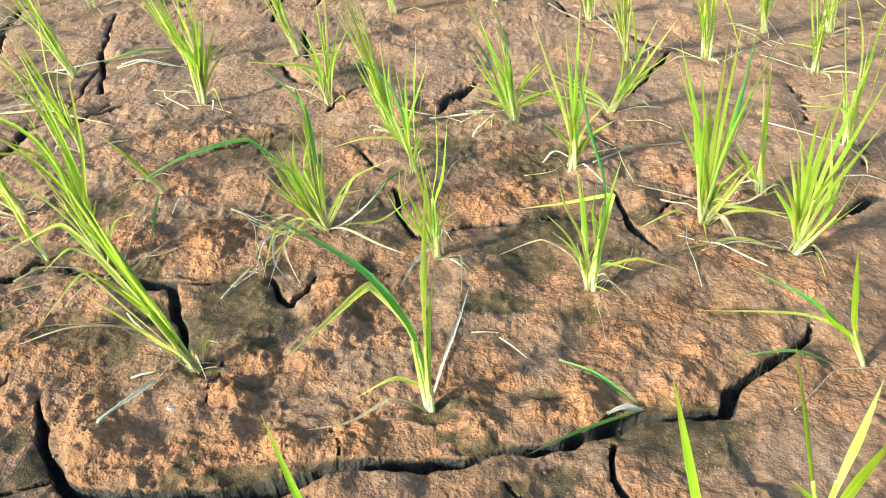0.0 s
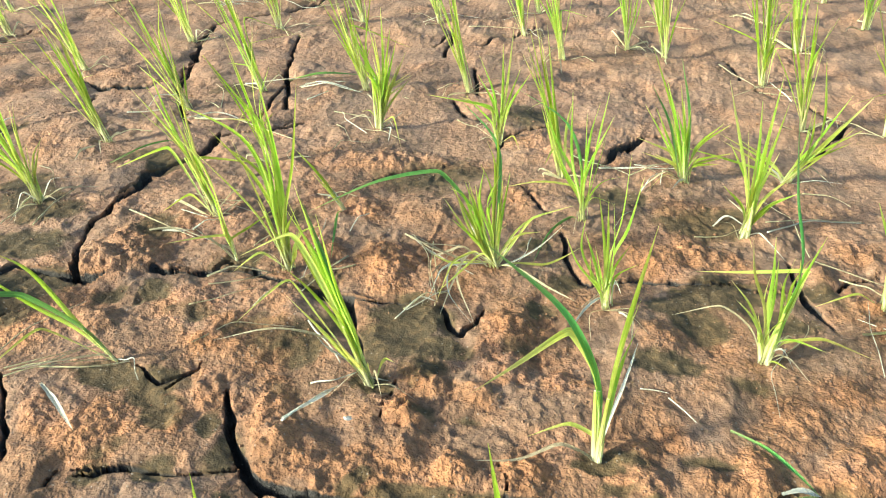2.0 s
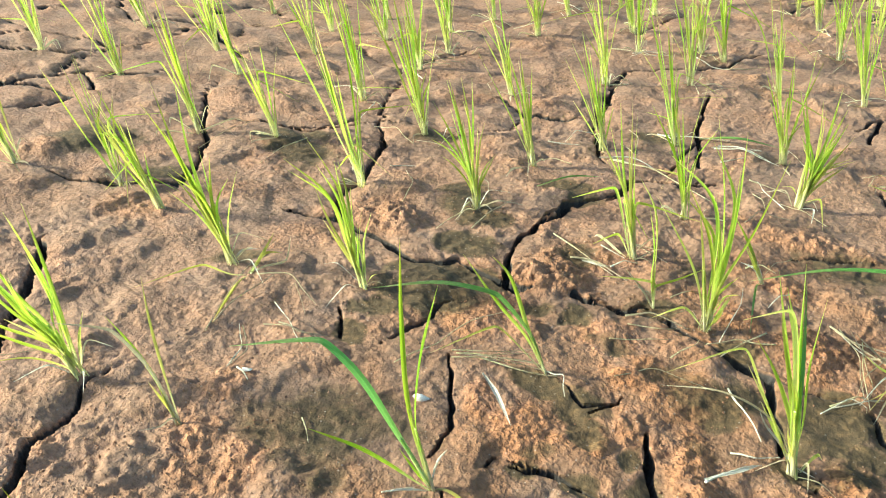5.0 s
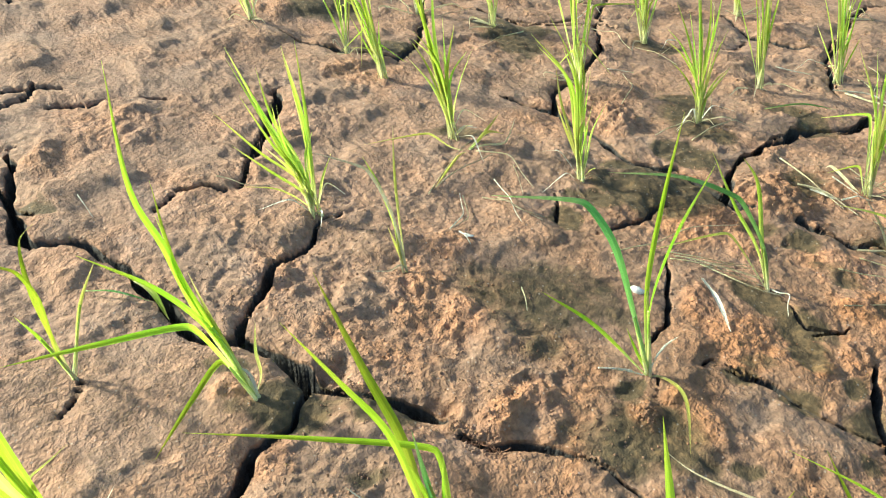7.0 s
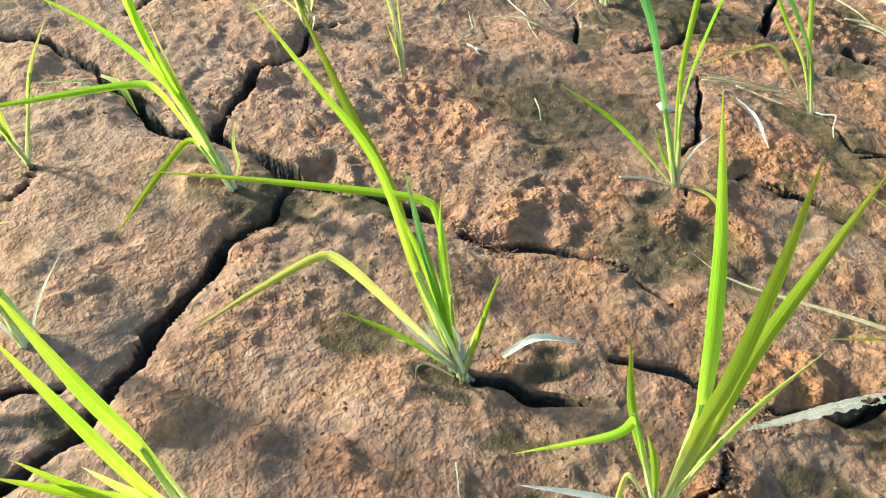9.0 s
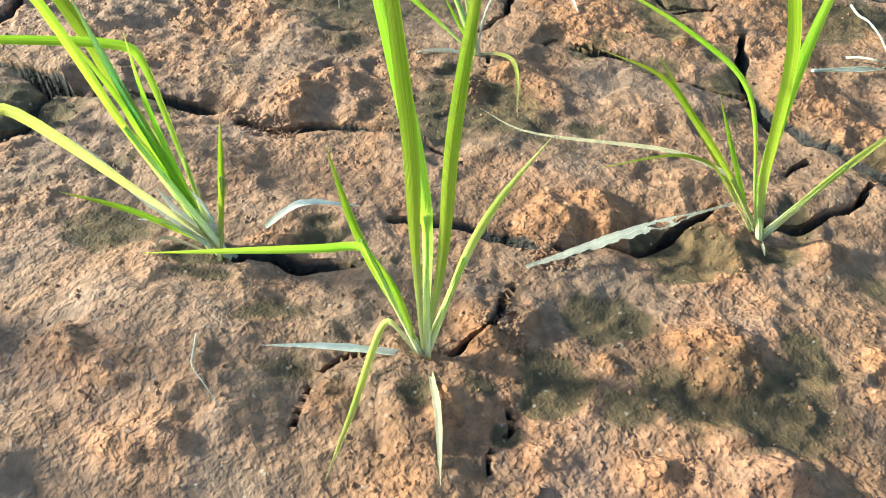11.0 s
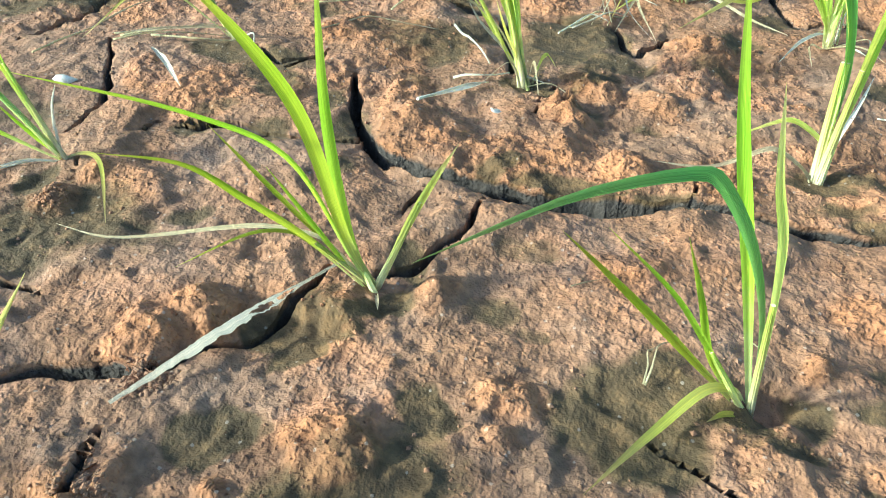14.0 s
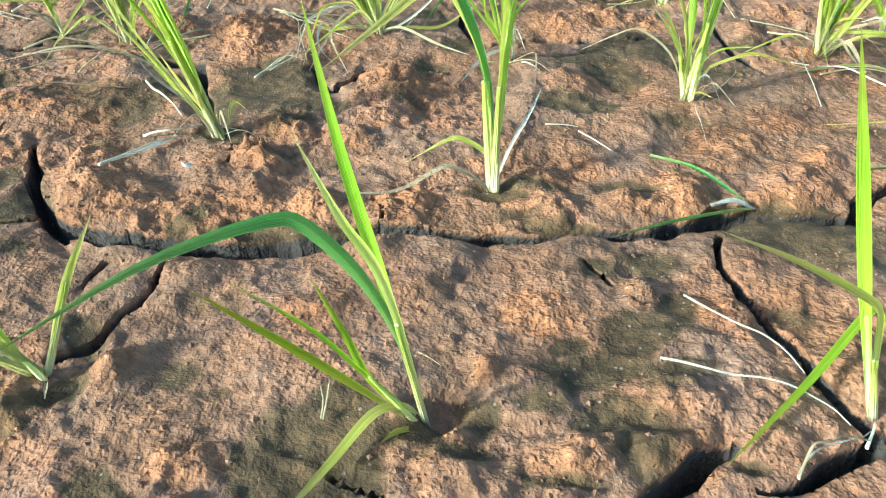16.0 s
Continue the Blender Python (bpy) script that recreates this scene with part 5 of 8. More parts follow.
rice_plant(-0.798, -0.196, "slender rice plant with a curled leaf tip",
           ("g", 4.56, -19, (-11, -6, 54), (-22, -8, 108), (-29, -3, 142), (-29, 11, 152)),
           ("g", 3.8, -51, (-4, -6, 26), (-4, -7, 103), (-9, -14, 127), (-31, -48, 136)),
           ("y", 3.04, 42, (-2, 5, 15), (-10, 23, 73), (-18, 45, 108)),
           ("g", 3.04, -55, (-3, -5, 19), (-9, -14, 52), (-17, -26, 77)), stems=2)
rice_plant(-0.907, 0.105, "young rice plant with upright bright green leaves in mud",
           ("f", 4.2, -40, (-15, -16, 64), (-38, -40, 128), (-61, -64, 198)),
           ("f", 4.2, -82, (-15, -15, 60), (-39, -39, 120), (-65, -63, 185)),
           ("f", 4.2, -67, (-3, -6, 40), (2, -12, 81), (20, -10, 125)),
           ("f", 4.2, -32, (-7, 1, 49), (-19, -3, 128), (-34, -14, 199)),
           ("f", 4.2, -47, (-8, 1, 46), (-24, -1, 119), (-45, -8, 186)),
           ("f", 4.2, -32, (-9, 3, 48), (-26, 6, 126), (-49, 9, 196)),
           ("f", 4.2, -62, (-14, -12, 71), (-34, -30, 121), (-45, -39, 176)),
           ("f", 4.2, -63, (-7, -12, 61), (-11, -30, 104), (-5, -37, 151)),
           ("f", 4.2, -47, (-7, -12, 58), (-17, -29, 99), (-20, -36, 144)),
           ("f", 3.5, -69, (-6, -7, 44), (-25, -27, 83), (-42, -44, 134)),
           ("f", 3.5, -64, (-3, -3, 26), (-10, -10, 49), (-16, -11, 79)),
           ("f", 3.5, -52, (-4, -4, 27), (-17, -16, 52), (-26, -29, 83)),
           ("y", 3.5, -50, (-7, -4, 35), (-13, -1, 89), (-25, -9, 152)),
           ("y", 3.5, -63, (-5, -7, 22), (-10, -19, 56), (-20, -48, 96)),
           ("y", 3.5, -36, (-1, -0, 20), (3, 9, 50), (10, 17, 85)),
           ("f", 3.5, -63, (-10, -12, 51), (-30, -34, 90), (-51, -58, 146)),
           ("f", 3.5, -50, (-8, -12, 33), (-23, -40, 59), (-42, -77, 96)),
           ("f", 3.5, -49, (-6, -17, 51), (-17, -53, 90), (-28, -97, 147)),
           ("y", 2.1, -59, (-5, -9, 15), (-21, -35, 36), (-44, -73, 40)),
           ("b", 2.8, 1, (-19, -22, 20), (-34, -56, 8)),
           ("s", 1.8, 42, (-12, 20, 33), (-12, 50, 3)),
           ("b", 2.5, 38, (18, -1, 18), (36, -14, 8)), stems=3)
rice_plant(-0.765, 0.137, "thin yellowing rice seedling",
           ("f", 3.8, -68, (-15, -9, 67), (-32, -20, 111), (-45, -28, 133)),
           ("y", 3.04, 4, (-32, 9, 57), (-54, 17, 98), (-74, 27, 139)),
           ("s", 3.8, -67, (-14, -14, 83), (-30, -32, 128), (-68, -72, 139)),
           ("y", 3.04, -49, (-7, -6, 27), (-17, -15, 60)),
           ("s", 2.28, -38, (-3, -5, 14), (-8, -15, 6), (-20, -36, 6)), stems=1, thick=3)
rice_plant(-0.968, 0.352, "young rice plant with upright bright green leaves in mud",
           ("f", 4.9, -83, (-18, -15, 75), (-37, -30, 155), (-57, -41, 256)),
           ("f", 4.9, -55, (-20, -11, 75), (-45, -12, 156), (-74, -0, 257)),
           ("f", 4.9, -70, (-8, -7, 48), (-11, -11, 100), (-8, -7, 165)),
           ("f", 4.2, -52, (-13, -11, 66), (-29, -24, 132), (-50, -41, 200)),
           ("f", 4.2, -82, (-8, 2, 41), (-13, 14, 81), (-18, 36, 124)),
           ("f", 4.2, -75, (-12, -4, 54), (-27, -2, 107), (-47, 3, 162)),
           ("f", 3.5, -80, (-6, -6, 49), (-23, -22, 117), (-45, -43, 149)),
           ("f", 3.5, -44, (-5, -7, 49), (-18, -26, 115), (-33, -53, 146)),
           ("f", 3.5, -87, (-5, -2, 43), (-21, -5, 102), (-43, -6, 129)),
           ("y", 3.5, -45, (-5, -4, 32), (-17, -15, 83), (-34, -30, 124)),
           ("y", 3.5, -81, (-7, -6, 28), (-27, -21, 75), (-59, -44, 111)),
           ("y", 3.5, -45, (-7, -2, 24), (-24, -6, 63), (-51, -12, 93)),
           ("f", 3.5, -50, (-21, -19, 92), (-43, -38, 179), (-62, -55, 230)),
           ("f", 3.5, -79, (-5, -9, 52), (-3, -8, 102), (6, 6, 132)),
           ("f", 3.5, -68, (-17, -10, 51), (-43, -20, 99), (-76, -29, 127)),
           ("b", 2.1, 18, (33, 6, 22), (75, -6, 3)),
           ("s", 2.6, 48, (1, 19, 18), (-8, 42, 8)),
           ("b", 2.6, 28, (-5, 19, 15), (-1, 44, 3)),
           ("s", 1.9, 31, (-18, 27, 34), (-13, 72, 3)),
           ("s", 3.1, 55, (-25, 13, 29), (-39, 49, 15)), stems=2)
rice_plant(-0.937, 0.353, "yellow drooping rice plant",
           ("y", 4.56, 63, (5, 12, 15), (17, 36, 57)),
           ("y", 3.8, 55, (13, 22, 31), (24, 41, 27)),
           ("y", 3.8, -29, (11, -22, 6), (36, -62, 6), (60, -99, 6)),
           ("y", 3.04, -72, (-11, -19, 6), (-27, -47, 28), (-71, -122, 6)),
           ("s", 3.04, 76, (11, 20, 6), (25, 45, 6), (29, 54, 50)), stems=1)
rice_plant(-0.798, 0.434, "young rice plant with upright bright green leaves in mud",
           ("f", 4.2, -81, (-15, -13, 66), (-32, -27, 138), (-70, -59, 185)),
           ("f", 4.2, -90, (-12, -15, 66), (-18, -34, 138), (-39, -77, 186)),
           ("f", 4.2, -91, (-21, -3, 65), (-48, 2, 137), (-108, 5, 184)),
           ("f", 4.2, -48, (-14, -9, 65), (-26, -14, 127), (-43, -31, 174)),
           ("f", 4.2, -53, (-19, -1, 61), (-40, 4, 121), (-77, 3, 164)),
           ("f", 4.2, -59, (-16, -3, 61), (-32, 7, 120), (-58, 15, 163)),
           ("f", 3.5, -48, (-11, -8, 57), (-20, -11, 120), (-29, -16, 180)),
           ("f", 3.5, -68, (-7, -6, 46), (-14, -3, 98), (-24, 4, 147)),
           ("f", 3.5, -64, (-4, -5, 33), (-2, -8, 71), (3, -12, 106)),
           ("y", 3.5, -74, (-14, -11, 49), (-34, -27, 105), (-45, -36, 152)),
           ("y", 3.5, -46, (-11, -7, 33), (-28, -20, 72), (-39, -31, 104)),
           ("y", 3.5, -50, (-7, -4, 30), (-12, -10, 66), (-4, -12, 95)),
           ("y", 2.8, -82, (-4, 0, 48), (-14, -7, 97), (-20, -9, 151)),
           ("y", 2.8, -65, (-4, 4, 31), (-17, 10, 64), (-28, 26, 99)),
           ("y", 2.8, -90, (-1, 2, 34), (-3, 4, 70), (1, 15, 109)),
           ("s", 2.5, -6, (12, 5, 15), (22, 18, 3)),
           ("y", 2.4, -28, (3, 12, 16), (-2, 28, 3)),
           ("b", 2.6, 11, (-2, -30, 21), (-3, -67, 3)),
           ("b", 1.9, -15, (-31, -17, 34), (-79, -3, 3)), stems=3)
rice_plant(-0.830, 0.709, "young rice plant with upright bright green leaves in mud",
           ("f", 4.2, -91, (-7, -4, 78), (-10, -5, 151), (-15, -7, 210)),
           ("f", 4.2, -85, (-3, -10, 74), (1, -27, 143), (9, -57, 200)),
           ("f", 4.2, -58, (-10, -2, 75), (-24, 2, 144), (-48, 9, 201)),
           ("f", 3.5, -83, (-15, -10, 68), (-34, -24, 122), (-59, -41, 174)),
           ("f", 3.5, -90, (-10, -0, 39), (-23, 4, 70), (-40, 13, 99)),
           ("f", 3.5, -98, (-16, -1, 58), (-40, 4, 103), (-72, 14, 147)),
           ("f", 3.5, -97, (-12, -7, 78), (-25, -16, 141), (-41, -27, 209)),
           ("f", 3.5, -80, (-7, -5, 53), (-17, -6, 96), (-31, -4, 142)),
           ("f", 3.5, -90, (-11, -10, 78), (-23, -21, 141), (-38, -36, 210)),
           ("y", 2.8, 65, (3, 4, 40), (18, 15, 89)),
           ("y", 2.8, 62, (2, 5, 40), (15, 19, 88)),
           ("y", 2.8, 89, (-3, 4, 38), (-8, 17, 85)),
           ("f", 2.8, -77, (-11, -8, 59), (-41, -29, 113), (-62, -44, 134)),
           ("f", 2.8, -64, (-9, -4, 34), (-34, -13, 66), (-61, -16, 78)),
           ("f", 2.8, -60, (-8, -11, 55), (-29, -39, 105), (-45, -60, 124)),
           ("y", 2.8, 55, (-1, 0, 60), (-0, 2, 116), (5, 6, 152)),
           ("y", 2.8, 76, (1, 3, 36), (6, 10, 70), (16, 24, 92)),
           ("y", 2.8, 60, (-4, 2, 55), (-11, 9, 106), (-22, 23, 139)),
           ("s", 2.0, -38, (7, -34, 15), (17, -75, 15)),
           ("b", 2.7, -29, (-1, 33, 20), (22, 70, 3)),
           ("s", 1.8, 35, (16, -0, 15), (36, -1, 8)),
           ("s", 3.1, 28, (36, 9, 24), (65, 52, 8)),
           ("s", 2.2, 30, (-8, -10, 12), (-9, -27, 8)),
           ("b", 3.0, 39, (6, -28, 34), (12, -62, 3)), stems=3)
rice_plant(-0.527, 0.455, "rice plant with long drooping blue-green leaf",
           ("d", 5.32, -56, (-17, -14, 54), (-49, -40, 109), (-95, -77, 121), (-153, -125, 111)),
           ("f", 4.56, -78, (-22, -13, 59), (-45, -27, 130), (-61, -37, 150)),
           ("f", 3.8, -57, (-24, -14, 50), (-53, -32, 92), (-87, -52, 148)),
           ("y", 3.04, -73, (-16, -9, 19), (-52, -30, 60), (-118, -67, 6)),
           ("s", 2.28, -53, (-5, -3, 13), (-39, -21, 14), (-96, -53, 10)), stems=2)
rice_plant(-0.265, 0.499, "dense rice plant with many narrow leaves leaning aside",
           ("f", 4.2, -70, (-9, -7, 62), (-29, -20, 156), (-44, -31, 245)),
           ("f", 4.2, -88, (-12, -3, 54), (-39, -6, 136), (-68, -3, 214)),
           ("f", 4.2, -79, (-6, -9, 59), (-16, -30, 148), (-18, -50, 233)),
           ("f", 4.2, -84, (-16, -10, 71), (-33, -20, 161), (-52, -33, 219)),
           ("f", 4.2, -102, (-8, -9, 43), (-15, -21, 98), (-21, -38, 133)),
           ("f", 4.2, -94, (-14, -8, 64), (-31, -15, 146), (-50, -22, 198)),
           ("d", 4.2, -98, (-8, -6, 47), (-22, -16, 135), (-41, -29, 234)),
           ("y", 3.15, -80, (-15, -8, 33), (-34, -19, 75), (-63, -34, 128)),
           ("y", 3.15, -83, (-10, -4, 21), (-25, -9, 47), (-46, -16, 81)),
           ("y", 3.15, -70, (-7, -9, 24), (-11, -21, 54), (-15, -40, 91)),
           ("y", 4.9, 84, (-22, -31, 133), (-39, -55, 213), (-65, -93, 211)),
           ("y", 3.5, -97, (-48, -0, 78), (-76, -0, 121), (-146, -0, 48)),
           ("s", 2.1, -53, (-31, -15, 65), (-75, -37, 89), (-128, -62, 83)),
           ("f", 3.5, -99, (-19, -11, 85), (-38, -24, 150), (-50, -31, 189)),
           ("f", 3.5, -84, (-13, -3, 55), (-25, -3, 96), (-31, 2, 121)),
           ("f", 3.5, -73, (-19, -8, 70), (-43, -19, 123), (-64, -28, 155)),
           ("b", 2.45, -69, (-15, -8, 33), (-36, -19, 61), (-44, -23, 77)),
           ("f", 3.5, -106, (-7, -4, 39), (-17, -12, 100), (-30, -20, 149)),
           ("f", 3.5, -97, (-6, -6, 35), (-15, -18, 90), (-27, -34, 135)),
           ("f", 3.5, -102, (-6, -2, 27), (-19, -3, 69), (-37, -3, 103)),
           ("b", 2.1, 57, (-7, -2, 13), (19, 5, 6)),
           ("s", 2.3, 20, (-8, -18, 32), (-31, -31, 3)),
           ("s", 2.9, -21, (24, -8, 15), (54, -13, 3)),
           ("y", 3.2, 43, (12, 9, 31), (17, 29, 3)),
           ("y", 2.1, -27, (-6, 11, 15), (-12, 25, 3)),
           ("s", 2.5, 53, (9, -9, 33), (19, -20, 8)), stems=4, thick=4)
rice_plant(-0.033, 0.463, "rice plant with a thick pale foot and arching leaf",
           ("d", 6.08, -104, (-9, -6, 95), (-40, -24, 181), (-103, -64, 267)),
           ("f", 4.18, -35, (-0, -17, 126), (5, -30, 216), (10, -39, 284)),
           ("y", 8.36, -84, (-13, -7, 109), (-34, -19, 160), (-39, -21, 167), (-44, -24, 166), (-75, -42, 142), (-107, -60, 118)),
           ("y", 3.8, -48, (-7, -1, 36), (-29, -5, 49), (-64, -11, 27)),
           ("s", 3.42, -51, (-10, -4, 12), (-34, -12, 29), (-69, -24, 9), (-107, -37, -14)),
           ("b", 3.42, 6, (8, 47, 6), (18, 102, 6), (27, 160, 1)),
           ("f", 3.8, -17, (-0, -8, 71), (1, -16, 142), (10, -23, 213)),
           ("f", 3.8, -16, (2, -8, 71), (4, -14, 128), (11, -19, 179)), stems=4, thick=5.5)
rice_plant(0.124, 0.636, "rice plant with a broken yellow leaf and pale stems",
           ("d", 3.15, 83, (0, -12, 72), (-1, -25, 143), (-25, -34, 217), (-47, -46, 299)),
           ("y", 4.55, -58, (5, -5, 65), (8, -8, 121), (9, -8, 128), (5, -4, 125), (-33, 31, 91), (-79, 75, 52)),
           ("f", 3.5, -15, (0, -13, 78), (5, -26, 147), (8, -33, 182)),
           ("f", 3.5, -36, (2, -7, 59), (5, -9, 111), (1, -3, 138)),
           ("f", 3.5, -34, (-0, -6, 48), (-2, -9, 90), (-11, -6, 110)),
           ("y", 3.15, 83, (-16, -7, 73), (-37, -16, 120), (-48, -20, 161)),
           ("y", 3.15, 98, (-7, 3, 43), (-14, 16, 70), (-9, 42, 94)),
           ("y", 3.15, 89, (-7, 4, 45), (-12, 16, 74), (-3, 36, 99)),
           ("y", 2.8, -76, (-16, -3, 48), (-33, -6, 79), (-55, -10, 105)),
           ("y", 2.8, -79, (-14, -5, 42), (-29, -11, 68), (-48, -21, 91)),
           ("y", 2.8, -94, (-8, -2, 29), (-14, -2, 47), (-20, -0, 63)),
           ("s", 2.1, -68, (-24, 2, 44), (-55, 5, 63), (-101, 9, 36)),
           ("y", 3.5, 44, (11, -4, 35), (42, -14, 56), (88, -29, 52)),
           ("f", 3.5, 38, (-14, -11, 76), (-21, -18, 121), (-31, -25, 170)),
           ("f", 3.5, 54, (-10, -12, 67), (-16, -20, 107), (-24, -29, 150)),
           ("f", 3.5, 54, (-7, -12, 48), (-7, -30, 76), (-7, -58, 106)),
           ("f", 2.8, 55, (-2, -12, 70), (-10, -19, 116), (-9, -25, 152)),
           ("f", 2.8, 31, (2, -11, 72), (-2, -17, 118), (7, -20, 156)),
           ("f", 2.8, 54, (2, -13, 39), (9, -35, 64), (29, -70, 84)),
           ("s", 2.3, -5, (12, -4, 20), (29, -2, 3)),
           ("s", 2.2, 20, (16, 11, 32), (28, 34, 15)),
           ("y", 2.2, 33, (4, -12, 16), (19, -21, 15)),
           ("b", 2.1, 25, (9, -10, 33), (27, -12, 8)),
           ("s", 1.8, 46, (15, -17, 29), (42, -26, 3)),
           ("s", 2.1, 15, (13, 19, 18), (23, 47, 3)), stems=5, thick=4.5)
rice_plant(-0.043, 0.685, "small bright rice seedling beside a crack",
           ("f", 3.5, -82, (-3, -10, 80), (6, -15, 114), (14, -25, 187)),
           ("f", 3.5, -63, (-6, -6, 83), (-1, 2, 117), (-1, 13, 193)),
           ("f", 3.5, -67, (-3, -12, 70), (-4, -21, 99), (-11, -40, 164)),
           ("f", 3.5, 78, (-17, -7, 53), (-36, -15, 108)),
           ("f", 3.5, 100, (-11, -9, 31), (-25, -31, 63)),
           ("f", 3.5, 67, (-12, 0, 39), (-24, 5, 80)),
           ("f", 3.15, 42, (-9, -11, 80), (-17, -22, 156)),
           ("f", 3.15, 41, (-3, -7, 46), (-3, -13, 90)),
           ("f", 3.15, 63, (-12, -10, 81), (-27, -18, 158)),
           ("f", 2.8, 84, (-19, -10, 46), (-37, -18, 88), (-37, -18, 131)),
           ("f", 2.8, 90, (-17, -6, 33), (-40, -10, 63), (-56, -7, 94)),
           ("f", 2.8, 90, (-11, -7, 27), (-23, -13, 51), (-27, -12, 76)),
           ("f", 2.8, -71, (-1, -7, 55), (13, -13, 99)),
           ("f", 2.8, -57, (2, -7, 47), (25, -24, 84)),
           ("f", 2.8, -100, (-2, -8, 42), (2, -21, 75)),
           ("b", 3.15, -41, (-8, 6, 8), (-24, -22, 11), (-38, -66, 6)),
           ("b", 2.8, 19, (17, -18, 6), (31, -35, 6)),
           ("b", 3.0, -3, (3, 11, 35), (15, 21, 3)),
           ("b", 2.4, -50, (0, 19, 22), (9, 42, 3)),
           ("s", 2.3, -14, (26, -27, 25), (30, -77, 15)),
           ("s", 2.4, -14, (-1, 36, 28), (13, 80, 3)),
           ("s", 2.1, 57, (-17, -33, 13), (-12, -81, 15)),
           ("s", 2.6, -53, (22, -22, 14), (46, -51, 15)), stems=3)
rice_plant(-0.185, 0.730, "rice plant with withered straw hanging round its foot",
           ("d", 4.2, 63, (2, -6, 97), (-3, -13, 173), (-42, -31, 229)),
           ("d", 4.55, -67, (-22, -7, 72), (-66, -21, 135), (-131, -42, 123), (-210, -68, 84)),
           ("f", 3.5, -91, (-24, -10, 57), (-53, -23, 122)),
           ("f", 3.5, -84, (-19, -11, 38), (-48, -32, 80)),
           ("f", 3.5, -89, (-12, -6, 32), (-25, -11, 68)),
           ("f", 3.5, 60, (-14, -9, 58), (-25, -17, 122)),
           ("f", 3.5, 86, (-17, -7, 57), (-38, -12, 121)),
           ("f", 3.5, 92, (-16, -9, 60), (-32, -21, 127)),
           ("f", 3.5, -33, (3, -5, 58), (6, -12, 138)),
           ("f", 3.5, 1, (-1, -0, 38), (-6, 5, 91)),
           ("f", 3.5, -2, (4, -2, 56), (12, -1, 135)),
           ("y", 3.15, -77, (-31, -11, 49), (-61, -22, 102)),
           ("y", 3.15, -65, (-17, -8, 32), (-27, -15, 68)),
           ("y", 3.15, -73, (-17, -6, 29), (-30, -16, 60)),
           ("y", 3.15, -31, (-17, -38, 44), (-35, -75, 51), (-48, -104, 6)),
           ("s", 2.8, -59, (-38, -10, 30), (-72, -18, 14), (-99, -25, 46)),
           ("s", 2.8, -25, (-31, -10, 23), (-37, -70, 14), (-38, -117, 6)),
           ("y", 3.5, -72, (-18, -8, 32), (-36, -16, 75), (-47, -21, 114)),
           ("y", 3.5, -103, (-10, -6, 20), (-19, -10, 46), (-25, -10, 70)),
           ("y", 3.5, -76, (-17, -4, 32), (-31, -7, 76), (-34, -6, 116)),
           ("s", 2.8, 19, (-29, 11, 9), (-36, -48, 15), (3, -123, 6)),
           ("s", 3.15, -65, (-24, -7, 6), (-55, -17, 19), (-95, -30, 49)),
           ("y", 3.5, -71, (-19, -5, 6), (-51, -15, 6), (-77, -23, 21)),
           ("b", 2.45, -39, (-20, -35, 41), (-48, -81, 41), (-58, -98, 6)),
           ("y", 2.8, -62, (-12, -19, 31), (-37, -60, 18), (-54, -88, 6)),
           ("y", 3.15, 83, (10, 2, 10), (40, 7, 73), (86, 15, 93)),
           ("y", 3.15, 78, (6, -1, 7), (26, -4, 52), (55, -10, 67)),
           ("y", 3.15, 89, (8, 2, 9), (33, 9, 65), (71, 20, 83)),
           ("b", 2.8, 87, (23, 5, 9), (51, 10, 32), (79, 16, 66)),
           ("s", 2.8, 44, (27, -13, 13), (71, -34, 7), (106, -51, 6)),
           ("y", 3.15, 78, (29, 7, 6), (63, 15, 6), (104, 25, 33)),
           ("f", 2.8, -76, (-24, -11, 65), (-38, -17, 106), (-54, -24, 116)),
           ("f", 2.8, -75, (-20, -9, 56), (-28, -16, 91), (-36, -24, 100)),
           ("f", 2.8, -73, (-15, -9, 46), (-24, -13, 75), (-33, -16, 82)),
           ("f", 3.5, 10, (-3, -7, 79), (-2, -15, 176), (-12, -21, 217)),
           ("f", 3.5, 25, (-3, -6, 67), (-4, -14, 148), (-14, -21, 183)),
           ("f", 3.5, 11, (-4, -2, 49), (-9, 1, 108), (-25, 11, 133)),
           ("b", 2.45, -19, (-46, -47, 24), (-34, -94, 20), (4, -126, 6)),
           ("f", 3.5, 67, (-4, -5, 40), (-19, -15, 99), (-15, -17, 145)),
           ("f", 3.5, 85, (-2, -5, 40), (-9, -18, 98), (5, -20, 143)),
           ("f", 3.5, 82, (-2, -2, 34), (-10, -6, 83), (3, -3, 121)),
           ("b", 2.7, -22, (14, 31, 24), (18, 72, 3)),
           ("b", 2.5, -13, (-29, 22, 23), (-47, 65, 15)),
           ("y", 2.2, 29, (-13, 33, 13), (0, 78, 15)),
           ("b", 2.9, -15, (-19, 11, 31), (-34, 36, 3)), stems=4)
rice_plant(-0.411, 0.801, "small half-withered rice seedling with bleached foot",
           ("f", 3.8, -61, (-22, -12, 52), (-51, -28, 102)),
           ("f", 3.04, -80, (-16, -9, 38), (-38, -21, 80)),
           ("b", 3.8, -75, (-12, -6, 24), (-31, -16, 31)),
           ("b", 3.04, -90, (-5, -3, 18), (-16, -9, 42)),
           ("d", 3.04, -24, (-3, -14, 6), (13, -69, 6), (31, -124, 6)),
           ("y", 3.04, -92, (-17, -9, 34), (-33, -18, 62)), stems=1)
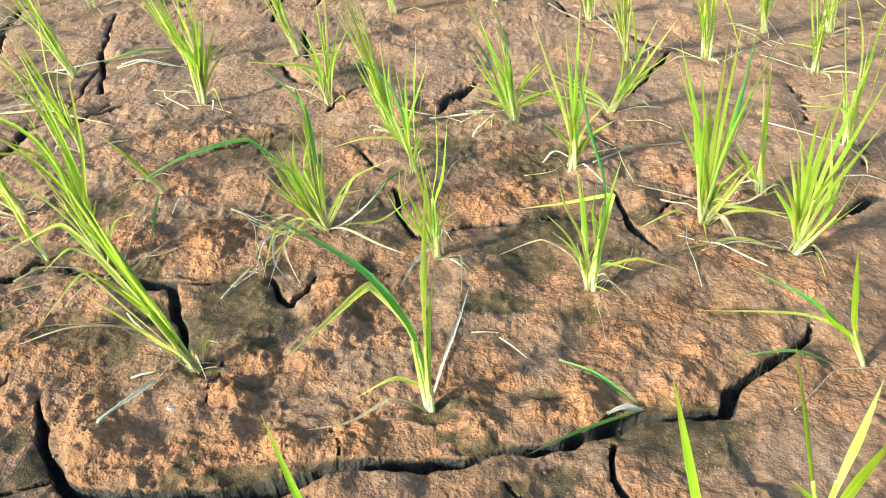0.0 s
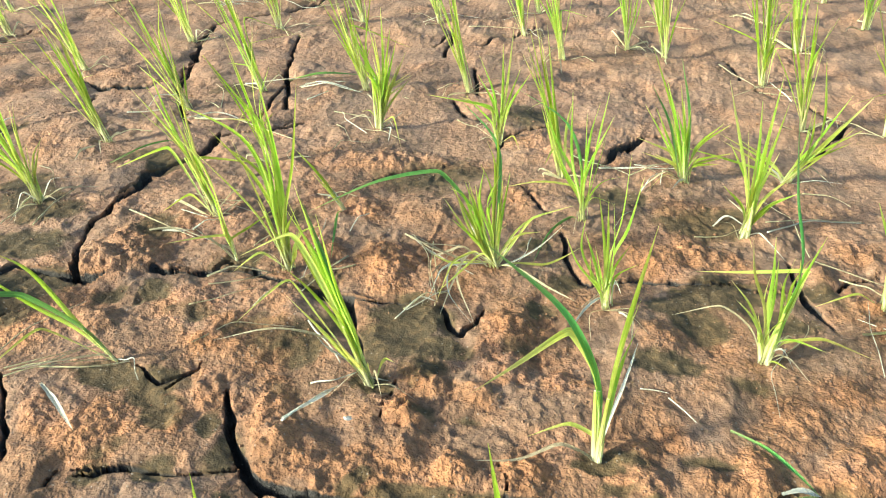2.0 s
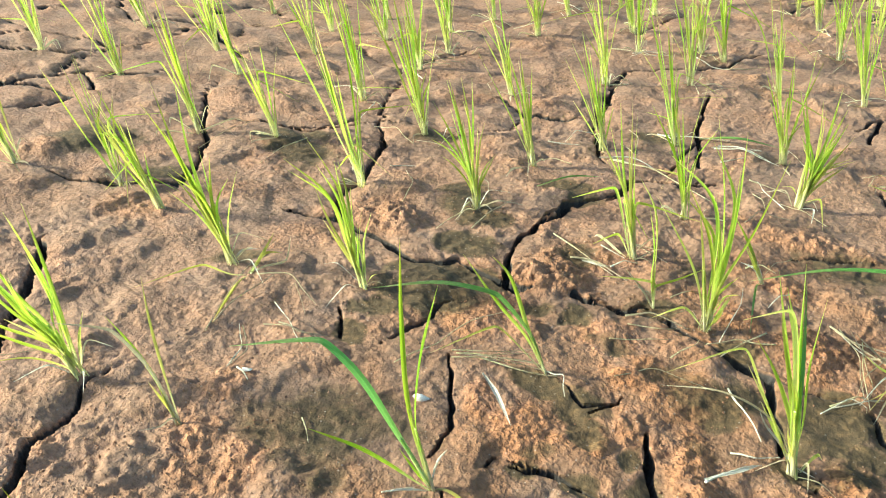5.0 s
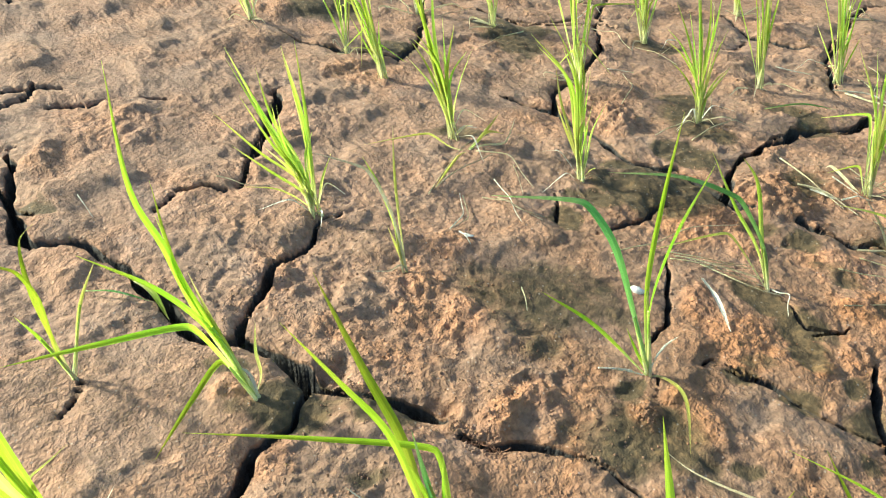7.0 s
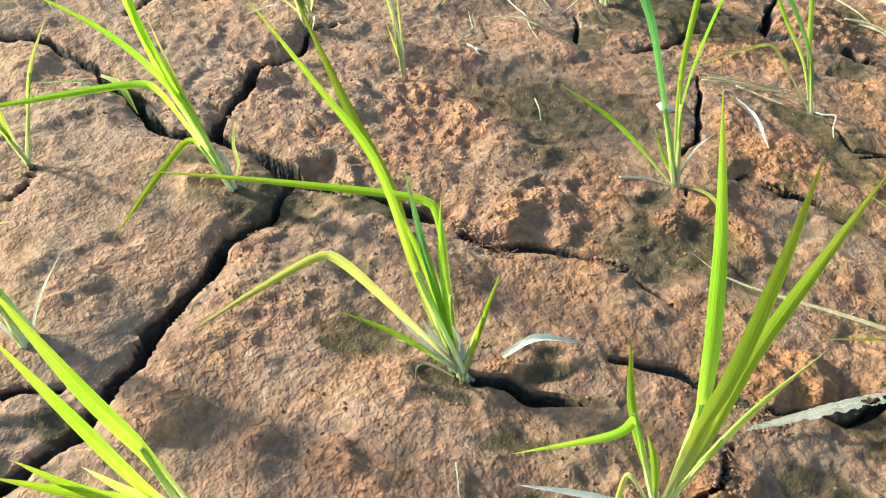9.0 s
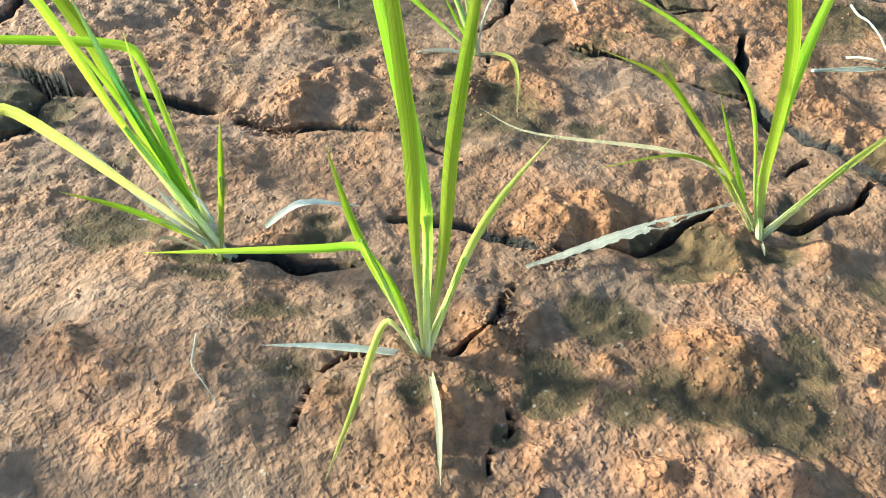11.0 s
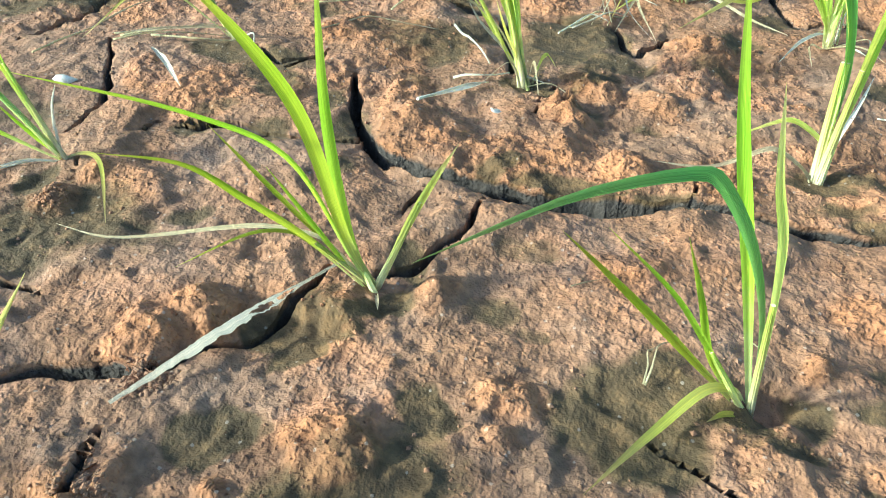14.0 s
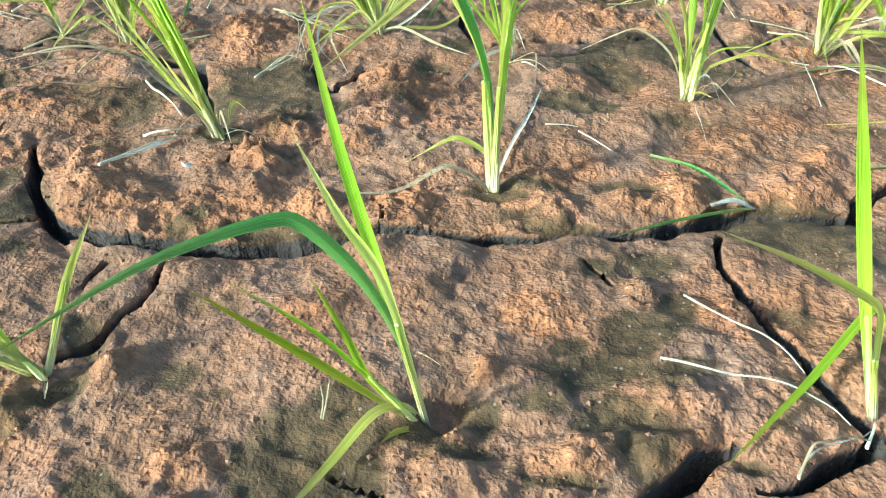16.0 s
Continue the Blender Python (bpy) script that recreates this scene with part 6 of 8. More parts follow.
rice_plant(-0.428, 0.657, "tall rice plant with upright leaves",
           ("f", 4.2, -3, (3, -20, 77), (12, -36, 150), (12, -62, 250)),
           ("f", 4.2, -34, (4, -19, 59), (11, -42, 115), (13, -82, 191)),
           ("f", 4.2, -36, (9, -14, 79), (28, -15, 153), (45, -17, 255)),
           ("f", 3.5, -70, (-4, -7, 76), (3, -9, 127), (4, -13, 173)),
           ("f", 3.5, -77, (0, -5, 44), (12, -9, 74), (27, -16, 101)),
           ("f", 3.5, -58, (-5, -4, 56), (-8, -0, 94), (-20, 6, 129)),
           ("y", 3.15, 66, (-15, -11, 89), (-35, -25, 185)),
           ("y", 3.15, 87, (-24, -15, 85), (-79, -38, 176)),
           ("y", 3.15, 74, (-9, -6, 52), (-18, -19, 109)),
           ("y", 3.5, -83, (9, 0, 20), (21, 1, 66)),
           ("y", 3.5, -65, (8, 0, 19), (18, 0, 62)),
           ("y", 3.5, -96, (8, 0, 17), (19, -4, 55)),
           ("f", 4.2, 92, (5, 2, 80), (2, -1, 175), (-6, -8, 266)),
           ("f", 4.2, 93, (0, -4, 64), (-13, -24, 139), (-37, -59, 211)),
           ("f", 4.2, 71, (0, 5, 79), (-19, 15, 172), (-54, 31, 261)),
           ("f", 4.2, 64, (-0, 0, 65), (-3, -2, 182), (-34, -24, 252)),
           ("f", 4.2, 81, (-4, -1, 47), (-15, -5, 133), (-49, -32, 184)),
           ("f", 4.2, 71, (-4, -5, 65), (-16, -25, 182), (-56, -85, 252)),
           ("f", 3.5, 80, (4, 2, 49), (3, -1, 140), (-3, -5, 210)),
           ("f", 3.5, 66, (1, 0, 44), (-6, -7, 128), (-20, -19, 191)),
           ("f", 3.5, 52, (3, 2, 33), (2, 3, 95), (-2, 5, 142)),
           ("y", 3.1, 7, (-4, 26, 14), (-7, 59, 15)),
           ("s", 3.1, 31, (-19, -6, 26), (-44, -11, 8)),
           ("s", 3.0, -27, (10, 12, 28), (8, 34, 8)),
           ("y", 2.7, 34, (2, 38, 32), (8, 84, 15)),
           ("y", 3.1, -55, (-25, -16, 34), (-58, -31, 8)), stems=3)
rice_plant(-0.497, 0.656, "small withered rice plant",
           ("s", 3.04, -70, (-7, -3, 23), (-28, -12, 31)),
           ("y", 3.04, 55, (-5, -4, 34), (-7, -7, 77)),
           ("s", 3.04, -65, (-13, -6, 22), (-41, -18, 55)),
           ("y", 3.04, -80, (-7, -3, 56), (-19, -10, 142), (-39, -26, 186)),
           ("f", 3.04, -53, (-8, -6, 42), (-12, -7, 89), (-23, -15, 144)),
           ("y", 3.04, -72, (-3, -2, 40), (-29, -20, 44), (-63, -44, 44)),
           ("f", 3.04, 53, (-5, -4, 33), (20, 14, 49), (44, 31, 67)), stems=1)
rice_plant(-0.091, 0.866, "young rice plant with upright bright green leaves in mud",
           ("d", 4.2, 70, (-8, -2, 70), (-34, -11, 143), (-96, -30, 190)),
           ("f", 3.5, -34, (2, -9, 75), (12, -24, 198)),
           ("f", 3.5, -47, (3, -2, 48), (15, -1, 126)),
           ("f", 3.5, -49, (-5, -18, 70), (-9, -62, 184)),
           ("f", 3.5, 45, (-22, -14, 91), (-31, -27, 195)),
           ("f", 3.5, 42, (-5, -23, 74), (18, -56, 159)),
           ("f", 3.5, 55, (-4, -8, 72), (21, 9, 154)),
           ("d", 3.5, -34, (-14, -6, 9), (-37, -59, 14), (-49, -131, 6)),
           ("y", 2.8, -60, (-14, -2, 52), (-59, -7, 56), (-111, -13, 42)),
           ("f", 3.5, 10, (-6, -8, 56), (-4, -17, 134), (3, -23, 182)),
           ("f", 3.5, -18, (2, -8, 32), (18, -26, 76), (48, -48, 103)),
           ("f", 3.5, 12, (-5, -8, 34), (-8, -22, 81), (-11, -39, 109)),
           ("f", 3.5, -90, (-14, -6, 63), (-45, -19, 123), (-68, -28, 185)),
           ("f", 3.5, -95, (-10, -3, 41), (-32, -8, 80), (-52, -5, 121)),
           ("f", 3.5, -70, (-10, -1, 36), (-32, -4, 70), (-51, -4, 105)),
           ("s", 2.0, 32, (5, 12, 27), (-1, 29, 8)),
           ("y", 3.1, -44, (7, 24, 25), (38, 42, 8)),
           ("s", 1.9, -6, (-7, -24, 30), (-8, -54, 8)),
           ("y", 2.4, 59, (-6, 15, 32), (2, 36, 8)), stems=3)
rice_plant(-0.449, 1.058, "dense tall rice plant with many fine leaves",
           ("f", 3.85, -98, (-9, -7, 96), (-40, -27, 195)),
           ("f", 3.85, -82, (-2, -5, 59), (-11, -17, 120)),
           ("f", 3.85, -88, (-8, -2, 92), (-37, -7, 187)),
           ("y", 3.85, 93, (4, -2, 103), (-8, -12, 182)),
           ("y", 3.85, 94, (6, -6, 78), (4, -29, 138)),
           ("y", 3.85, 90, (6, -3, 97), (-1, -10, 172)),
           ("f", 3.85, 10, (10, -1, 112), (11, -4, 204)),
           ("f", 3.85, 15, (9, -4, 63), (19, -14, 115)),
           ("f", 3.85, 16, (5, 1, 85), (-1, -1, 156)),
           ("f", 3.85, -97, (14, 3, 75), (31, 7, 152)),
           ("f", 3.85, -102, (11, 2, 75), (20, 0, 153)),
           ("f", 3.85, -106, (10, -1, 48), (27, -9, 99)),
           ("y", 3.85, 96, (18, 6, 64), (44, 14, 132)),
           ("y", 3.85, 90, (16, 8, 42), (48, 24, 86)),
           ("y", 3.85, 68, (13, 5, 54), (32, 11, 111)),
           ("f", 3.85, -79, (0, -2, 85), (-27, -19, 144)),
           ("f", 3.85, -95, (2, -6, 68), (-14, -30, 115)),
           ("f", 3.85, -80, (0, -2, 73), (-24, -14, 123)),
           ("f", 3.85, -70, (10, 0, 94), (15, -1, 171)),
           ("f", 3.85, -77, (12, -2, 78), (27, -10, 143)),
           ("f", 3.85, -66, (13, -2, 97), (27, -8, 178)),
           ("y", 3.85, 85, (7, 3, 65), (49, 18, 96)),
           ("y", 3.85, 58, (6, 4, 51), (38, 21, 75)),
           ("y", 3.85, 77, (10, 1, 66), (57, 13, 97)),
           ("s", 2.4, -39, (-28, 9, 19), (-66, -6, 3)),
           ("y", 3.1, 46, (31, -17, 34), (55, -56, 3)),
           ("s", 3.1, 38, (18, 16, 13), (27, 46, 15)),
           ("y", 2.5, -5, (-19, 10, 27), (-40, 25, 15)),
           ("s", 2.5, -7, (18, -3, 20), (34, -22, 15)),
           ("b", 3.1, 5, (28, -23, 17), (39, -69, 15)), stems=4, thick=4.5)
rice_plant(-0.252, 1.072, "young rice plant with upright bright green leaves in mud",
           ("f", 3.85, 26, (5, -6, 84), (3, -14, 172)),
           ("f", 3.85, 39, (-4, -12, 77), (-28, -33, 157)),
           ("f", 3.85, 11, (-2, -0, 52), (-17, 8, 106)),
           ("y", 3.85, -49, (8, -4, 74), (18, -13, 203)),
           ("y", 3.85, -26, (3, -1, 50), (5, 3, 135)),
           ("y", 3.85, -59, (9, 6, 48), (27, 24, 130)),
           ("f", 3.85, 107, (-2, -1, 55), (-34, -19, 124)),
           ("f", 3.85, 108, (-0, 1, 42), (-21, -6, 95)),
           ("f", 3.85, 93, (-10, 3, 33), (-58, 8, 74)),
           ("f", 3.85, -60, (11, -2, 64), (31, -3, 135)),
           ("f", 3.85, -63, (15, -9, 65), (49, -30, 136)),
           ("f", 3.85, -70, (4, -1, 46), (7, 2, 97)),
           ("f", 3.85, -86, (-11, -4, 65), (-104, -34, 86)),
           ("f", 3.85, -79, (-12, -6, 65), (-112, -31, 85)),
           ("f", 3.85, -85, (-4, 0, 55), (-70, 5, 73)),
           ("s", 2.3, 44, (-24, 10, 31), (-47, 33, 8)),
           ("s", 2.7, -4, (-14, -1, 12), (-29, -15, 8)),
           ("y", 3.1, 33, (26, -7, 22), (43, -42, 3)),
           ("s", 2.0, 48, (-17, 6, 34), (-34, 20, 3)), stems=3)
rice_plant(0.042, 1.018, "bushy rice plant with spreading leaves",
           ("f", 3.85, 58, (-25, -11, 87), (-53, -23, 165)),
           ("f", 3.85, 90, (-18, 8, 54), (-42, 34, 101)),
           ("f", 3.85, 85, (-16, -8, 59), (-36, -15, 111)),
           ("d", 3.85, -74, (-37, -11, 95), (-72, -21, 156)),
           ("f", 3.85, 72, (-21, -8, 77), (-79, -29, 212)),
           ("f", 3.85, 81, (-7, -0, 47), (-24, 1, 129)),
           ("f", 3.85, 69, (-9, -5, 57), (-33, -19, 157)),
           ("f", 3.85, 50, (-9, -10, 70), (-14, -17, 123)),
           ("f", 3.85, 53, (-9, -5, 46), (-27, -1, 82)),
           ("f", 3.85, 51, (-14, -14, 72), (-33, -34, 127)),
           ("y", 3.85, -64, (-28, -3, 49), (-81, -8, 68)),
           ("y", 3.85, -72, (-17, -1, 28), (-50, 4, 39)),
           ("y", 3.85, -59, (-22, 1, 28), (-68, 5, 39)),
           ("f", 3.85, -89, (4, -2, 58), (33, -16, 107)),
           ("f", 3.85, -91, (7, -1, 59), (42, -20, 109)),
           ("f", 3.85, -105, (-0, -5, 32), (8, -26, 60)),
           ("f", 3.85, 62, (9, -2, 40), (56, -10, 62)),
           ("f", 3.85, 47, (8, -0, 32), (50, 1, 50)),
           ("f", 3.85, 67, (6, -5, 32), (38, -26, 50)),
           ("f", 3.85, 75, (-20, -5, 41), (-61, -17, 122)),
           ("f", 3.85, 74, (-24, 1, 39), (-76, 6, 115)),
           ("f", 3.85, 99, (-13, -14, 39), (-38, -44, 115)),
           ("d", 3.85, 50, (-14, -15, 114), (-39, -28, 197)),
           ("y", 2.9, 33, (-30, -20, 22), (-57, -56, 3)),
           ("s", 3.0, -19, (-31, -18, 25), (-65, -47, 3)),
           ("b", 2.7, -46, (-9, -23, 16), (-20, -51, 15)),
           ("s", 2.6, 30, (-35, -9, 13), (-77, 20, 15)), stems=4)
rice_plant(0.118, 0.885, "young rice plant with upright bright green leaves in mud",
           ("f", 4.2, -10, (-6, -16, 105), (-12, -38, 240)),
           ("f", 4.2, 24, (-5, 2, 75), (-13, 27, 171)),
           ("f", 4.2, 6, (-4, -16, 87), (-13, -40, 198)),
           ("y", 4.2, 71, (-16, -7, 85), (-66, -29, 224)),
           ("y", 4.2, 71, (-6, 7, 55), (-25, 27, 145)),
           ("y", 4.2, 54, (-4, -10, 52), (-16, -38, 138)),
           ("f", 4.2, 67, (-7, -3, 67), (-48, -18, 143)),
           ("f", 4.2, 82, (-9, -10, 46), (-47, -46, 98)),
           ("f", 4.2, 98, (1, -7, 46), (-8, -36, 99)),
           ("f", 4.2, 91, (15, -6, 53), (46, -19, 88)),
           ("f", 4.2, 67, (10, -4, 43), (27, -13, 72)),
           ("f", 4.2, 80, (8, -3, 34), (22, -6, 56)),
           ("f", 4.2, 44, (-6, -13, 88), (-26, -30, 205)),
           ("f", 4.2, 52, (2, -5, 64), (2, -4, 150)),
           ("f", 4.2, 29, (3, -0, 80), (13, 20, 185)),
           ("y", 4.2, -49, (-1, -11, 71), (9, -23, 139)),
           ("y", 4.2, -66, (-10, -14, 68), (-25, -39, 132)),
           ("y", 4.2, -61, (6, -13, 63), (35, -32, 123)),
           ("b", 2.4, 9, (11, -34, 32), (44, -65, 15)),
           ("s", 1.9, 19, (-20, -7, 25), (-47, 5, 15)),
           ("s", 3.0, -60, (6, 37, 12), (-22, 80, 15)),
           ("y", 1.9, -24, (-4, -17, 28), (9, -37, 3)), stems=4, thick=4.5)
rice_plant(0.184, 1.052, "rice plant leaning over with pale lower leaves",
           ("f", 3.85, -73, (19, -15, 68), (43, -34, 158)),
           ("f", 3.85, -87, (5, -25, 67), (-3, -65, 156)),
           ("f", 3.85, -85, (6, -20, 66), (-2, -46, 153)),
           ("y", 3.85, -80, (25, -14, 59), (68, -38, 160)),
           ("y", 3.85, -93, (21, 5, 38), (66, 29, 103)),
           ("y", 3.85, -102, (25, -11, 58), (70, -29, 157)),
           ("f", 3.85, 38, (24, -20, 88), (-2, -35, 204)),
           ("f", 3.85, 38, (29, -19, 53), (60, -42, 122)),
           ("f", 3.85, 39, (15, -18, 59), (5, -24, 136)),
           ("f", 3.85, 67, (19, -8, 47), (70, -29, 109)),
           ("f", 3.85, 94, (16, -9, 39), (61, -31, 90)),
           ("f", 3.85, 70, (7, -5, 36), (23, -18, 83)),
           ("y", 3.85, -60, (-19, 1, 24), (-105, 4, 66)),
           ("y", 3.85, -54, (-20, 7, 15), (-96, 36, 41)),
           ("y", 3.85, -70, (-14, 2, 21), (-78, 17, 57)),
           ("f", 3.85, -78, (-26, 3, 14), (-154, 18, 32)),
           ("b", 3.5, -52, (-9, -0, 11), (-27, -0, 24)),
           ("s", 2.2, -12, (18, 5, 26), (38, 16, 3)),
           ("b", 2.2, -8, (38, -5, 14), (83, 18, 3)),
           ("s", 2.8, 57, (29, 10, 28), (68, 6, 3)), stems=3, thick=4.5)
rice_plant(0.268, 0.768, "large rice plant with broad upright leaves",
           ("f", 4.55, 54, (-26, -9, 115), (-71, -26, 238)),
           ("f", 4.55, 70, (-18, -7, 71), (-56, -19, 146)),
           ("f", 4.55, 53, (-14, -2, 107), (-30, 5, 222)),
           ("f", 4.55, -11, (-11, -22, 122), (-21, -47, 261)),
           ("f", 4.55, -15, (-4, -15, 89), (-2, -28, 191)),
           ("f", 4.55, -6, (-2, -27, 122), (11, -66, 262)),
           ("d", 4.55, 8, (-1, -29, 140), (-8, -53, 271)),
           ("f", 4.55, 50, (-20, -16, 111), (-46, -29, 209)),
           ("f", 4.55, 52, (-27, -17, 116), (-71, -36, 218)),
           ("f", 4.55, 59, (-13, -19, 70), (-32, -52, 132)),
           ("y", 4.55, -100, (16, -16, 53), (32, -32, 104)),
           ("y", 4.55, -69, (11, -10, 37), (18, -22, 73)),
           ("y", 4.55, -75, (12, -13, 44), (21, -24, 87)),
           ("f", 4.55, -1, (-13, -18, 105), (-30, -42, 250)),
           ("f", 4.55, 10, (-11, -12, 84), (-24, -28, 200)),
           ("f", 4.55, 41, (1, -16, 91), (20, -37, 217)),
           ("y", 4.55, 54, (34, -14, 29), (80, -34, 40)),
           ("s", 4.55, 56, (14, -22, 26), (31, -49, 6)),
           ("f", 4.55, 37, (-24, -10, 86), (-50, -23, 188)),
           ("f", 4.55, 38, (-21, -16, 85), (-39, -43, 184)),
           ("f", 4.55, 40, (-11, -9, 51), (-18, -27, 111)),
           ("f", 4.55, -68, (7, -9, 56), (19, -24, 89)),
           ("f", 4.55, -75, (3, -8, 46), (6, -21, 73)),
           ("f", 4.55, -82, (8, -7, 57), (22, -16, 90)),
           ("y", 4.2, 79, (4, -2, 25), (42, -17, 34), (92, -38, 33)),
           ("s", 2.8, 31, (8, -12, 25), (19, -30, 14), (29, -45, 6)),
           ("y", 4.2, -63, (1, -1, 40), (14, -17, 74), (27, -31, 106)),
           ("y", 4.2, -102, (0, -1, 42), (14, -19, 78), (26, -37, 111)),
           ("y", 4.2, -97, (-0, -1, 40), (9, -20, 75), (17, -38, 107)),
           ("y", 3.5, 79, (1, -1, 40), (14, -11, 55), (33, -25, 66)),
           ("y", 3.5, 65, (-0, -1, 31), (7, -12, 43), (18, -28, 51)),
           ("y", 3.5, 75, (-0, 0, 23), (5, -3, 32), (12, -7, 38)),
           ("s", 2.8, 73, (9, -6, 28), (37, -24, 50), (56, -36, 82)),
           ("y", 2.8, -48, (-37, -5, 21), (-81, -20, 3)),
           ("y", 2.1, -34, (7, -13, 27), (13, -29, 3)),
           ("s", 2.8, -28, (30, -15, 29), (54, -52, 15)),
           ("b", 2.0, -36, (36, 5, 20), (76, 26, 15)),
           ("y", 3.1, 39, (-8, -26, 21), (-10, -61, 15)), stems=5, thick=4.5)
rice_plant(0.354, 0.841, "young rice plant with upright bright green leaves in mud",
           ("f", 4.2, 54, (-19, -13, 93), (-39, -28, 195)),
           ("f", 4.2, 55, (-16, -8, 72), (-33, -15, 151)),
           ("f", 4.2, 31, (-20, -20, 76), (-46, -66, 159)),
           ("y", 4.2, 29, (-18, -10, 76), (-41, -22, 172)),
           ("y", 4.2, 27, (-14, -3, 72), (-33, 9, 163)),
           ("y", 4.2, 67, (-12, -16, 50), (-29, -51, 114)),
           ("f", 4.2, -85, (-20, 1, 38), (-48, 2, 77)),
           ("f", 4.2, -84, (-16, 2, 30), (-40, 6, 60)),
           ("f", 4.2, -93, (-22, -5, 33), (-59, -15, 67)),
           ("s", 3.1, -38, (16, 6, 16), (30, 23, 8)),
           ("y", 2.8, -28, (7, -29, 23), (28, -59, 3)),
           ("b", 3.1, 56, (-29, -6, 17), (-50, -41, 3)),
           ("y", 2.8, -45, (9, -22, 30), (26, -45, 15)),
           ("b", 2.9, -57, (-13, -4, 24), (-30, 3, 3)),
           ("y", 2.2, 21, (-8, 10, 19), (-14, 25, 3)), stems=2)
rice_plant(0.359, 0.712, "rice plant with broad yellow-green leaves",
           ("f", 4.55, -20, (-14, -17, 100), (-24, -44, 232)),
           ("f", 4.55, 9, (-13, -10, 78), (-23, -29, 181)),
           ("f", 4.55, 11, (-15, -7, 62), (-38, -14, 144)),
           ("y", 4.55, 63, (-18, -5, 70), (-45, -12, 140)),
           ("y", 4.55, 67, (-22, -16, 67), (-64, -51, 135)),
           ("y", 4.55, 54, (-8, -6, 43), (-13, -26, 85)),
           ("f", 4.55, 33, (-20, -16, 105), (-36, -31, 200)),
           ("f", 4.55, 2, (-10, -23, 87), (-6, -59, 165)),
           ("f", 4.55, 14, (-27, -14, 77), (-74, -37, 146)),
           ("f", 4.55, -8, (-9, -22, 110), (-15, -54, 255)),
           ("f", 4.55, -36, (-6, -34, 94), (-11, -103, 218)),
           ("f", 4.55, -33, (-5, -27, 111), (-3, -74, 258)),
           ("f", 4.55, -20, (8, -19, 59), (3, -35, 138)),
           ("f", 4.55, -13, (11, -16, 58), (22, -16, 137)),
           ("f", 4.55, -7, (8, -25, 47), (21, -58, 111)),
           ("f", 4.55, 48, (-16, -11, 81), (-41, -19, 160)),
           ("f", 4.55, 62, (-16, -6, 46), (-48, -9, 91)),
           ("f", 4.55, 65, (-17, -9, 52), (-54, -21, 102)),
           ("y", 4.55, 41, (6, -21, 74), (-19, -32, 174)),
           ("y", 4.55, 62, (11, -36, 75), (-5, -96, 176)),
           ("y", 4.55, 34, (-1, -15, 77), (-53, -7, 181)),
           ("s", 2.45, 31, (10, -15, 25), (25, -40, 6)),
           ("s", 1.9, 48, (-21, -1, 17), (-44, 18, 3)),
           ("y", 2.8, -8, (7, -28, 25), (13, -62, 3)),
           ("y", 2.9, 29, (2, 24, 30), (-0, 53, 15)),
           ("s", 1.9, 51, (-11, 6, 21), (-28, 1, 8)),
           ("y", 2.3, -43, (3, -15, 31), (21, -28, 8)), stems=4, thick=4.5)
rice_plant(0.376, 0.541, "young rice seedling leaning beside a crack",
           ("g", 5.32, 53, (-25, -3, 47), (-39, -5, 96), (-52, -7, 146)),
           ("d", 4.56, -65, (-21, 10, 28), (-54, 26, 55), (-111, 53, 72)),
           ("y", 3.04, -71, (-17, 8, 30), (-51, 23, 40), (-145, 65, 6)),
           ("g", 4.56, -74, (-20, 7, 31), (-40, 14, 45), (-59, 20, 66)), stems=2, thick=4)
rice_plant(0.191, 0.283, "rice seedling with a tall leaf and two long bent ones",
           ("g", 6.84, -70, (-18, 15, 58), (-40, 35, 131), (-58, 51, 192)),
           ("y", 4.56, -63, (-15, -4, 46), (-28, -8, 84), (-74, -22, 114), (-114, -33, 134)),
           ("g", 6.08, 10, (6, 31, 13), (10, 59, 31), (-36, 4, 16), (-83, -51, 6)), stems=2, thick=4.5)
rice_plant(0.275, 0.350, "rice plant with broad yellow-green leaves",
           ("y", 6.08, -24, (-18, -14, 92), (-26, -26, 154), (-35, -37, 215)),
           ("g", 6.84, -13, (-9, -18, 85), (-16, -43, 185)),
           ("g", 3.04, 90, (-26, -3, 76), (-47, -5, 138), (-75, -9, 216)),
           ("g", 4.56, -69, (-14, 3, 42), (-34, 7, 62)), stems=2, thick=5)
grow = random.Random(5)
rice_plant(-1.493, 0.297, "young rice plant with narrow yellow-green leaves", *grown(grow, grow.randint(16, 21), grow.uniform(205, 280)), stems=3, thick=4.0)
rice_plant(-1.295, 0.375, "young rice plant with narrow yellow-green leaves", *grown(grow, grow.randint(16, 21), grow.uniform(205, 280)), stems=3, thick=4.0)
rice_plant(-1.177, 0.372, "young rice plant with narrow yellow-green leaves", *grown(grow, grow.randint(16, 21), grow.uniform(205, 280)), stems=3, thick=4.0)
rice_plant(-1.387, 0.582, "young rice plant with narrow yellow-green leaves", *grown(grow, grow.randint(16, 21), grow.uniform(205, 280)), stems=3, thick=4.0)
rice_plant(-1.260, 0.662, "young rice plant with narrow yellow-green leaves", *grown(grow, grow.randint(16, 21), grow.uniform(205, 280)), stems=3, thick=4.0)
rice_plant(-1.076, 0.865, "young rice plant with narrow yellow-green leaves", *grown(grow, grow.randint(16, 21), grow.uniform(205, 280)), stems=3, thick=4.0)
rice_plant(-1.014, 0.641, "young rice plant with narrow yellow-green leaves", *grown(grow, grow.randint(16, 21), grow.uniform(205, 280)), stems=3, thick=4.0)
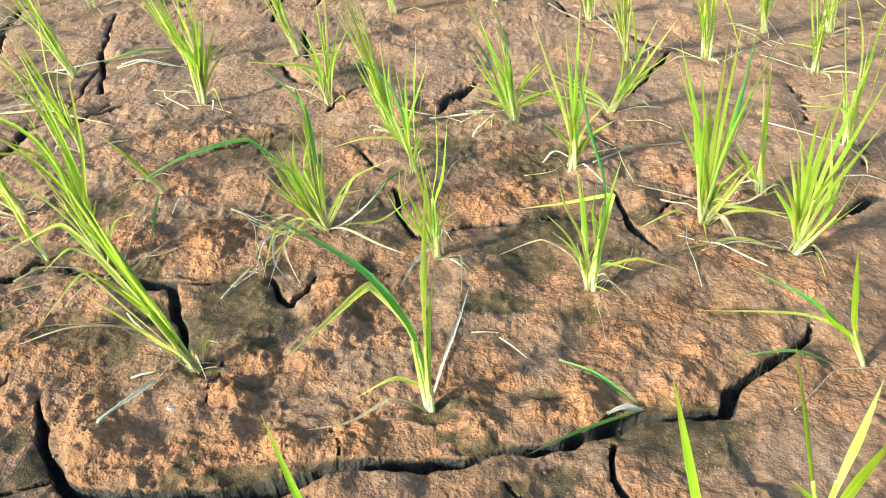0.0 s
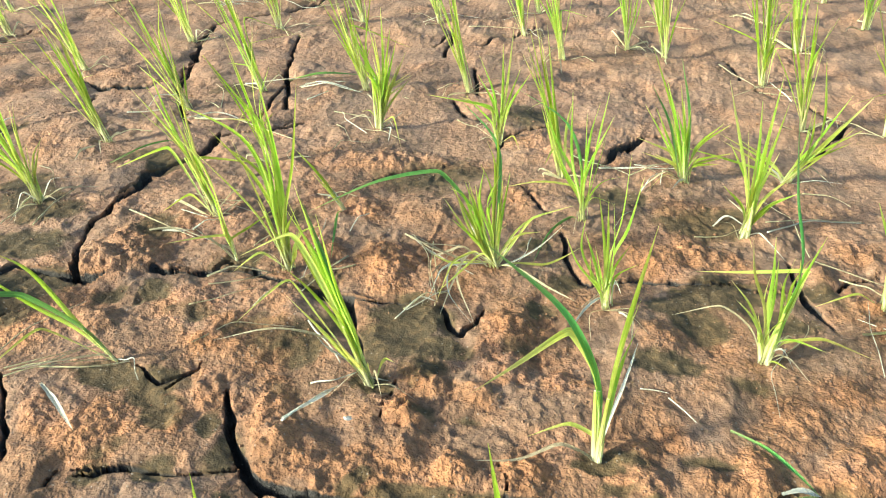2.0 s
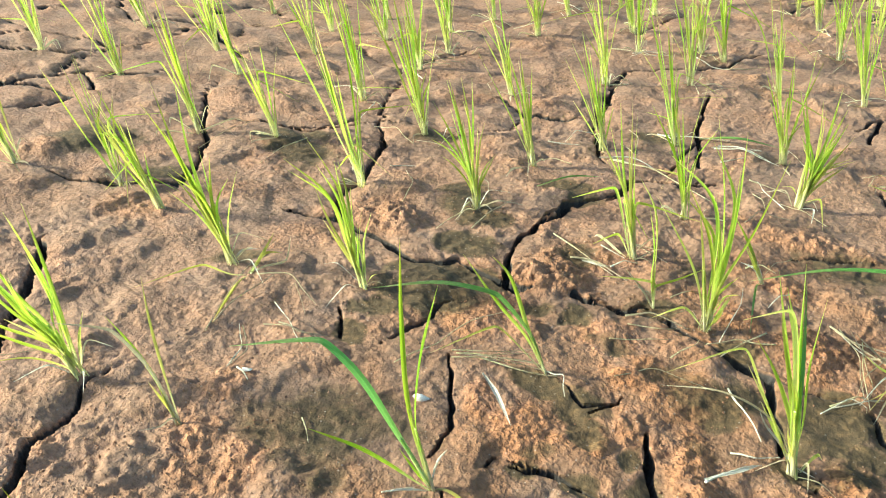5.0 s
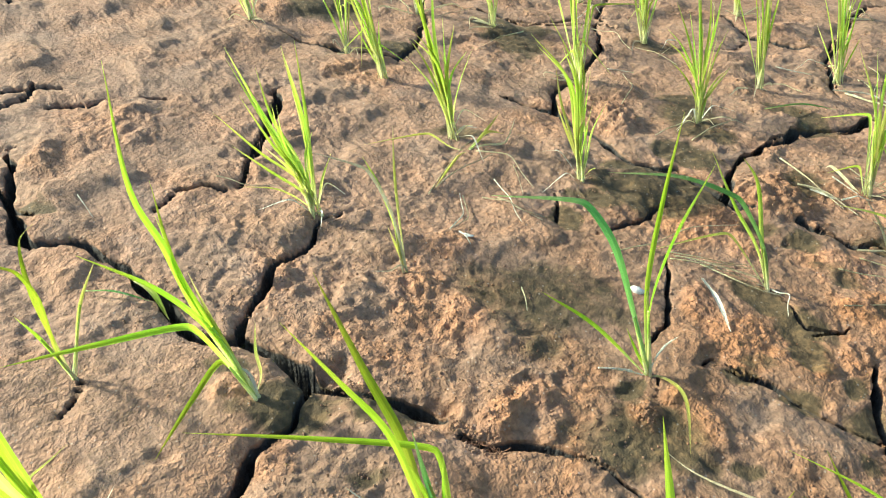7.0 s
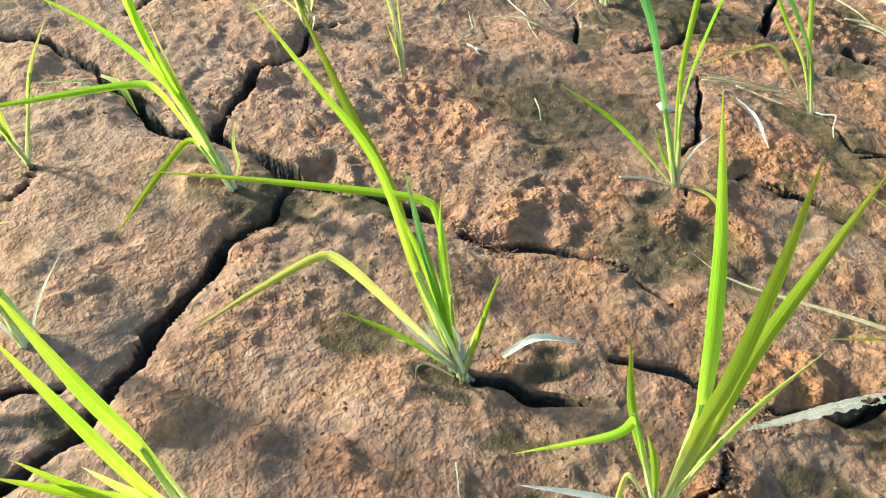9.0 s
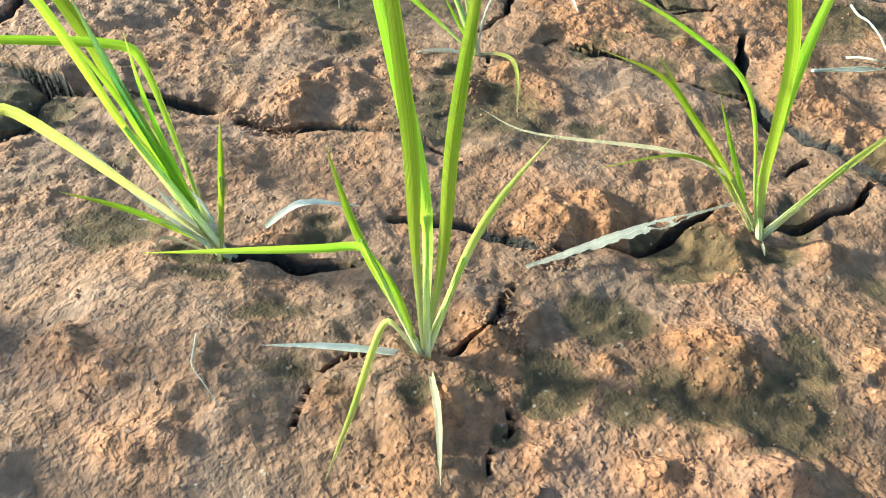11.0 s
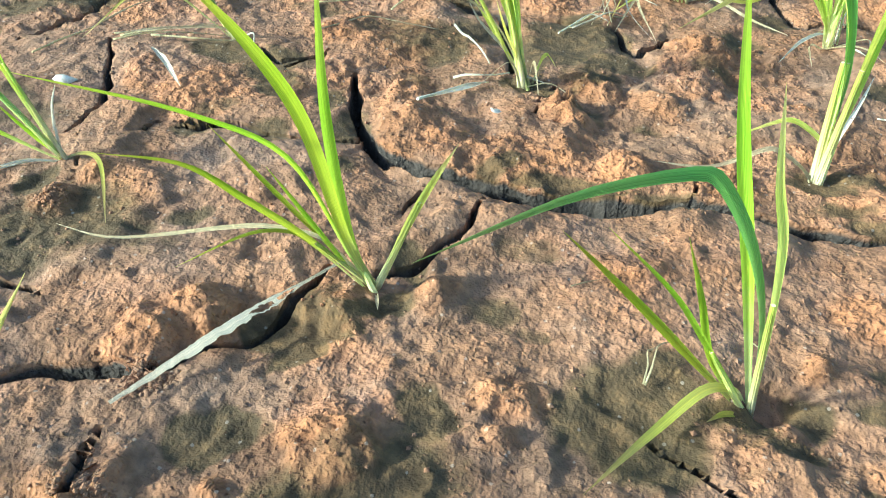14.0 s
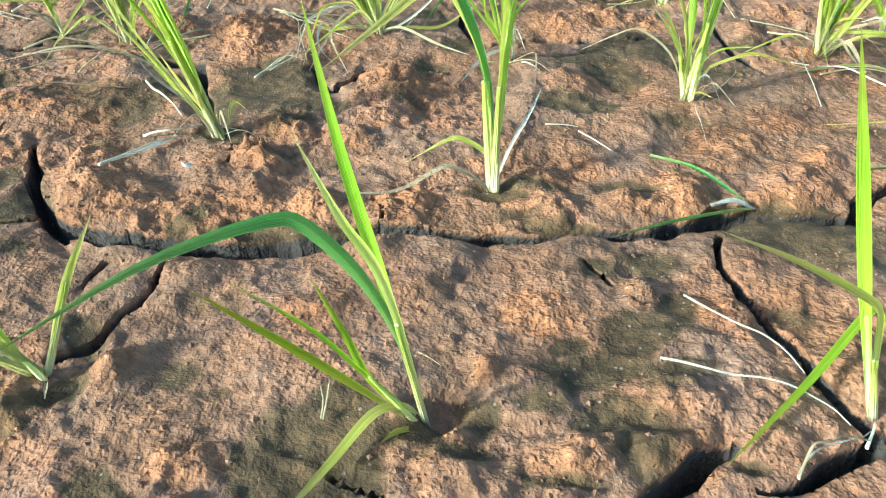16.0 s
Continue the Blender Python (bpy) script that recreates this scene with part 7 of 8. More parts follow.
rice_plant(-0.846, 0.892, "young rice plant with narrow yellow-green leaves", *grown(grow, grow.randint(16, 21), grow.uniform(205, 280)), stems=3, thick=4.0)
rice_plant(-0.972, 1.359, "young rice plant with narrow yellow-green leaves", *grown(grow, grow.randint(16, 21), grow.uniform(205, 280)), stems=3, thick=4.0)
rice_plant(-0.796, 1.045, "young rice plant with narrow yellow-green leaves", *grown(grow, grow.randint(16, 21), grow.uniform(205, 280)), stems=3, thick=4.0)
rice_plant(-0.570, 0.903, "young rice plant with narrow yellow-green leaves", *grown(grow, grow.randint(16, 21), grow.uniform(205, 280)), stems=3, thick=4.0)
rice_plant(-0.575, 0.743, "young rice plant with narrow yellow-green leaves", *grown(grow, grow.randint(16, 21), grow.uniform(205, 280)), stems=3, thick=4.0)
rice_plant(-0.527, 1.212, "young rice plant with narrow yellow-green leaves", *grown(grow, grow.randint(16, 21), grow.uniform(205, 280)), stems=3, thick=4.0)
rice_plant(-0.842, 1.703, "young rice plant with narrow yellow-green leaves", *grown(grow, grow.randint(16, 21), grow.uniform(205, 280)), stems=3, thick=4.0)
rice_plant(-1.083, 1.151, "young rice plant with narrow yellow-green leaves", *grown(grow, grow.randint(16, 21), grow.uniform(205, 280)), stems=3, thick=4.0)
rice_plant(-2.052, 0.605, "young rice plant with narrow yellow-green leaves", *grown(grow, grow.randint(16, 21), grow.uniform(205, 280)), stems=3, thick=4.0)
rice_plant(-1.804, 0.664, "young rice plant with narrow yellow-green leaves", *grown(grow, grow.randint(16, 21), grow.uniform(205, 280)), stems=3, thick=4.0)
rice_plant(-1.589, 0.825, "young rice plant with narrow yellow-green leaves", *grown(grow, grow.randint(16, 21), grow.uniform(205, 280)), stems=3, thick=4.0)
rice_plant(-1.593, 1.051, "young rice plant with narrow yellow-green leaves", *grown(grow, grow.randint(16, 21), grow.uniform(205, 280)), stems=3, thick=4.0)
rice_plant(-1.331, 1.137, "young rice plant with narrow yellow-green leaves", *grown(grow, grow.randint(16, 21), grow.uniform(205, 280)), stems=3, thick=4.0)
rice_plant(-1.464, 1.408, "young rice plant with narrow yellow-green leaves", *grown(grow, grow.randint(16, 21), grow.uniform(205, 280)), stems=3, thick=4.0)
rice_plant(-1.031, 1.620, "young rice plant with narrow yellow-green leaves", *grown(grow, grow.randint(16, 21), grow.uniform(205, 280)), stems=3, thick=4.0)
rice_plant(-0.637, 1.921, "young rice plant with narrow yellow-green leaves", *grown(grow, grow.randint(16, 21), grow.uniform(205, 280)), stems=3, thick=4.0)
rice_plant(-0.500, 1.630, "young rice plant with narrow yellow-green leaves", *grown(grow, grow.randint(16, 21), grow.uniform(205, 280)), stems=3, thick=4.0)
rice_plant(-0.907, 1.712, "young rice plant with narrow yellow-green leaves", *grown(grow, grow.randint(16, 21), grow.uniform(205, 280)), stems=3, thick=4.0)
rice_plant(-1.700, 1.418, "young rice plant with narrow yellow-green leaves", *grown(grow, grow.randint(16, 21), grow.uniform(205, 280)), stems=3, thick=4.0)
rice_plant(-2.070, 0.888, "young rice plant with narrow yellow-green leaves", *grown(grow, grow.randint(16, 21), grow.uniform(205, 280)), stems=3, thick=4.0)
rice_plant(-1.165, 1.976, "young rice plant with narrow yellow-green leaves", *grown(grow, grow.randint(16, 21), grow.uniform(205, 280)), stems=3, thick=4.0)
rice_plant(-0.344, 1.260, "young rice plant with narrow yellow-green leaves", *grown(grow, grow.randint(16, 21), grow.uniform(205, 280)), stems=3, thick=4.0)
rice_plant(-0.829, 1.486, "young rice plant with narrow yellow-green leaves", *grown(grow, grow.randint(16, 21), grow.uniform(205, 280)), stems=3, thick=4.0)
rice_plant(-0.666, 1.574, "young rice plant with narrow yellow-green leaves", *grown(grow, grow.randint(16, 21), grow.uniform(205, 280)), stems=3, thick=4.0)
rice_plant(-0.525, 2.083, "young rice plant with narrow yellow-green leaves", *grown(grow, grow.randint(16, 21), grow.uniform(205, 280)), stems=3, thick=4.0)
rice_plant(-0.369, 2.254, "young rice plant with narrow yellow-green leaves", *grown(grow, grow.randint(16, 21), grow.uniform(205, 280)), stems=3, thick=4.0)
rice_plant(-0.261, 2.398, "young rice plant with narrow yellow-green leaves", *grown(grow, grow.randint(16, 21), grow.uniform(205, 280)), stems=3, thick=4.0)
rice_plant(-0.078, 1.578, "young rice plant with narrow yellow-green leaves", *grown(grow, grow.randint(16, 21), grow.uniform(205, 280)), stems=3, thick=4.0)
rice_plant(-0.201, 1.469, "young rice plant with narrow yellow-green leaves", *grown(grow, grow.randint(16, 21), grow.uniform(205, 280)), stems=3, thick=4.0)
rice_plant(-0.036, 1.972, "young rice plant with narrow yellow-green leaves", *grown(grow, grow.randint(16, 21), grow.uniform(205, 280)), stems=3, thick=4.0)
rice_plant(0.000, 1.542, "young rice plant with narrow yellow-green leaves", *grown(grow, grow.randint(16, 21), grow.uniform(205, 280)), stems=3, thick=4.0)
rice_plant(-0.298, 1.783, "young rice plant with narrow yellow-green leaves", *grown(grow, grow.randint(16, 21), grow.uniform(205, 280)), stems=3, thick=4.0)
rice_plant(-1.363, 1.278, "young rice plant with narrow yellow-green leaves", *grown(grow, grow.randint(16, 21), grow.uniform(205, 280)), stems=3, thick=4.0)
rice_plant(-0.766, 2.175, "young rice plant with narrow yellow-green leaves", *grown(grow, grow.randint(16, 21), grow.uniform(205, 280)), stems=3, thick=4.0)
rice_plant(-1.358, 1.815, "young rice plant with narrow yellow-green leaves", *grown(grow, grow.randint(16, 21), grow.uniform(205, 280)), stems=3, thick=4.0)
rice_plant(-0.134, 0.982, "young rice plant with narrow yellow-green leaves", *grown(grow, grow.randint(16, 21), grow.uniform(205, 280)), stems=3, thick=4.0)
rice_plant(0.367, 1.267, "young rice plant with narrow yellow-green leaves", *grown(grow, grow.randint(16, 21), grow.uniform(205, 280)), stems=3, thick=4.0)
rice_plant(0.231, 1.251, "young rice plant with narrow yellow-green leaves", *grown(grow, grow.randint(16, 21), grow.uniform(205, 280)), stems=3, thick=4.0)
rice_plant(0.492, 1.382, "young rice plant with narrow yellow-green leaves", *grown(grow, grow.randint(16, 21), grow.uniform(205, 280)), stems=3, thick=4.0)
rice_plant(0.532, 1.215, "young rice plant with narrow yellow-green leaves", *grown(grow, grow.randint(16, 21), grow.uniform(205, 280)), stems=3, thick=4.0)
rice_plant(0.496, 0.953, "young rice plant with narrow yellow-green leaves", *grown(grow, grow.randint(16, 21), grow.uniform(205, 280)), stems=3, thick=4.0)
rice_plant(-0.704, 1.148, "young rice plant with narrow yellow-green leaves", *grown(grow, grow.randint(16, 21), grow.uniform(205, 280)), stems=3, thick=4.0)
rice_plant(0.612, 1.391, "young rice plant with narrow yellow-green leaves", *grown(grow, grow.randint(16, 21), grow.uniform(205, 280)), stems=3, thick=4.0)
rice_plant(0.184, 1.446, "young rice plant with narrow yellow-green leaves", *grown(grow, grow.randint(16, 21), grow.uniform(205, 280)), stems=3, thick=4.0)


# the field goes on behind: planted rows of seedlings like these
def field():
    kinds = [rice_plant(-2.0 + 0.35 * n, 3.5 + 0.04 * (n % 3), "young rice plant with narrow yellow-green leaves", *grown(grow, grow.randint(16, 21), grow.uniform(205, 280)), stems=3, thick=4.0) for n in range(7)]
    known = [tuple(o.location[:2]) for o in bpy.data.objects if o.name.startswith("rice_plant") and o.parent is None]
    rng = random.Random(77)
    for j in range(0, 24):
        for i in range(-20, 10):
            x, y = 0.225 * i + 0.1 * (j % 2) + rng.uniform(-0.06, 0.06), 0.1 + 0.215 * j + rng.uniform(-0.06, 0.06)
            if x > 0.6 + 0.25 * y or x < -0.75 - 1.25 * y or x < -2.9 or y > 3.7:
                continue
            if -1.15 < x < 0.62 and y < 1.55 or min(math.hypot(x - a, y - b) for a, b in known) < 0.15:
                continue
            copy_thing(rng.choice(kinds), pose(x, y, floor_at(x, y) - 0.004, 0, 0, rng.uniform(-45, 45)) @ Matrix.Scale(rng.uniform(0.85, 1.1), 4))


field()


# ---- loose things on the mud ----
def fallen(name, label, category, group, look_key, wide, arch, *places):
    """A fallen blade or straw that lies on the mud through places x, y, bowed up by arch mm in its middle."""
    mat = LOOKS[look_key][0]
    x0, y0 = places[len(places) // 2]
    points = []
    for n, (x, y) in enumerate(places):
        rise = (arch + 2.0) * math.sin(math.pi * n / (len(places) - 1))
        top = max(floor_at(x + a, y + b) for a in (-0.004, 0, 0.004) for b in (-0.004, 0, 0.004))
        points.append((x - x0, y - y0, max(top, -0.004) + 0.0015 + rise / 1000.0))
    low = min(p[2] for p in points)
    bm = blade_mesh([(x, y, z - low) for x, y, z in points], wide / 1000.0, 0.7, 30, 0.7, 6 * len(places), 0.15 if look_key in "sb" else 0.0, int(abs(x0) * 9999))
    if look_key in "sb" and wide < 4.3:
        bm.free()
        bent, rng = [], random.Random(int(abs(x0 * y0) * 99991))
        for one, two in zip(points, points[1:]):
            bent += [one, tuple((p + q) / 2 + rng.uniform(-0.0016, 0.0016) for p, q in zip(one, two))]
        bm = stem_mesh([(x, y, z - low) for x, y, z in bent + [points[-1]]], 0.66 * wide / 1000.0, 8 * len(places), 6)
    me = bpy.data.meshes.new(name)
    bm.to_mesh(me)
    bm.free()
    me.materials.append(mat)
    ob = tagged(new(name, me), label, category, group)
    ob.location = (x0, y0, low)
    return ob


fallen("straw", "thin withered rice straw lying on the mud", "straw", "loose straws on the mud", "s", 2.6, 4, (-0.874, 0.243), (-0.935, 0.340), (-0.979, 0.433))
fallen("straw", "thin withered rice straw lying on the mud", "straw", "loose straws on the mud", "b", 2.4, 3, (-0.797, 0.219), (-0.813, 0.250), (-0.857, 0.279))
fallen("straw", "thin withered rice straw lying on the mud", "straw", "loose straws on the mud", "s", 2.4, 5, (-0.836, 0.299), (-0.794, 0.303), (-0.748, 0.318))
fallen("straw", "thin withered rice straw lying on the mud", "straw", "loose straws on the mud", "b", 2.2, 3, (-0.856, 0.333), (-0.800, 0.312), (-0.760, 0.297))
fallen("straw", "thin withered rice straw lying on the mud", "straw", "loose straws on the mud", "b", 3.6, 1, (-0.787, 0.225), (-0.758, 0.218))
fallen("straw", "thin withered rice straw lying on the mud", "straw", "loose straws on the mud", "s", 2.4, 4, (-0.666, 0.351), (-0.648, 0.404), (-0.643, 0.465), (-0.627, 0.536))
fallen("straw", "thin withered rice straw lying on the mud", "straw", "loose straws on the mud", "s", 2.2, 4, (-0.624, 0.403), (-0.582, 0.426), (-0.532, 0.454))
fallen("straw", "thin withered rice straw lying on the mud", "straw", "loose straws on the mud", "b", 2.6, 6, (-0.526, 0.455), (-0.505, 0.453), (-0.490, 0.435))
fallen("straw", "thin withered rice straw lying on the mud", "straw", "loose straws on the mud", "s", 2.6, 6, (-0.301, 0.769), (-0.266, 0.715), (-0.242, 0.648))
fallen("straw", "thin withered rice straw lying on the mud", "straw", "loose straws on the mud", "b", 2.2, 5, (-0.271, 0.598), (-0.253, 0.633), (-0.236, 0.636))
fallen("straw", "thin withered rice straw lying on the mud", "straw", "loose straws on the mud", "s", 2.4, 5, (-0.272, 0.760), (-0.256, 0.690), (-0.232, 0.635))
fallen("straw", "thin withered rice straw lying on the mud", "straw", "loose straws on the mud", "s", 2, 4, (-0.236, 0.756), (-0.251, 0.682), (-0.248, 0.625))
fallen("straw", "thin withered rice straw lying on the mud", "straw", "loose straws on the mud", "b", 2.6, 4, (-0.304, 0.767), (-0.253, 0.723), (-0.205, 0.703))
fallen("straw", "thin withered rice straw lying on the mud", "straw", "loose straws on the mud", "s", 2, 4, (-0.265, 0.739), (-0.239, 0.672), (-0.234, 0.630))
fallen("straw", "thin withered rice straw lying on the mud", "straw", "loose straws on the mud", "b", 2.4, 3, (-0.264, 0.618), (-0.237, 0.640), (-0.225, 0.670))
fallen("straw", "thin withered rice straw lying on the mud", "straw", "loose straws on the mud", "s", 2.2, 4, (0.146, 0.917), (0.208, 0.943), (0.277, 0.965))
fallen("straw", "thin withered rice straw lying on the mud", "straw", "loose straws on the mud", "b", 2.2, 4, (-0.087, 1.026), (-0.036, 1.027), (0.014, 1.057))
fallen("straw", "thin withered rice straw lying on the mud", "straw", "loose straws on the mud", "s", 2, 4, (-0.505, 0.557), (-0.465, 0.587), (-0.431, 0.634))
fallen("straw", "thin withered rice straw lying on the mud", "straw", "loose straws on the mud", "s", 2.2, 3, (-0.464, 0.495), (-0.436, 0.533), (-0.372, 0.553))
fallen("straw", "thin withered rice straw lying on the mud", "straw", "loose straws on the mud", "b", 2, 2, (0.143, 0.234), (0.154, 0.249), (0.173, 0.260), (0.189, 0.274))
fallen("straw", "dry bleached rice straw lying on the mud", "straw", "loose straws on the mud", "b", 2.3, 5, (0.099, 0.362), (0.114, 0.337), (0.138, 0.322), (0.160, 0.305))
fallen("straw", "dry bleached rice straw lying on the mud", "straw", "loose straws on the mud", "b", 2.3, 4, (0.080, 0.299), (0.102, 0.289), (0.132, 0.288), (0.158, 0.281), (0.177, 0.272))
fallen("straw", "dry bleached rice straw lying on the mud", "straw", "loose straws on the mud", "s", 2.75, 8, (0.143, 0.233), (0.151, 0.248), (0.167, 0.258), (0.186, 0.265))
fallen("straw", "dry bleached rice straw lying on the mud", "straw", "loose straws on the mud", "b", 3.75, 4, (0.183, 0.261), (0.191, 0.277))
fallen("fallen_leaf", "fallen green rice leaf lying on the mud", "fallen leaf", "fallen leaves on the mud", "y", 6, 4, (0.230, 0.702), (0.299, 0.721), (0.339, 0.710))
fallen("straw", "dry bleached rice straw lying on the mud", "straw", "loose straws on the mud", "b", 5.0, 3, (-0.781, 1.003), (-0.728, 1.028), (-0.664, 1.018))
fallen("straw", "dry bleached rice straw lying on the mud", "straw", "loose straws on the mud", "b", 5.0, 3, (-0.625, 0.691), (-0.592, 0.698))
fallen("straw", "dry bleached rice straw lying on the mud", "straw", "loose straws on the mud", "b", 4.38, 3, (0.080, 0.901), (0.096, 0.917), (0.118, 0.904))
fallen("straw", "dry bleached rice straw lying on the mud", "straw", "loose straws on the mud", "b", 5.0, 3, (-0.647, 1.180), (-0.599, 1.179), (-0.533, 1.195))
fallen("straw", "dry bleached rice straw lying on the mud", "straw", "loose straws on the mud", "b", 3.75, 3, (-0.607, 1.125), (-0.582, 1.162))
fallen("straw", "dry bleached rice straw lying on the mud", "straw", "loose straws on the mud", "s", 3.75, 3, (-0.545, 1.097), (-0.478, 1.098))
fallen("straw", "dry bleached rice straw lying on the mud", "straw", "loose straws on the mud", "b", 3.12, 3, (-0.622, 0.736), (-0.581, 0.733))
fallen("straw", "dry bleached rice straw lying on the mud", "straw", "loose straws on the mud", "s", 3.75, 4, (-0.514, 0.613), (-0.489, 0.631), (-0.445, 0.641))
fallen("straw", "dry bleached rice straw lying on the mud", "straw", "loose straws on the mud", "b", 3.75, 4, (-0.361, 0.565), (-0.335, 0.541), (-0.304, 0.515))
fallen("straw", "dry bleached rice straw lying on the mud", "straw", "loose straws on the mud", "b", 3.12, 3, (-0.322, 0.480), (-0.300, 0.484), (-0.282, 0.506))
fallen("straw", "dry bleached rice straw lying on the mud", "straw", "loose straws on the mud", "b", 4.0, 5, (-0.323, 0.417), (-0.311, 0.450), (-0.292, 0.484))
fallen("straw", "dry bleached rice straw lying on the mud", "straw", "loose straws on the mud", "b", 2.0, 2, (-0.000, 0.557), (0.028, 0.559))
fallen("straw", "dry bleached rice straw lying on the mud", "straw", "loose straws on the mud", "b", 2.0, 2, (0.028, 0.553), (0.055, 0.526))
fallen("fallen_leaf", "fallen green rice leaf lying on the mud", "fallen leaf", "fallen leaves on the mud", "d", 4.6, 1, (0.085, 0.524), (0.116, 0.507), (0.141, 0.489), (0.160, 0.474))
fallen("fallen_leaf", "fallen green rice leaf lying on the mud", "fallen leaf", "fallen leaves on the mud", "d", 4.0, 1, (0.158, 0.473), (0.139, 0.463), (0.097, 0.442), (0.053, 0.415))
fallen("straw", "dry bleached rice straw lying on the mud", "straw", "loose straws on the mud", "b", 6.25, 4, (0.126, 0.460), (0.142, 0.469), (0.161, 0.474))
fallen("straw", "dry bleached rice straw lying on the mud", "straw", "loose straws on the mud", "b", 3.75, 4, (-0.084, 1.025), (-0.028, 1.028), (0.031, 1.043))
fallen("straw", "dry bleached rice straw lying on the mud", "straw", "loose straws on the mud", "b", 3.75, 3, (0.146, 0.891), (0.204, 0.940), (0.277, 0.962))
fallen("straw", "dry bleached rice straw lying on the mud", "straw", "loose straws on the mud", "b", 3.12, 3, (-0.764, 1.016), (-0.695, 1.026))
fallen("straw", "dry bleached rice straw lying on the mud", "straw", "loose straws on the mud", "s", 3.75, 4, (-0.312, 0.767), (-0.278, 0.744), (-0.230, 0.752))
fallen("fallen_leaf", "fallen green rice leaf lying on the mud", "fallen leaf", "fallen leaves on the mud", "d", 4, 5, (0.254, 0.540), (0.306, 0.539), (0.346, 0.539))
fallen("straw", "dry bleached rice straw lying on the mud", "straw", "loose straws on the mud", "s", 3.12, 3, (-0.267, 0.618), (-0.248, 0.641), (-0.228, 0.662))
fallen("straw", "dry bleached rice straw lying on the mud", "straw", "loose straws on the mud", "s", 2.5, 3, (0.200, 0.845), (0.266, 0.815), (0.366, 0.801))
fallen("straw", "dry bleached rice straw lying on the mud", "straw", "loose straws on the mud", "s", 2.75, 3, (0.253, 0.704), (0.299, 0.718), (0.345, 0.713))
fallen("straw", "dry bleached rice straw lying on the mud", "straw", "loose straws on the mud", "b", 3.12, 3, (0.396, 1.022), (0.447, 0.991), (0.491, 0.961))
fallen("straw", "dry bleached rice straw lying on the mud", "straw", "loose straws on the mud", "b", 3.0, 3, (0.463, 0.875), (0.491, 0.873), (0.516, 0.870))
fallen("straw", "dry bleached rice straw lying on the mud", "straw", "loose straws on the mud", "b", 2.5, 2, (0.664, 1.455), (0.726, 1.436))
fallen("straw", "dry bleached rice straw lying on the mud", "straw", "loose straws on the mud", "s", 2.5, 4, (-0.491, 0.941), (-0.486, 0.985), (-0.441, 1.005))
fallen("straw", "dry bleached rice straw lying on the mud", "straw", "loose straws on the mud", "b", 3.25, 2, (-0.642, 1.178), (-0.590, 1.175), (-0.528, 1.196))
fallen("straw", "dry bleached rice straw lying on the mud", "straw", "loose straws on the mud", "b", 6.25, 4, (-0.446, 0.004), (-0.442, 0.025), (-0.427, 0.058))
fallen("straw", "dry bleached rice straw lying on the mud", "straw", "loose straws on the mud", "b", 5.25, 3, (-0.579, 0.402), (-0.541, 0.380), (-0.507, 0.358))
fallen("straw", "dry bleached rice straw lying on the mud", "straw", "loose straws on the mud", "s", 2.25, 2, (-0.632, 0.413), (-0.598, 0.434), (-0.564, 0.474))
fallen("straw", "dry bleached rice straw lying on the mud", "straw", "loose straws on the mud", "b", 2.5, 1, (-0.548, 0.210), (-0.529, 0.236))
fallen("straw", "dry bleached rice straw lying on the mud", "straw", "loose straws on the mud", "s", 2.5, 2, (-0.675, 0.223), (-0.646, 0.206))
fallen("straw", "dry bleached rice straw lying on the mud", "straw", "loose straws on the mud", "b", 2.0, 2, (-0.399, -0.067), (-0.378, -0.080), (-0.353, -0.081))
fallen("straw", "dry bleached rice straw lying on the mud", "straw", "loose straws on the mud", "s", 2.75, 3, (-0.853, 0.281), (-0.804, 0.250), (-0.798, 0.224))
fallen("straw", "dry bleached rice straw lying on the mud", "straw", "loose straws on the mud", "s", 2.75, 4, (-0.821, 0.311), (-0.776, 0.306), (-0.751, 0.326))
fallen("straw", "dry bleached rice straw lying on the mud", "straw", "loose straws on the mud", "s", 2.75, 4, (-0.878, 0.258), (-0.889, 0.311), (-0.904, 0.370))
fallen("straw", "dry bleached rice straw lying on the mud", "straw", "loose straws on the mud", "s", 2.0, 2, (-0.868, 0.376), (-0.810, 0.343))
fallen("straw", "dry bleached rice straw lying on the mud", "straw", "loose straws on the mud", "s", 2.5, 3, (-0.624, 0.412), (-0.590, 0.429), (-0.557, 0.470))
fallen("fallen_leaf", "fallen green rice leaf lying on the mud", "fallen leaf", "fallen leaves on the mud", "d", 2.6, 3, (-0.909, -0.156), (-0.879, -0.132), (-0.855, -0.106))
fallen("fallen_leaf", "fallen green rice leaf lying on the mud", "fallen leaf", "fallen leaves on the mud", "f", 6, 2, (-0.902, -0.110), (-0.866, -0.102), (-0.828, -0.100))
fallen("straw", "dry bleached rice straw lying on the mud", "straw", "loose straws on the mud", "s", 2.0, 2, (-1.038, 0.038), (-1.000, 0.058), (-0.963, 0.112))
fallen("straw", "dry bleached rice straw lying on the mud", "straw", "loose straws on the mud", "b", 2.5, 2, (-1.082, -0.114), (-1.030, -0.112))
fallen("straw", "dry bleached rice straw lying on the mud", "straw", "loose straws on the mud", "b", 3.12, 2, (-0.892, 1.005), (-0.833, 1.020))
fallen("straw", "dry bleached rice straw lying on the mud", "straw", "loose straws on the mud", "b", 3.75, 2, (-0.641, 1.194), (-0.567, 1.207))
fallen("fallen_leaf", "fallen green rice leaf lying on the mud", "fallen leaf", "fallen leaves on the mud", "d", 8, 4, (-0.687, 1.222), (-0.621, 1.224), (-0.554, 1.274))
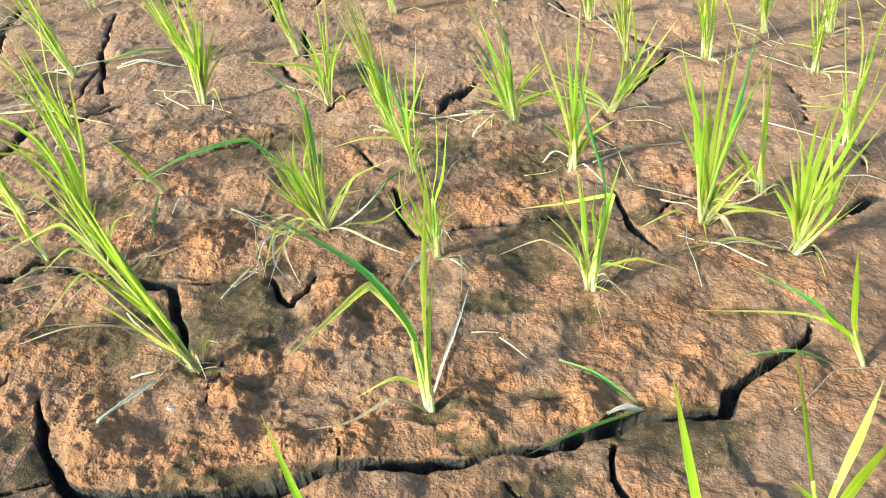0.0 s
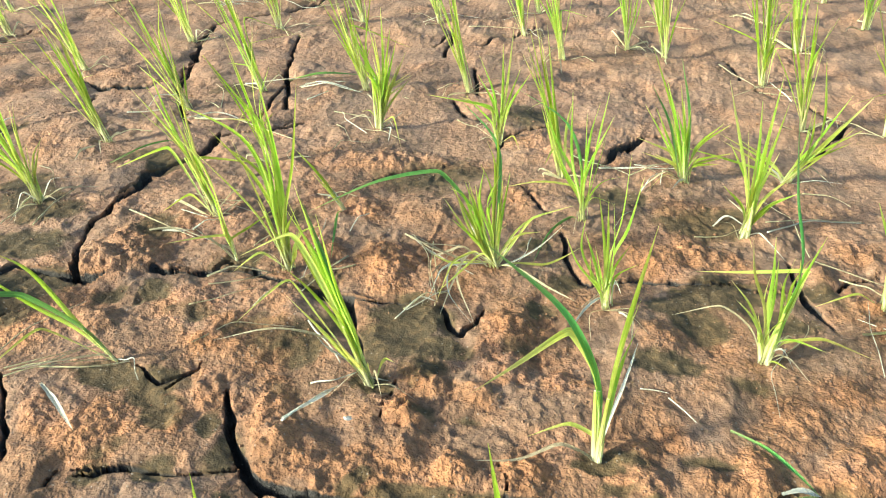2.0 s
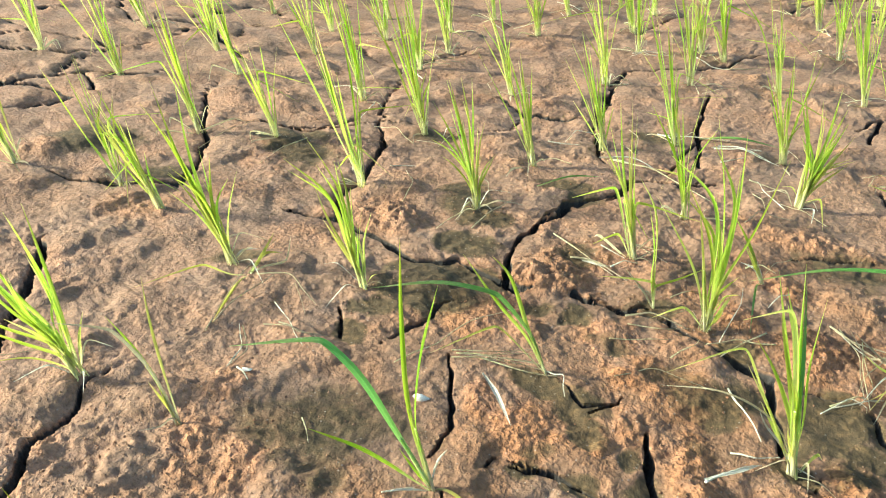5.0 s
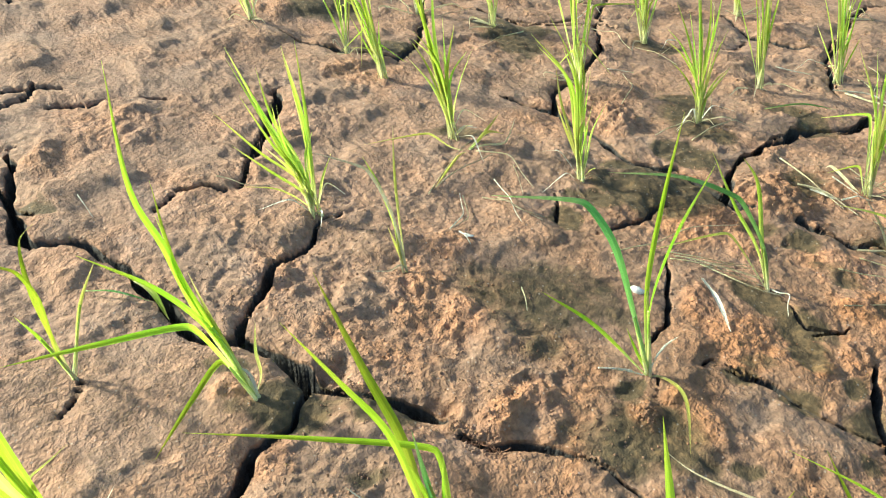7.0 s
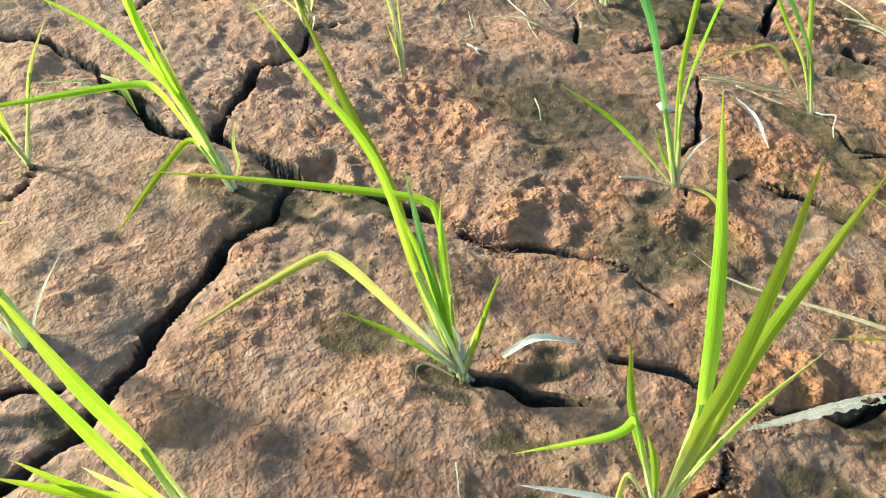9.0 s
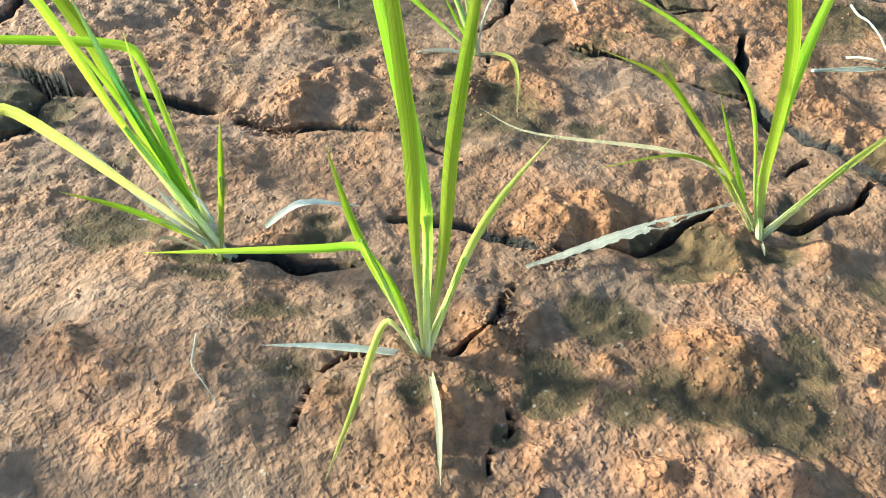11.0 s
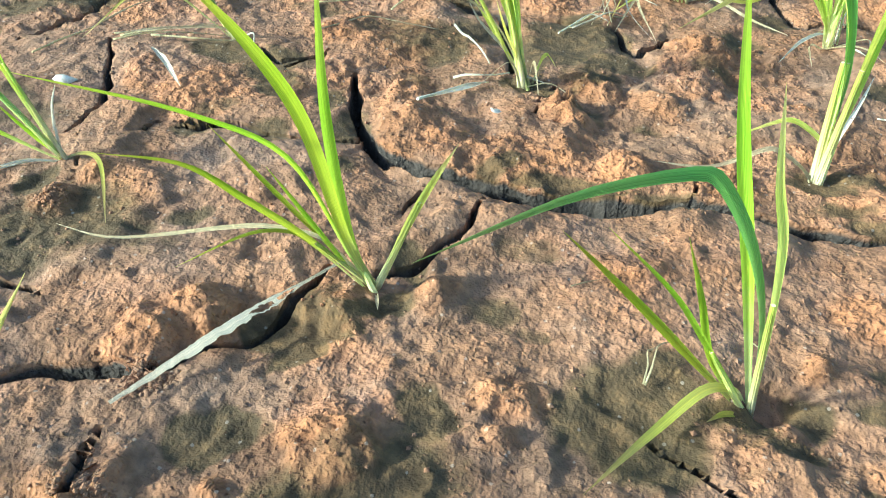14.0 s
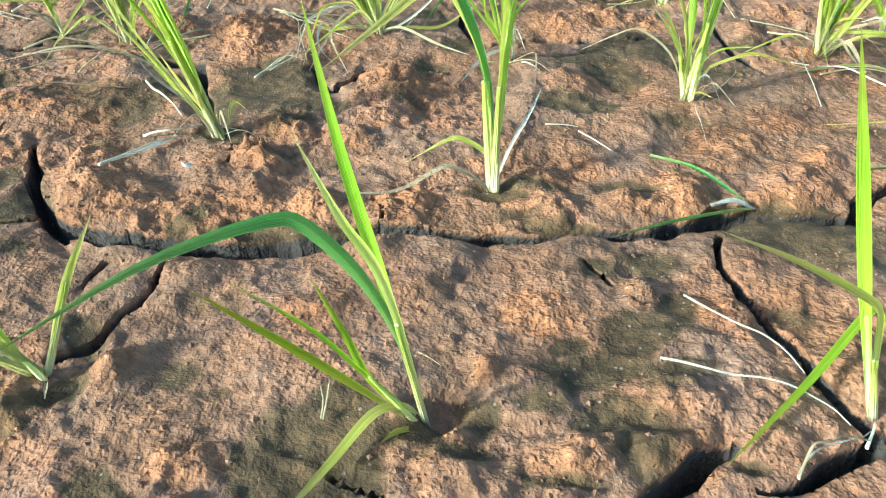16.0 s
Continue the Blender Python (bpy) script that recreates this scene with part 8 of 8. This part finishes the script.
fallen("fallen_leaf", "fallen green rice leaf lying on the mud", "fallen leaf", "fallen leaves on the mud", "d", 4.5, 5, (-0.788, 0.816), (-0.766, 0.885), (-0.733, 0.930))
fallen("fallen_leaf", "fallen green rice leaf lying on the mud", "fallen leaf", "fallen leaves on the mud", "s", 4, 8, (-0.763, 1.010), (-0.681, 1.003), (-0.562, 0.976))
fallen("straw", "dry bleached rice straw lying on the mud", "straw", "loose straws on the mud", "s", 3.75, 3, (-0.642, 0.688), (-0.601, 0.696), (-0.551, 0.685))
fallen("straw", "dry bleached rice straw lying on the mud", "straw", "loose straws on the mud", "s", 3.75, 4, (-0.304, 0.764), (-0.271, 0.740), (-0.216, 0.719))
fallen("straw", "dry bleached rice straw lying on the mud", "straw", "loose straws on the mud", "s", 2.5, 3, (-0.502, 0.596), (-0.463, 0.612), (-0.440, 0.644))
fallen("straw", "dry bleached rice straw lying on the mud", "straw", "loose straws on the mud", "s", 2.5, 3, (-0.637, 0.690), (-0.588, 0.701))
fallen("straw", "dry bleached rice straw lying on the mud", "straw", "loose straws on the mud", "b", 2.5, 2, (-1.028, 0.721), (-0.999, 0.755))
fallen("straw", "dry bleached rice straw lying on the mud", "straw", "loose straws on the mud", "b", 3.0, 3, (-0.034, 1.046), (0.003, 1.042))
fallen("straw", "dry bleached rice straw lying on the mud", "straw", "loose straws on the mud", "s", 3.0, 4, (-0.923, 0.357), (-0.882, 0.380), (-0.818, 0.367))
fallen("straw", "dry bleached rice straw lying on the mud", "straw", "loose straws on the mud", "s", 3.0, 3, (-0.597, 0.423), (-0.549, 0.434), (-0.514, 0.456))
fallen("straw", "dry bleached rice straw lying on the mud", "straw", "loose straws on the mud", "s", 1.62, 6, (-0.094, 0.223), (-0.094, 0.239), (-0.089, 0.254))
fallen("straw", "dry bleached rice straw lying on the mud", "straw", "loose straws on the mud", "s", 1.5, 2, (-0.150, 0.273), (-0.137, 0.285))
fallen("straw", "dry bleached rice straw lying on the mud", "straw", "loose straws on the mud", "s", 1.5, 2, (-0.055, 0.279), (-0.041, 0.273))
fallen("straw", "dry bleached rice straw lying on the mud", "straw", "loose straws on the mud", "s", 1.5, 6, (-0.095, 0.223), (-0.098, 0.236), (-0.095, 0.248))
fallen("straw", "dry bleached rice straw lying on the mud", "straw", "loose straws on the mud", "b", 5.0, 2, (-0.324, 0.420), (-0.311, 0.450), (-0.293, 0.483))
fallen("straw", "dry bleached rice straw lying on the mud", "straw", "loose straws on the mud", "s", 2.5, 3, (-0.625, 0.778), (-0.578, 0.768), (-0.530, 0.761))
SKELETON = ((-0.278, 0.235), (-0.284, 0.208), (-0.293, 0.179), (-0.296, 0.151), (-0.307, 0.124), (-0.325, 0.096))
SHELL = (-0.606, 0.330, 0.001)
PEBBLE = (-0.310, 0.032)
HUSK = (-0.777, 0.231)
FLAKE = (-0.269, 0.446)
RUBBLE = ((-0.548, 0.063, 0.014), (-0.536, 0.070, 0.012), (-0.562, 0.058, 0.01), (-0.329, 0.118, 0.013), (-0.322, 0.123, 0.01), (-0.472, 0.132, 0.006), (-0.483, 0.125, 0.005), (-0.645, 0.007, 0.01), (-0.656, 0.002, 0.008), (-0.485, 0.205, 0.01), (0.074, 0.355, 0.006), (-0.302, 0.055, 0.012))


def plain_material(name, colour, dark, scale, rough):
    m, nodes, links, p = material(name)
    coords = nodes.new("ShaderNodeTexCoord").outputs["Object"]
    grain = noise_node(nodes, links, coords, scale, 5.0, 0.6)
    links.new(ramp_node(nodes, links, grain, (0.3, dark), (0.65, colour)), p.inputs["Base Color"])
    p.inputs["Roughness"].default_value = rough
    links.new(bump_node(nodes, links, grain, 0.0006), p.inputs["Normal"])
    return m


ROOT = plain_material("dead_root", (0.30, 0.145, 0.085), (0.17, 0.085, 0.055), 300.0, 0.8)
CHALK = plain_material("white_shell", (0.82, 0.80, 0.76), (0.55, 0.50, 0.44), 600.0, 0.5)


def lone(name, bm, mat, place, label, category, group="", kind=""):
    me = bpy.data.meshes.new(name)
    bm.to_mesh(me)
    bm.free()
    for f in me.polygons:
        f.use_smooth = True
    me.materials.append(mat)
    ob = tagged(new(name, me), label, category, group, kind)
    ob.location = place
    return ob


def skeleton_leaf():
    """A decayed blade: a thin strand that widens to a frayed white blade with two rotted holes."""
    leaf = tagged(new("decayed_leaf"), "bleached decayed rice leaf with holes bridging a crack", "dead leaf")
    ends = [Vector((x, y, max(floor_at(x, y), -0.002) + 0.006)) for x, y in (SKELETON[0], SKELETON[-1])]
    leaf.location = ends[1]
    way = ends[0] - ends[1]
    across = Vector((way.y, -way.x, 0)).normalized()
    rng = random.Random(9)

    def edges(s):
        """Signed half breadths on either side at s, 0 at the strand's end, 1 at the blade's tip."""
        swell = min(1.0, max(0.0, (s - 0.20) / 0.14))
        taper = 1.0 if s < 0.62 else max(0.04, 1 - ((s - 0.62) / 0.38) ** 1.2)
        return -0.0014 - 0.0012 * swell * taper, 0.0011 + 0.0042 * swell * taper

    rows, cols = 90, 9
    bm = bmesh.new()
    uv = bm.loops.layers.uv.new("blade")
    grid = []
    for n in range(rows):
        s = n / (rows - 1)
        one, two = edges(s)
        one, two = one * rng.uniform(0.85, 1.15), two * (0.92 + 0.22 * math.sin(61 * s) * math.sin(23 * s + 1) + rng.uniform(-0.12, 0.08))
        row = []
        for k in range(cols):
            c = one + (two - one) * k / (cols - 1)
            sag = 0.0030 * math.sin(math.pi * s) - 0.0006 * math.sin(9 * s) - 9.0 * c * c
            row.append(bm.verts.new(way * (1 - s) + across * c + Vector((0, 0, sag))))
        grid.append(row)
    for n in range(rows - 1):
        for k in range(cols - 1):
            s, c = (n + 0.5) / (rows - 1), (k + 0.5) / (cols - 1)
            if any(((s - a) / ra) ** 2 + ((c - 0.60) / 0.30) ** 2 < 1 for a, ra in ((0.285, 0.044), (0.395, 0.050))):
                continue
            f = bm.faces.new((grid[n][k], grid[n][k + 1], grid[n + 1][k + 1], grid[n + 1][k]))
            f.smooth = True
            for loop, (u, v) in zip(f.loops, ((k, n), (k + 1, n), (k + 1, n + 1), (k, n + 1))):
                loop[uv].uv = (u / (cols - 1), v / (rows - 1))
    part("blade", bm, DECAYED, leaf)


def shell_shard():
    """A broken white shell piece: a thin three-cornered chip, bent along its middle."""
    rim = [(-0.0095, 0.0012, 0.0020), (-0.0060, 0.0042, 0.0034), (0.0005, 0.0040, 0.0042), (0.0108, 0.0010, 0.0012),
           (0.0030, -0.0038, 0.0008), (-0.0025, -0.0046, 0.0006), (-0.0062, -0.0016, 0.0012)]
    spine = [(-0.0060, 0.0010, 0.0052), (-0.0005, 0.0004, 0.0060), (0.0055, 0.0006, 0.0040)]
    bm = bmesh.new()
    top = [bm.verts.new(p) for p in rim]
    ridge = [bm.verts.new(p) for p in spine]
    low = [bm.verts.new((0.96 * x, 0.96 * y, z - 0.0008)) for x, y, z in rim]
    under = [bm.verts.new((x, y, z - 0.0009)) for x, y, z in spine]
    for a, b, flip in ((top, ridge, 1), (low, under, -1)):
        for face in ((a[0], b[0], a[1]), (a[1], b[0], b[1], a[2]), (a[2], b[1], b[2], a[3]), (a[3], b[2], a[4]), (a[4], b[2], b[1], a[5]), (a[5], b[1], b[0], a[6]), (a[6], b[0], a[0])):
            bm.faces.new(face[::flip])
    for k in range(7):
        n = (k + 1) % 7
        bm.faces.new((top[k], top[n], low[n], low[k]))
    bmesh.ops.recalc_face_normals(bm, faces=bm.faces[:])
    ob = lone("shell_shard", bm, CHALK, (*SHELL[:2], floor_at(*SHELL[:2]) + 0.0005), "white broken shell piece lying on the mud", "shell piece")
    ob.rotation_euler = (0.55, 0.05, 0.60)


def root_tuft(x, y, reach, count, seed):
    """A tangle of fine dead roots where the mud has torn."""
    rng = random.Random(seed)
    z = max(floor_at(x, y), -0.006)
    tuft = bmesh.new()
    for n in range(count):
        a, turn, size = rng.uniform(0, 6.28), rng.uniform(0, 6.28), rng.uniform(0.006, 0.016)
        px, py, pz = reach * rng.random() * math.cos(a), 0.6 * reach * rng.random() * math.sin(a), rng.uniform(-0.002, 0.002)
        way = []
        for k in range(5):
            way.append((px, py, pz))
            turn += rng.uniform(-0.9, 0.9)
            px, py, pz = px + size / 4 * math.cos(turn), py + size / 4 * math.sin(turn), pz + rng.uniform(-0.0015, 0.0022)
        strand = stem_mesh(way, rng.uniform(0.0005, 0.0011), 9, 5)
        copy = bpy.data.meshes.new("strand")
        strand.to_mesh(copy)
        strand.free()
        tuft.from_mesh(copy)
        bpy.data.meshes.remove(copy)
    lone("root_tuft", tuft, ROOT, (x, y, z + 0.001), "tangle of fine reddish-brown dead roots in the crack", "dead roots")


def flake(name, label, category, place, size, seed, lift=0.001):
    """A curled thin chip with a ragged outline."""
    rng = random.Random(seed)
    bm = bmesh.new()
    ring, under = [], []
    for k in range(14):
        t = 2 * math.pi * k / 14
        r = size * rng.uniform(0.75, 1.1)
        x, y = r * math.cos(t), 0.55 * r * math.sin(t)
        z = 0.35 * x * x / size + 0.3 * abs(y)
        ring.append(bm.verts.new((x, y, z + 0.0009)))
        under.append(bm.verts.new((x * 0.97, y * 0.97, z)))
    top, base = bm.verts.new((0, 0, 0.0010)), bm.verts.new((0, 0, 0.0))
    for k in range(14):
        n = (k + 1) % 14
        bm.faces.new((ring[k], ring[n], top))
        bm.faces.new((under[n], under[k], base))
        bm.faces.new((under[k], under[n], ring[n], ring[k]))
    ob = lone(name, bm, CHALK, (*place, floor_at(*place) + lift), label, category)
    ob.rotation_euler = (0.15, 0.2, rng.uniform(0, 6))


def crumbs():
    rng = random.Random(21)
    verts, faces = [], []
    base = bmesh.new()
    bmesh.ops.create_icosphere(base, subdivisions=1, radius=1.0)
    corners = [v.co.copy() for v in base.verts]
    tris = [[v.index for v in f.verts] for f in base.faces]
    base.free()

    def drop(x, y, r):
        z = floor_at(x, y) + 0.1 * r
        start = len(verts)
        sx, sy, sz = r * rng.uniform(0.7, 1.3), r * rng.uniform(0.7, 1.3), r * rng.uniform(0.5, 0.9)
        verts.extend((x + c.x * sx * rng.uniform(0.75, 1.2), y + c.y * sy * rng.uniform(0.75, 1.2), z + c.z * sz) for c in corners)
        faces.extend([start + i for i in t] for t in tris)

    for x, y, reach in RUBBLE:
        for n in range(130):
            t, d = rng.uniform(0, 6.28), reach * rng.random() ** 0.6 * 1.3
            drop(x + d * math.cos(t), y + 0.7 * d * math.sin(t), rng.uniform(0.0005, 0.0019))
    for n in range(2500):
        drop(rng.uniform(-1.3, 0.6), rng.uniform(0.6, 1.6), 0.0008 + 0.0020 * rng.random() ** 3)
    # a dense scatter of angular crumbs on the cloddy stretches
    dice = np.random.default_rng(8)
    spots = dice.uniform((-0.90, -0.14), (0.34, 0.74), (80000, 2))
    col = np.clip(np.searchsorted(xs, spots[:, 0]), 1, nx - 1)
    row = np.clip(np.searchsorted(ys, spots[:, 1]), 1, ny - 1)
    keep = (dice.random(80000) < 0.30 * cloddy[row, col] - 0.10) & (EDGE[row, col] > 0.002) & (wet_shade[row, col] < 0.5)
    spots, col, row = spots[keep], col[keep], row[keep]
    size = 0.0006 + 0.0015 * dice.random(len(spots)) ** 2.2
    shape = np.array(((1, 0, 0), (-1, 0, 0), (0, 1, 0), (0, -1, 0), (0, 0, 1), (0, 0, -1.0)))
    pts = shape[None] * dice.uniform(0.7, 1.3, (len(spots), 6, 1)) * size[:, None, None] * (1.0, 1.0, 0.75)
    spin = dice.uniform(0, 6.28, len(spots))[:, None]
    px, py = pts[..., 0] * np.cos(spin) - pts[..., 1] * np.sin(spin), pts[..., 0] * np.sin(spin) + pts[..., 1] * np.cos(spin)
    pts = np.stack([px + spots[:, :1], py + spots[:, 1:], pts[..., 2] + (body[row, col] + 0.1 * size)[:, None]], -1)
    pattern = np.array(((0, 2, 4), (2, 1, 4), (1, 3, 4), (3, 0, 4), (2, 0, 5), (1, 2, 5), (3, 1, 5), (0, 3, 5)))
    faces.extend((pattern[None] + (len(verts) + 6 * np.arange(len(spots)))[:, None, None]).reshape(-1, 3).tolist())
    verts.extend(pts.reshape(-1, 3).tolist())
    me = bpy.data.meshes.new("soil_crumbs")
    me.from_pydata(verts, [], faces)
    me.attributes.new("crust_top", "FLOAT", "POINT").data.foreach_set("value", np.full(len(verts), -1.0, dtype=np.float32))
    me.materials.append(SOIL)
    tagged(new("soil_crumbs", me), "loose crumbs of dry orange-brown mud", "soil crumbs", kind="stuff")


skeleton_leaf()
shell_shard()
root_tuft(-0.551, 0.064, 0.014, 34, 4)
root_tuft(-0.533, 0.070, 0.011, 22, 7)
root_tuft(-0.327, 0.118, 0.012, 26, 12)
flake("pebble", "small white pebble lying in a thin crack", "pebble", PEBBLE, 0.0035, 3, 0.003)
flake("husk", "pale grey husk flake lying on mud", "husk", HUSK, 0.007, 5)
flake("husk", "small pale husk chip on the mud", "husk", FLAKE, 0.005, 8)
crumbs()


def stray_straws():
    """Thin withered strands about the feet of the plants."""
    rng = random.Random(41)
    feet = [o.location for o in bpy.data.objects if o.name.startswith("rice_plant") and o.parent is None and -1.5 < o.location.x < 0.7 and 0.5 < o.location.y < 2.0]
    for foot in feet:
        for n in range(rng.choice((1, 1, 2, 3, 4))):
            t, d, turn, size = rng.uniform(0, 6.28), rng.uniform(0.02, 0.07), rng.uniform(0, 6.28), rng.uniform(0.018, 0.07)
            x, y = foot.x + d * math.cos(t), foot.y + d * math.sin(t)
            dx, dy, bend = size * math.cos(turn), size * math.sin(turn), rng.uniform(-0.3, 0.3)
            fallen("straw", "dry bleached rice straw lying on the mud", "straw", "loose straws on the mud", rng.choice("ssb"), rng.uniform(1.6, 3.4), rng.uniform(2, 7), (x - dx, y - dy), (x - bend * dy, y + bend * dx), (x + dx, y + dy))


stray_straws()
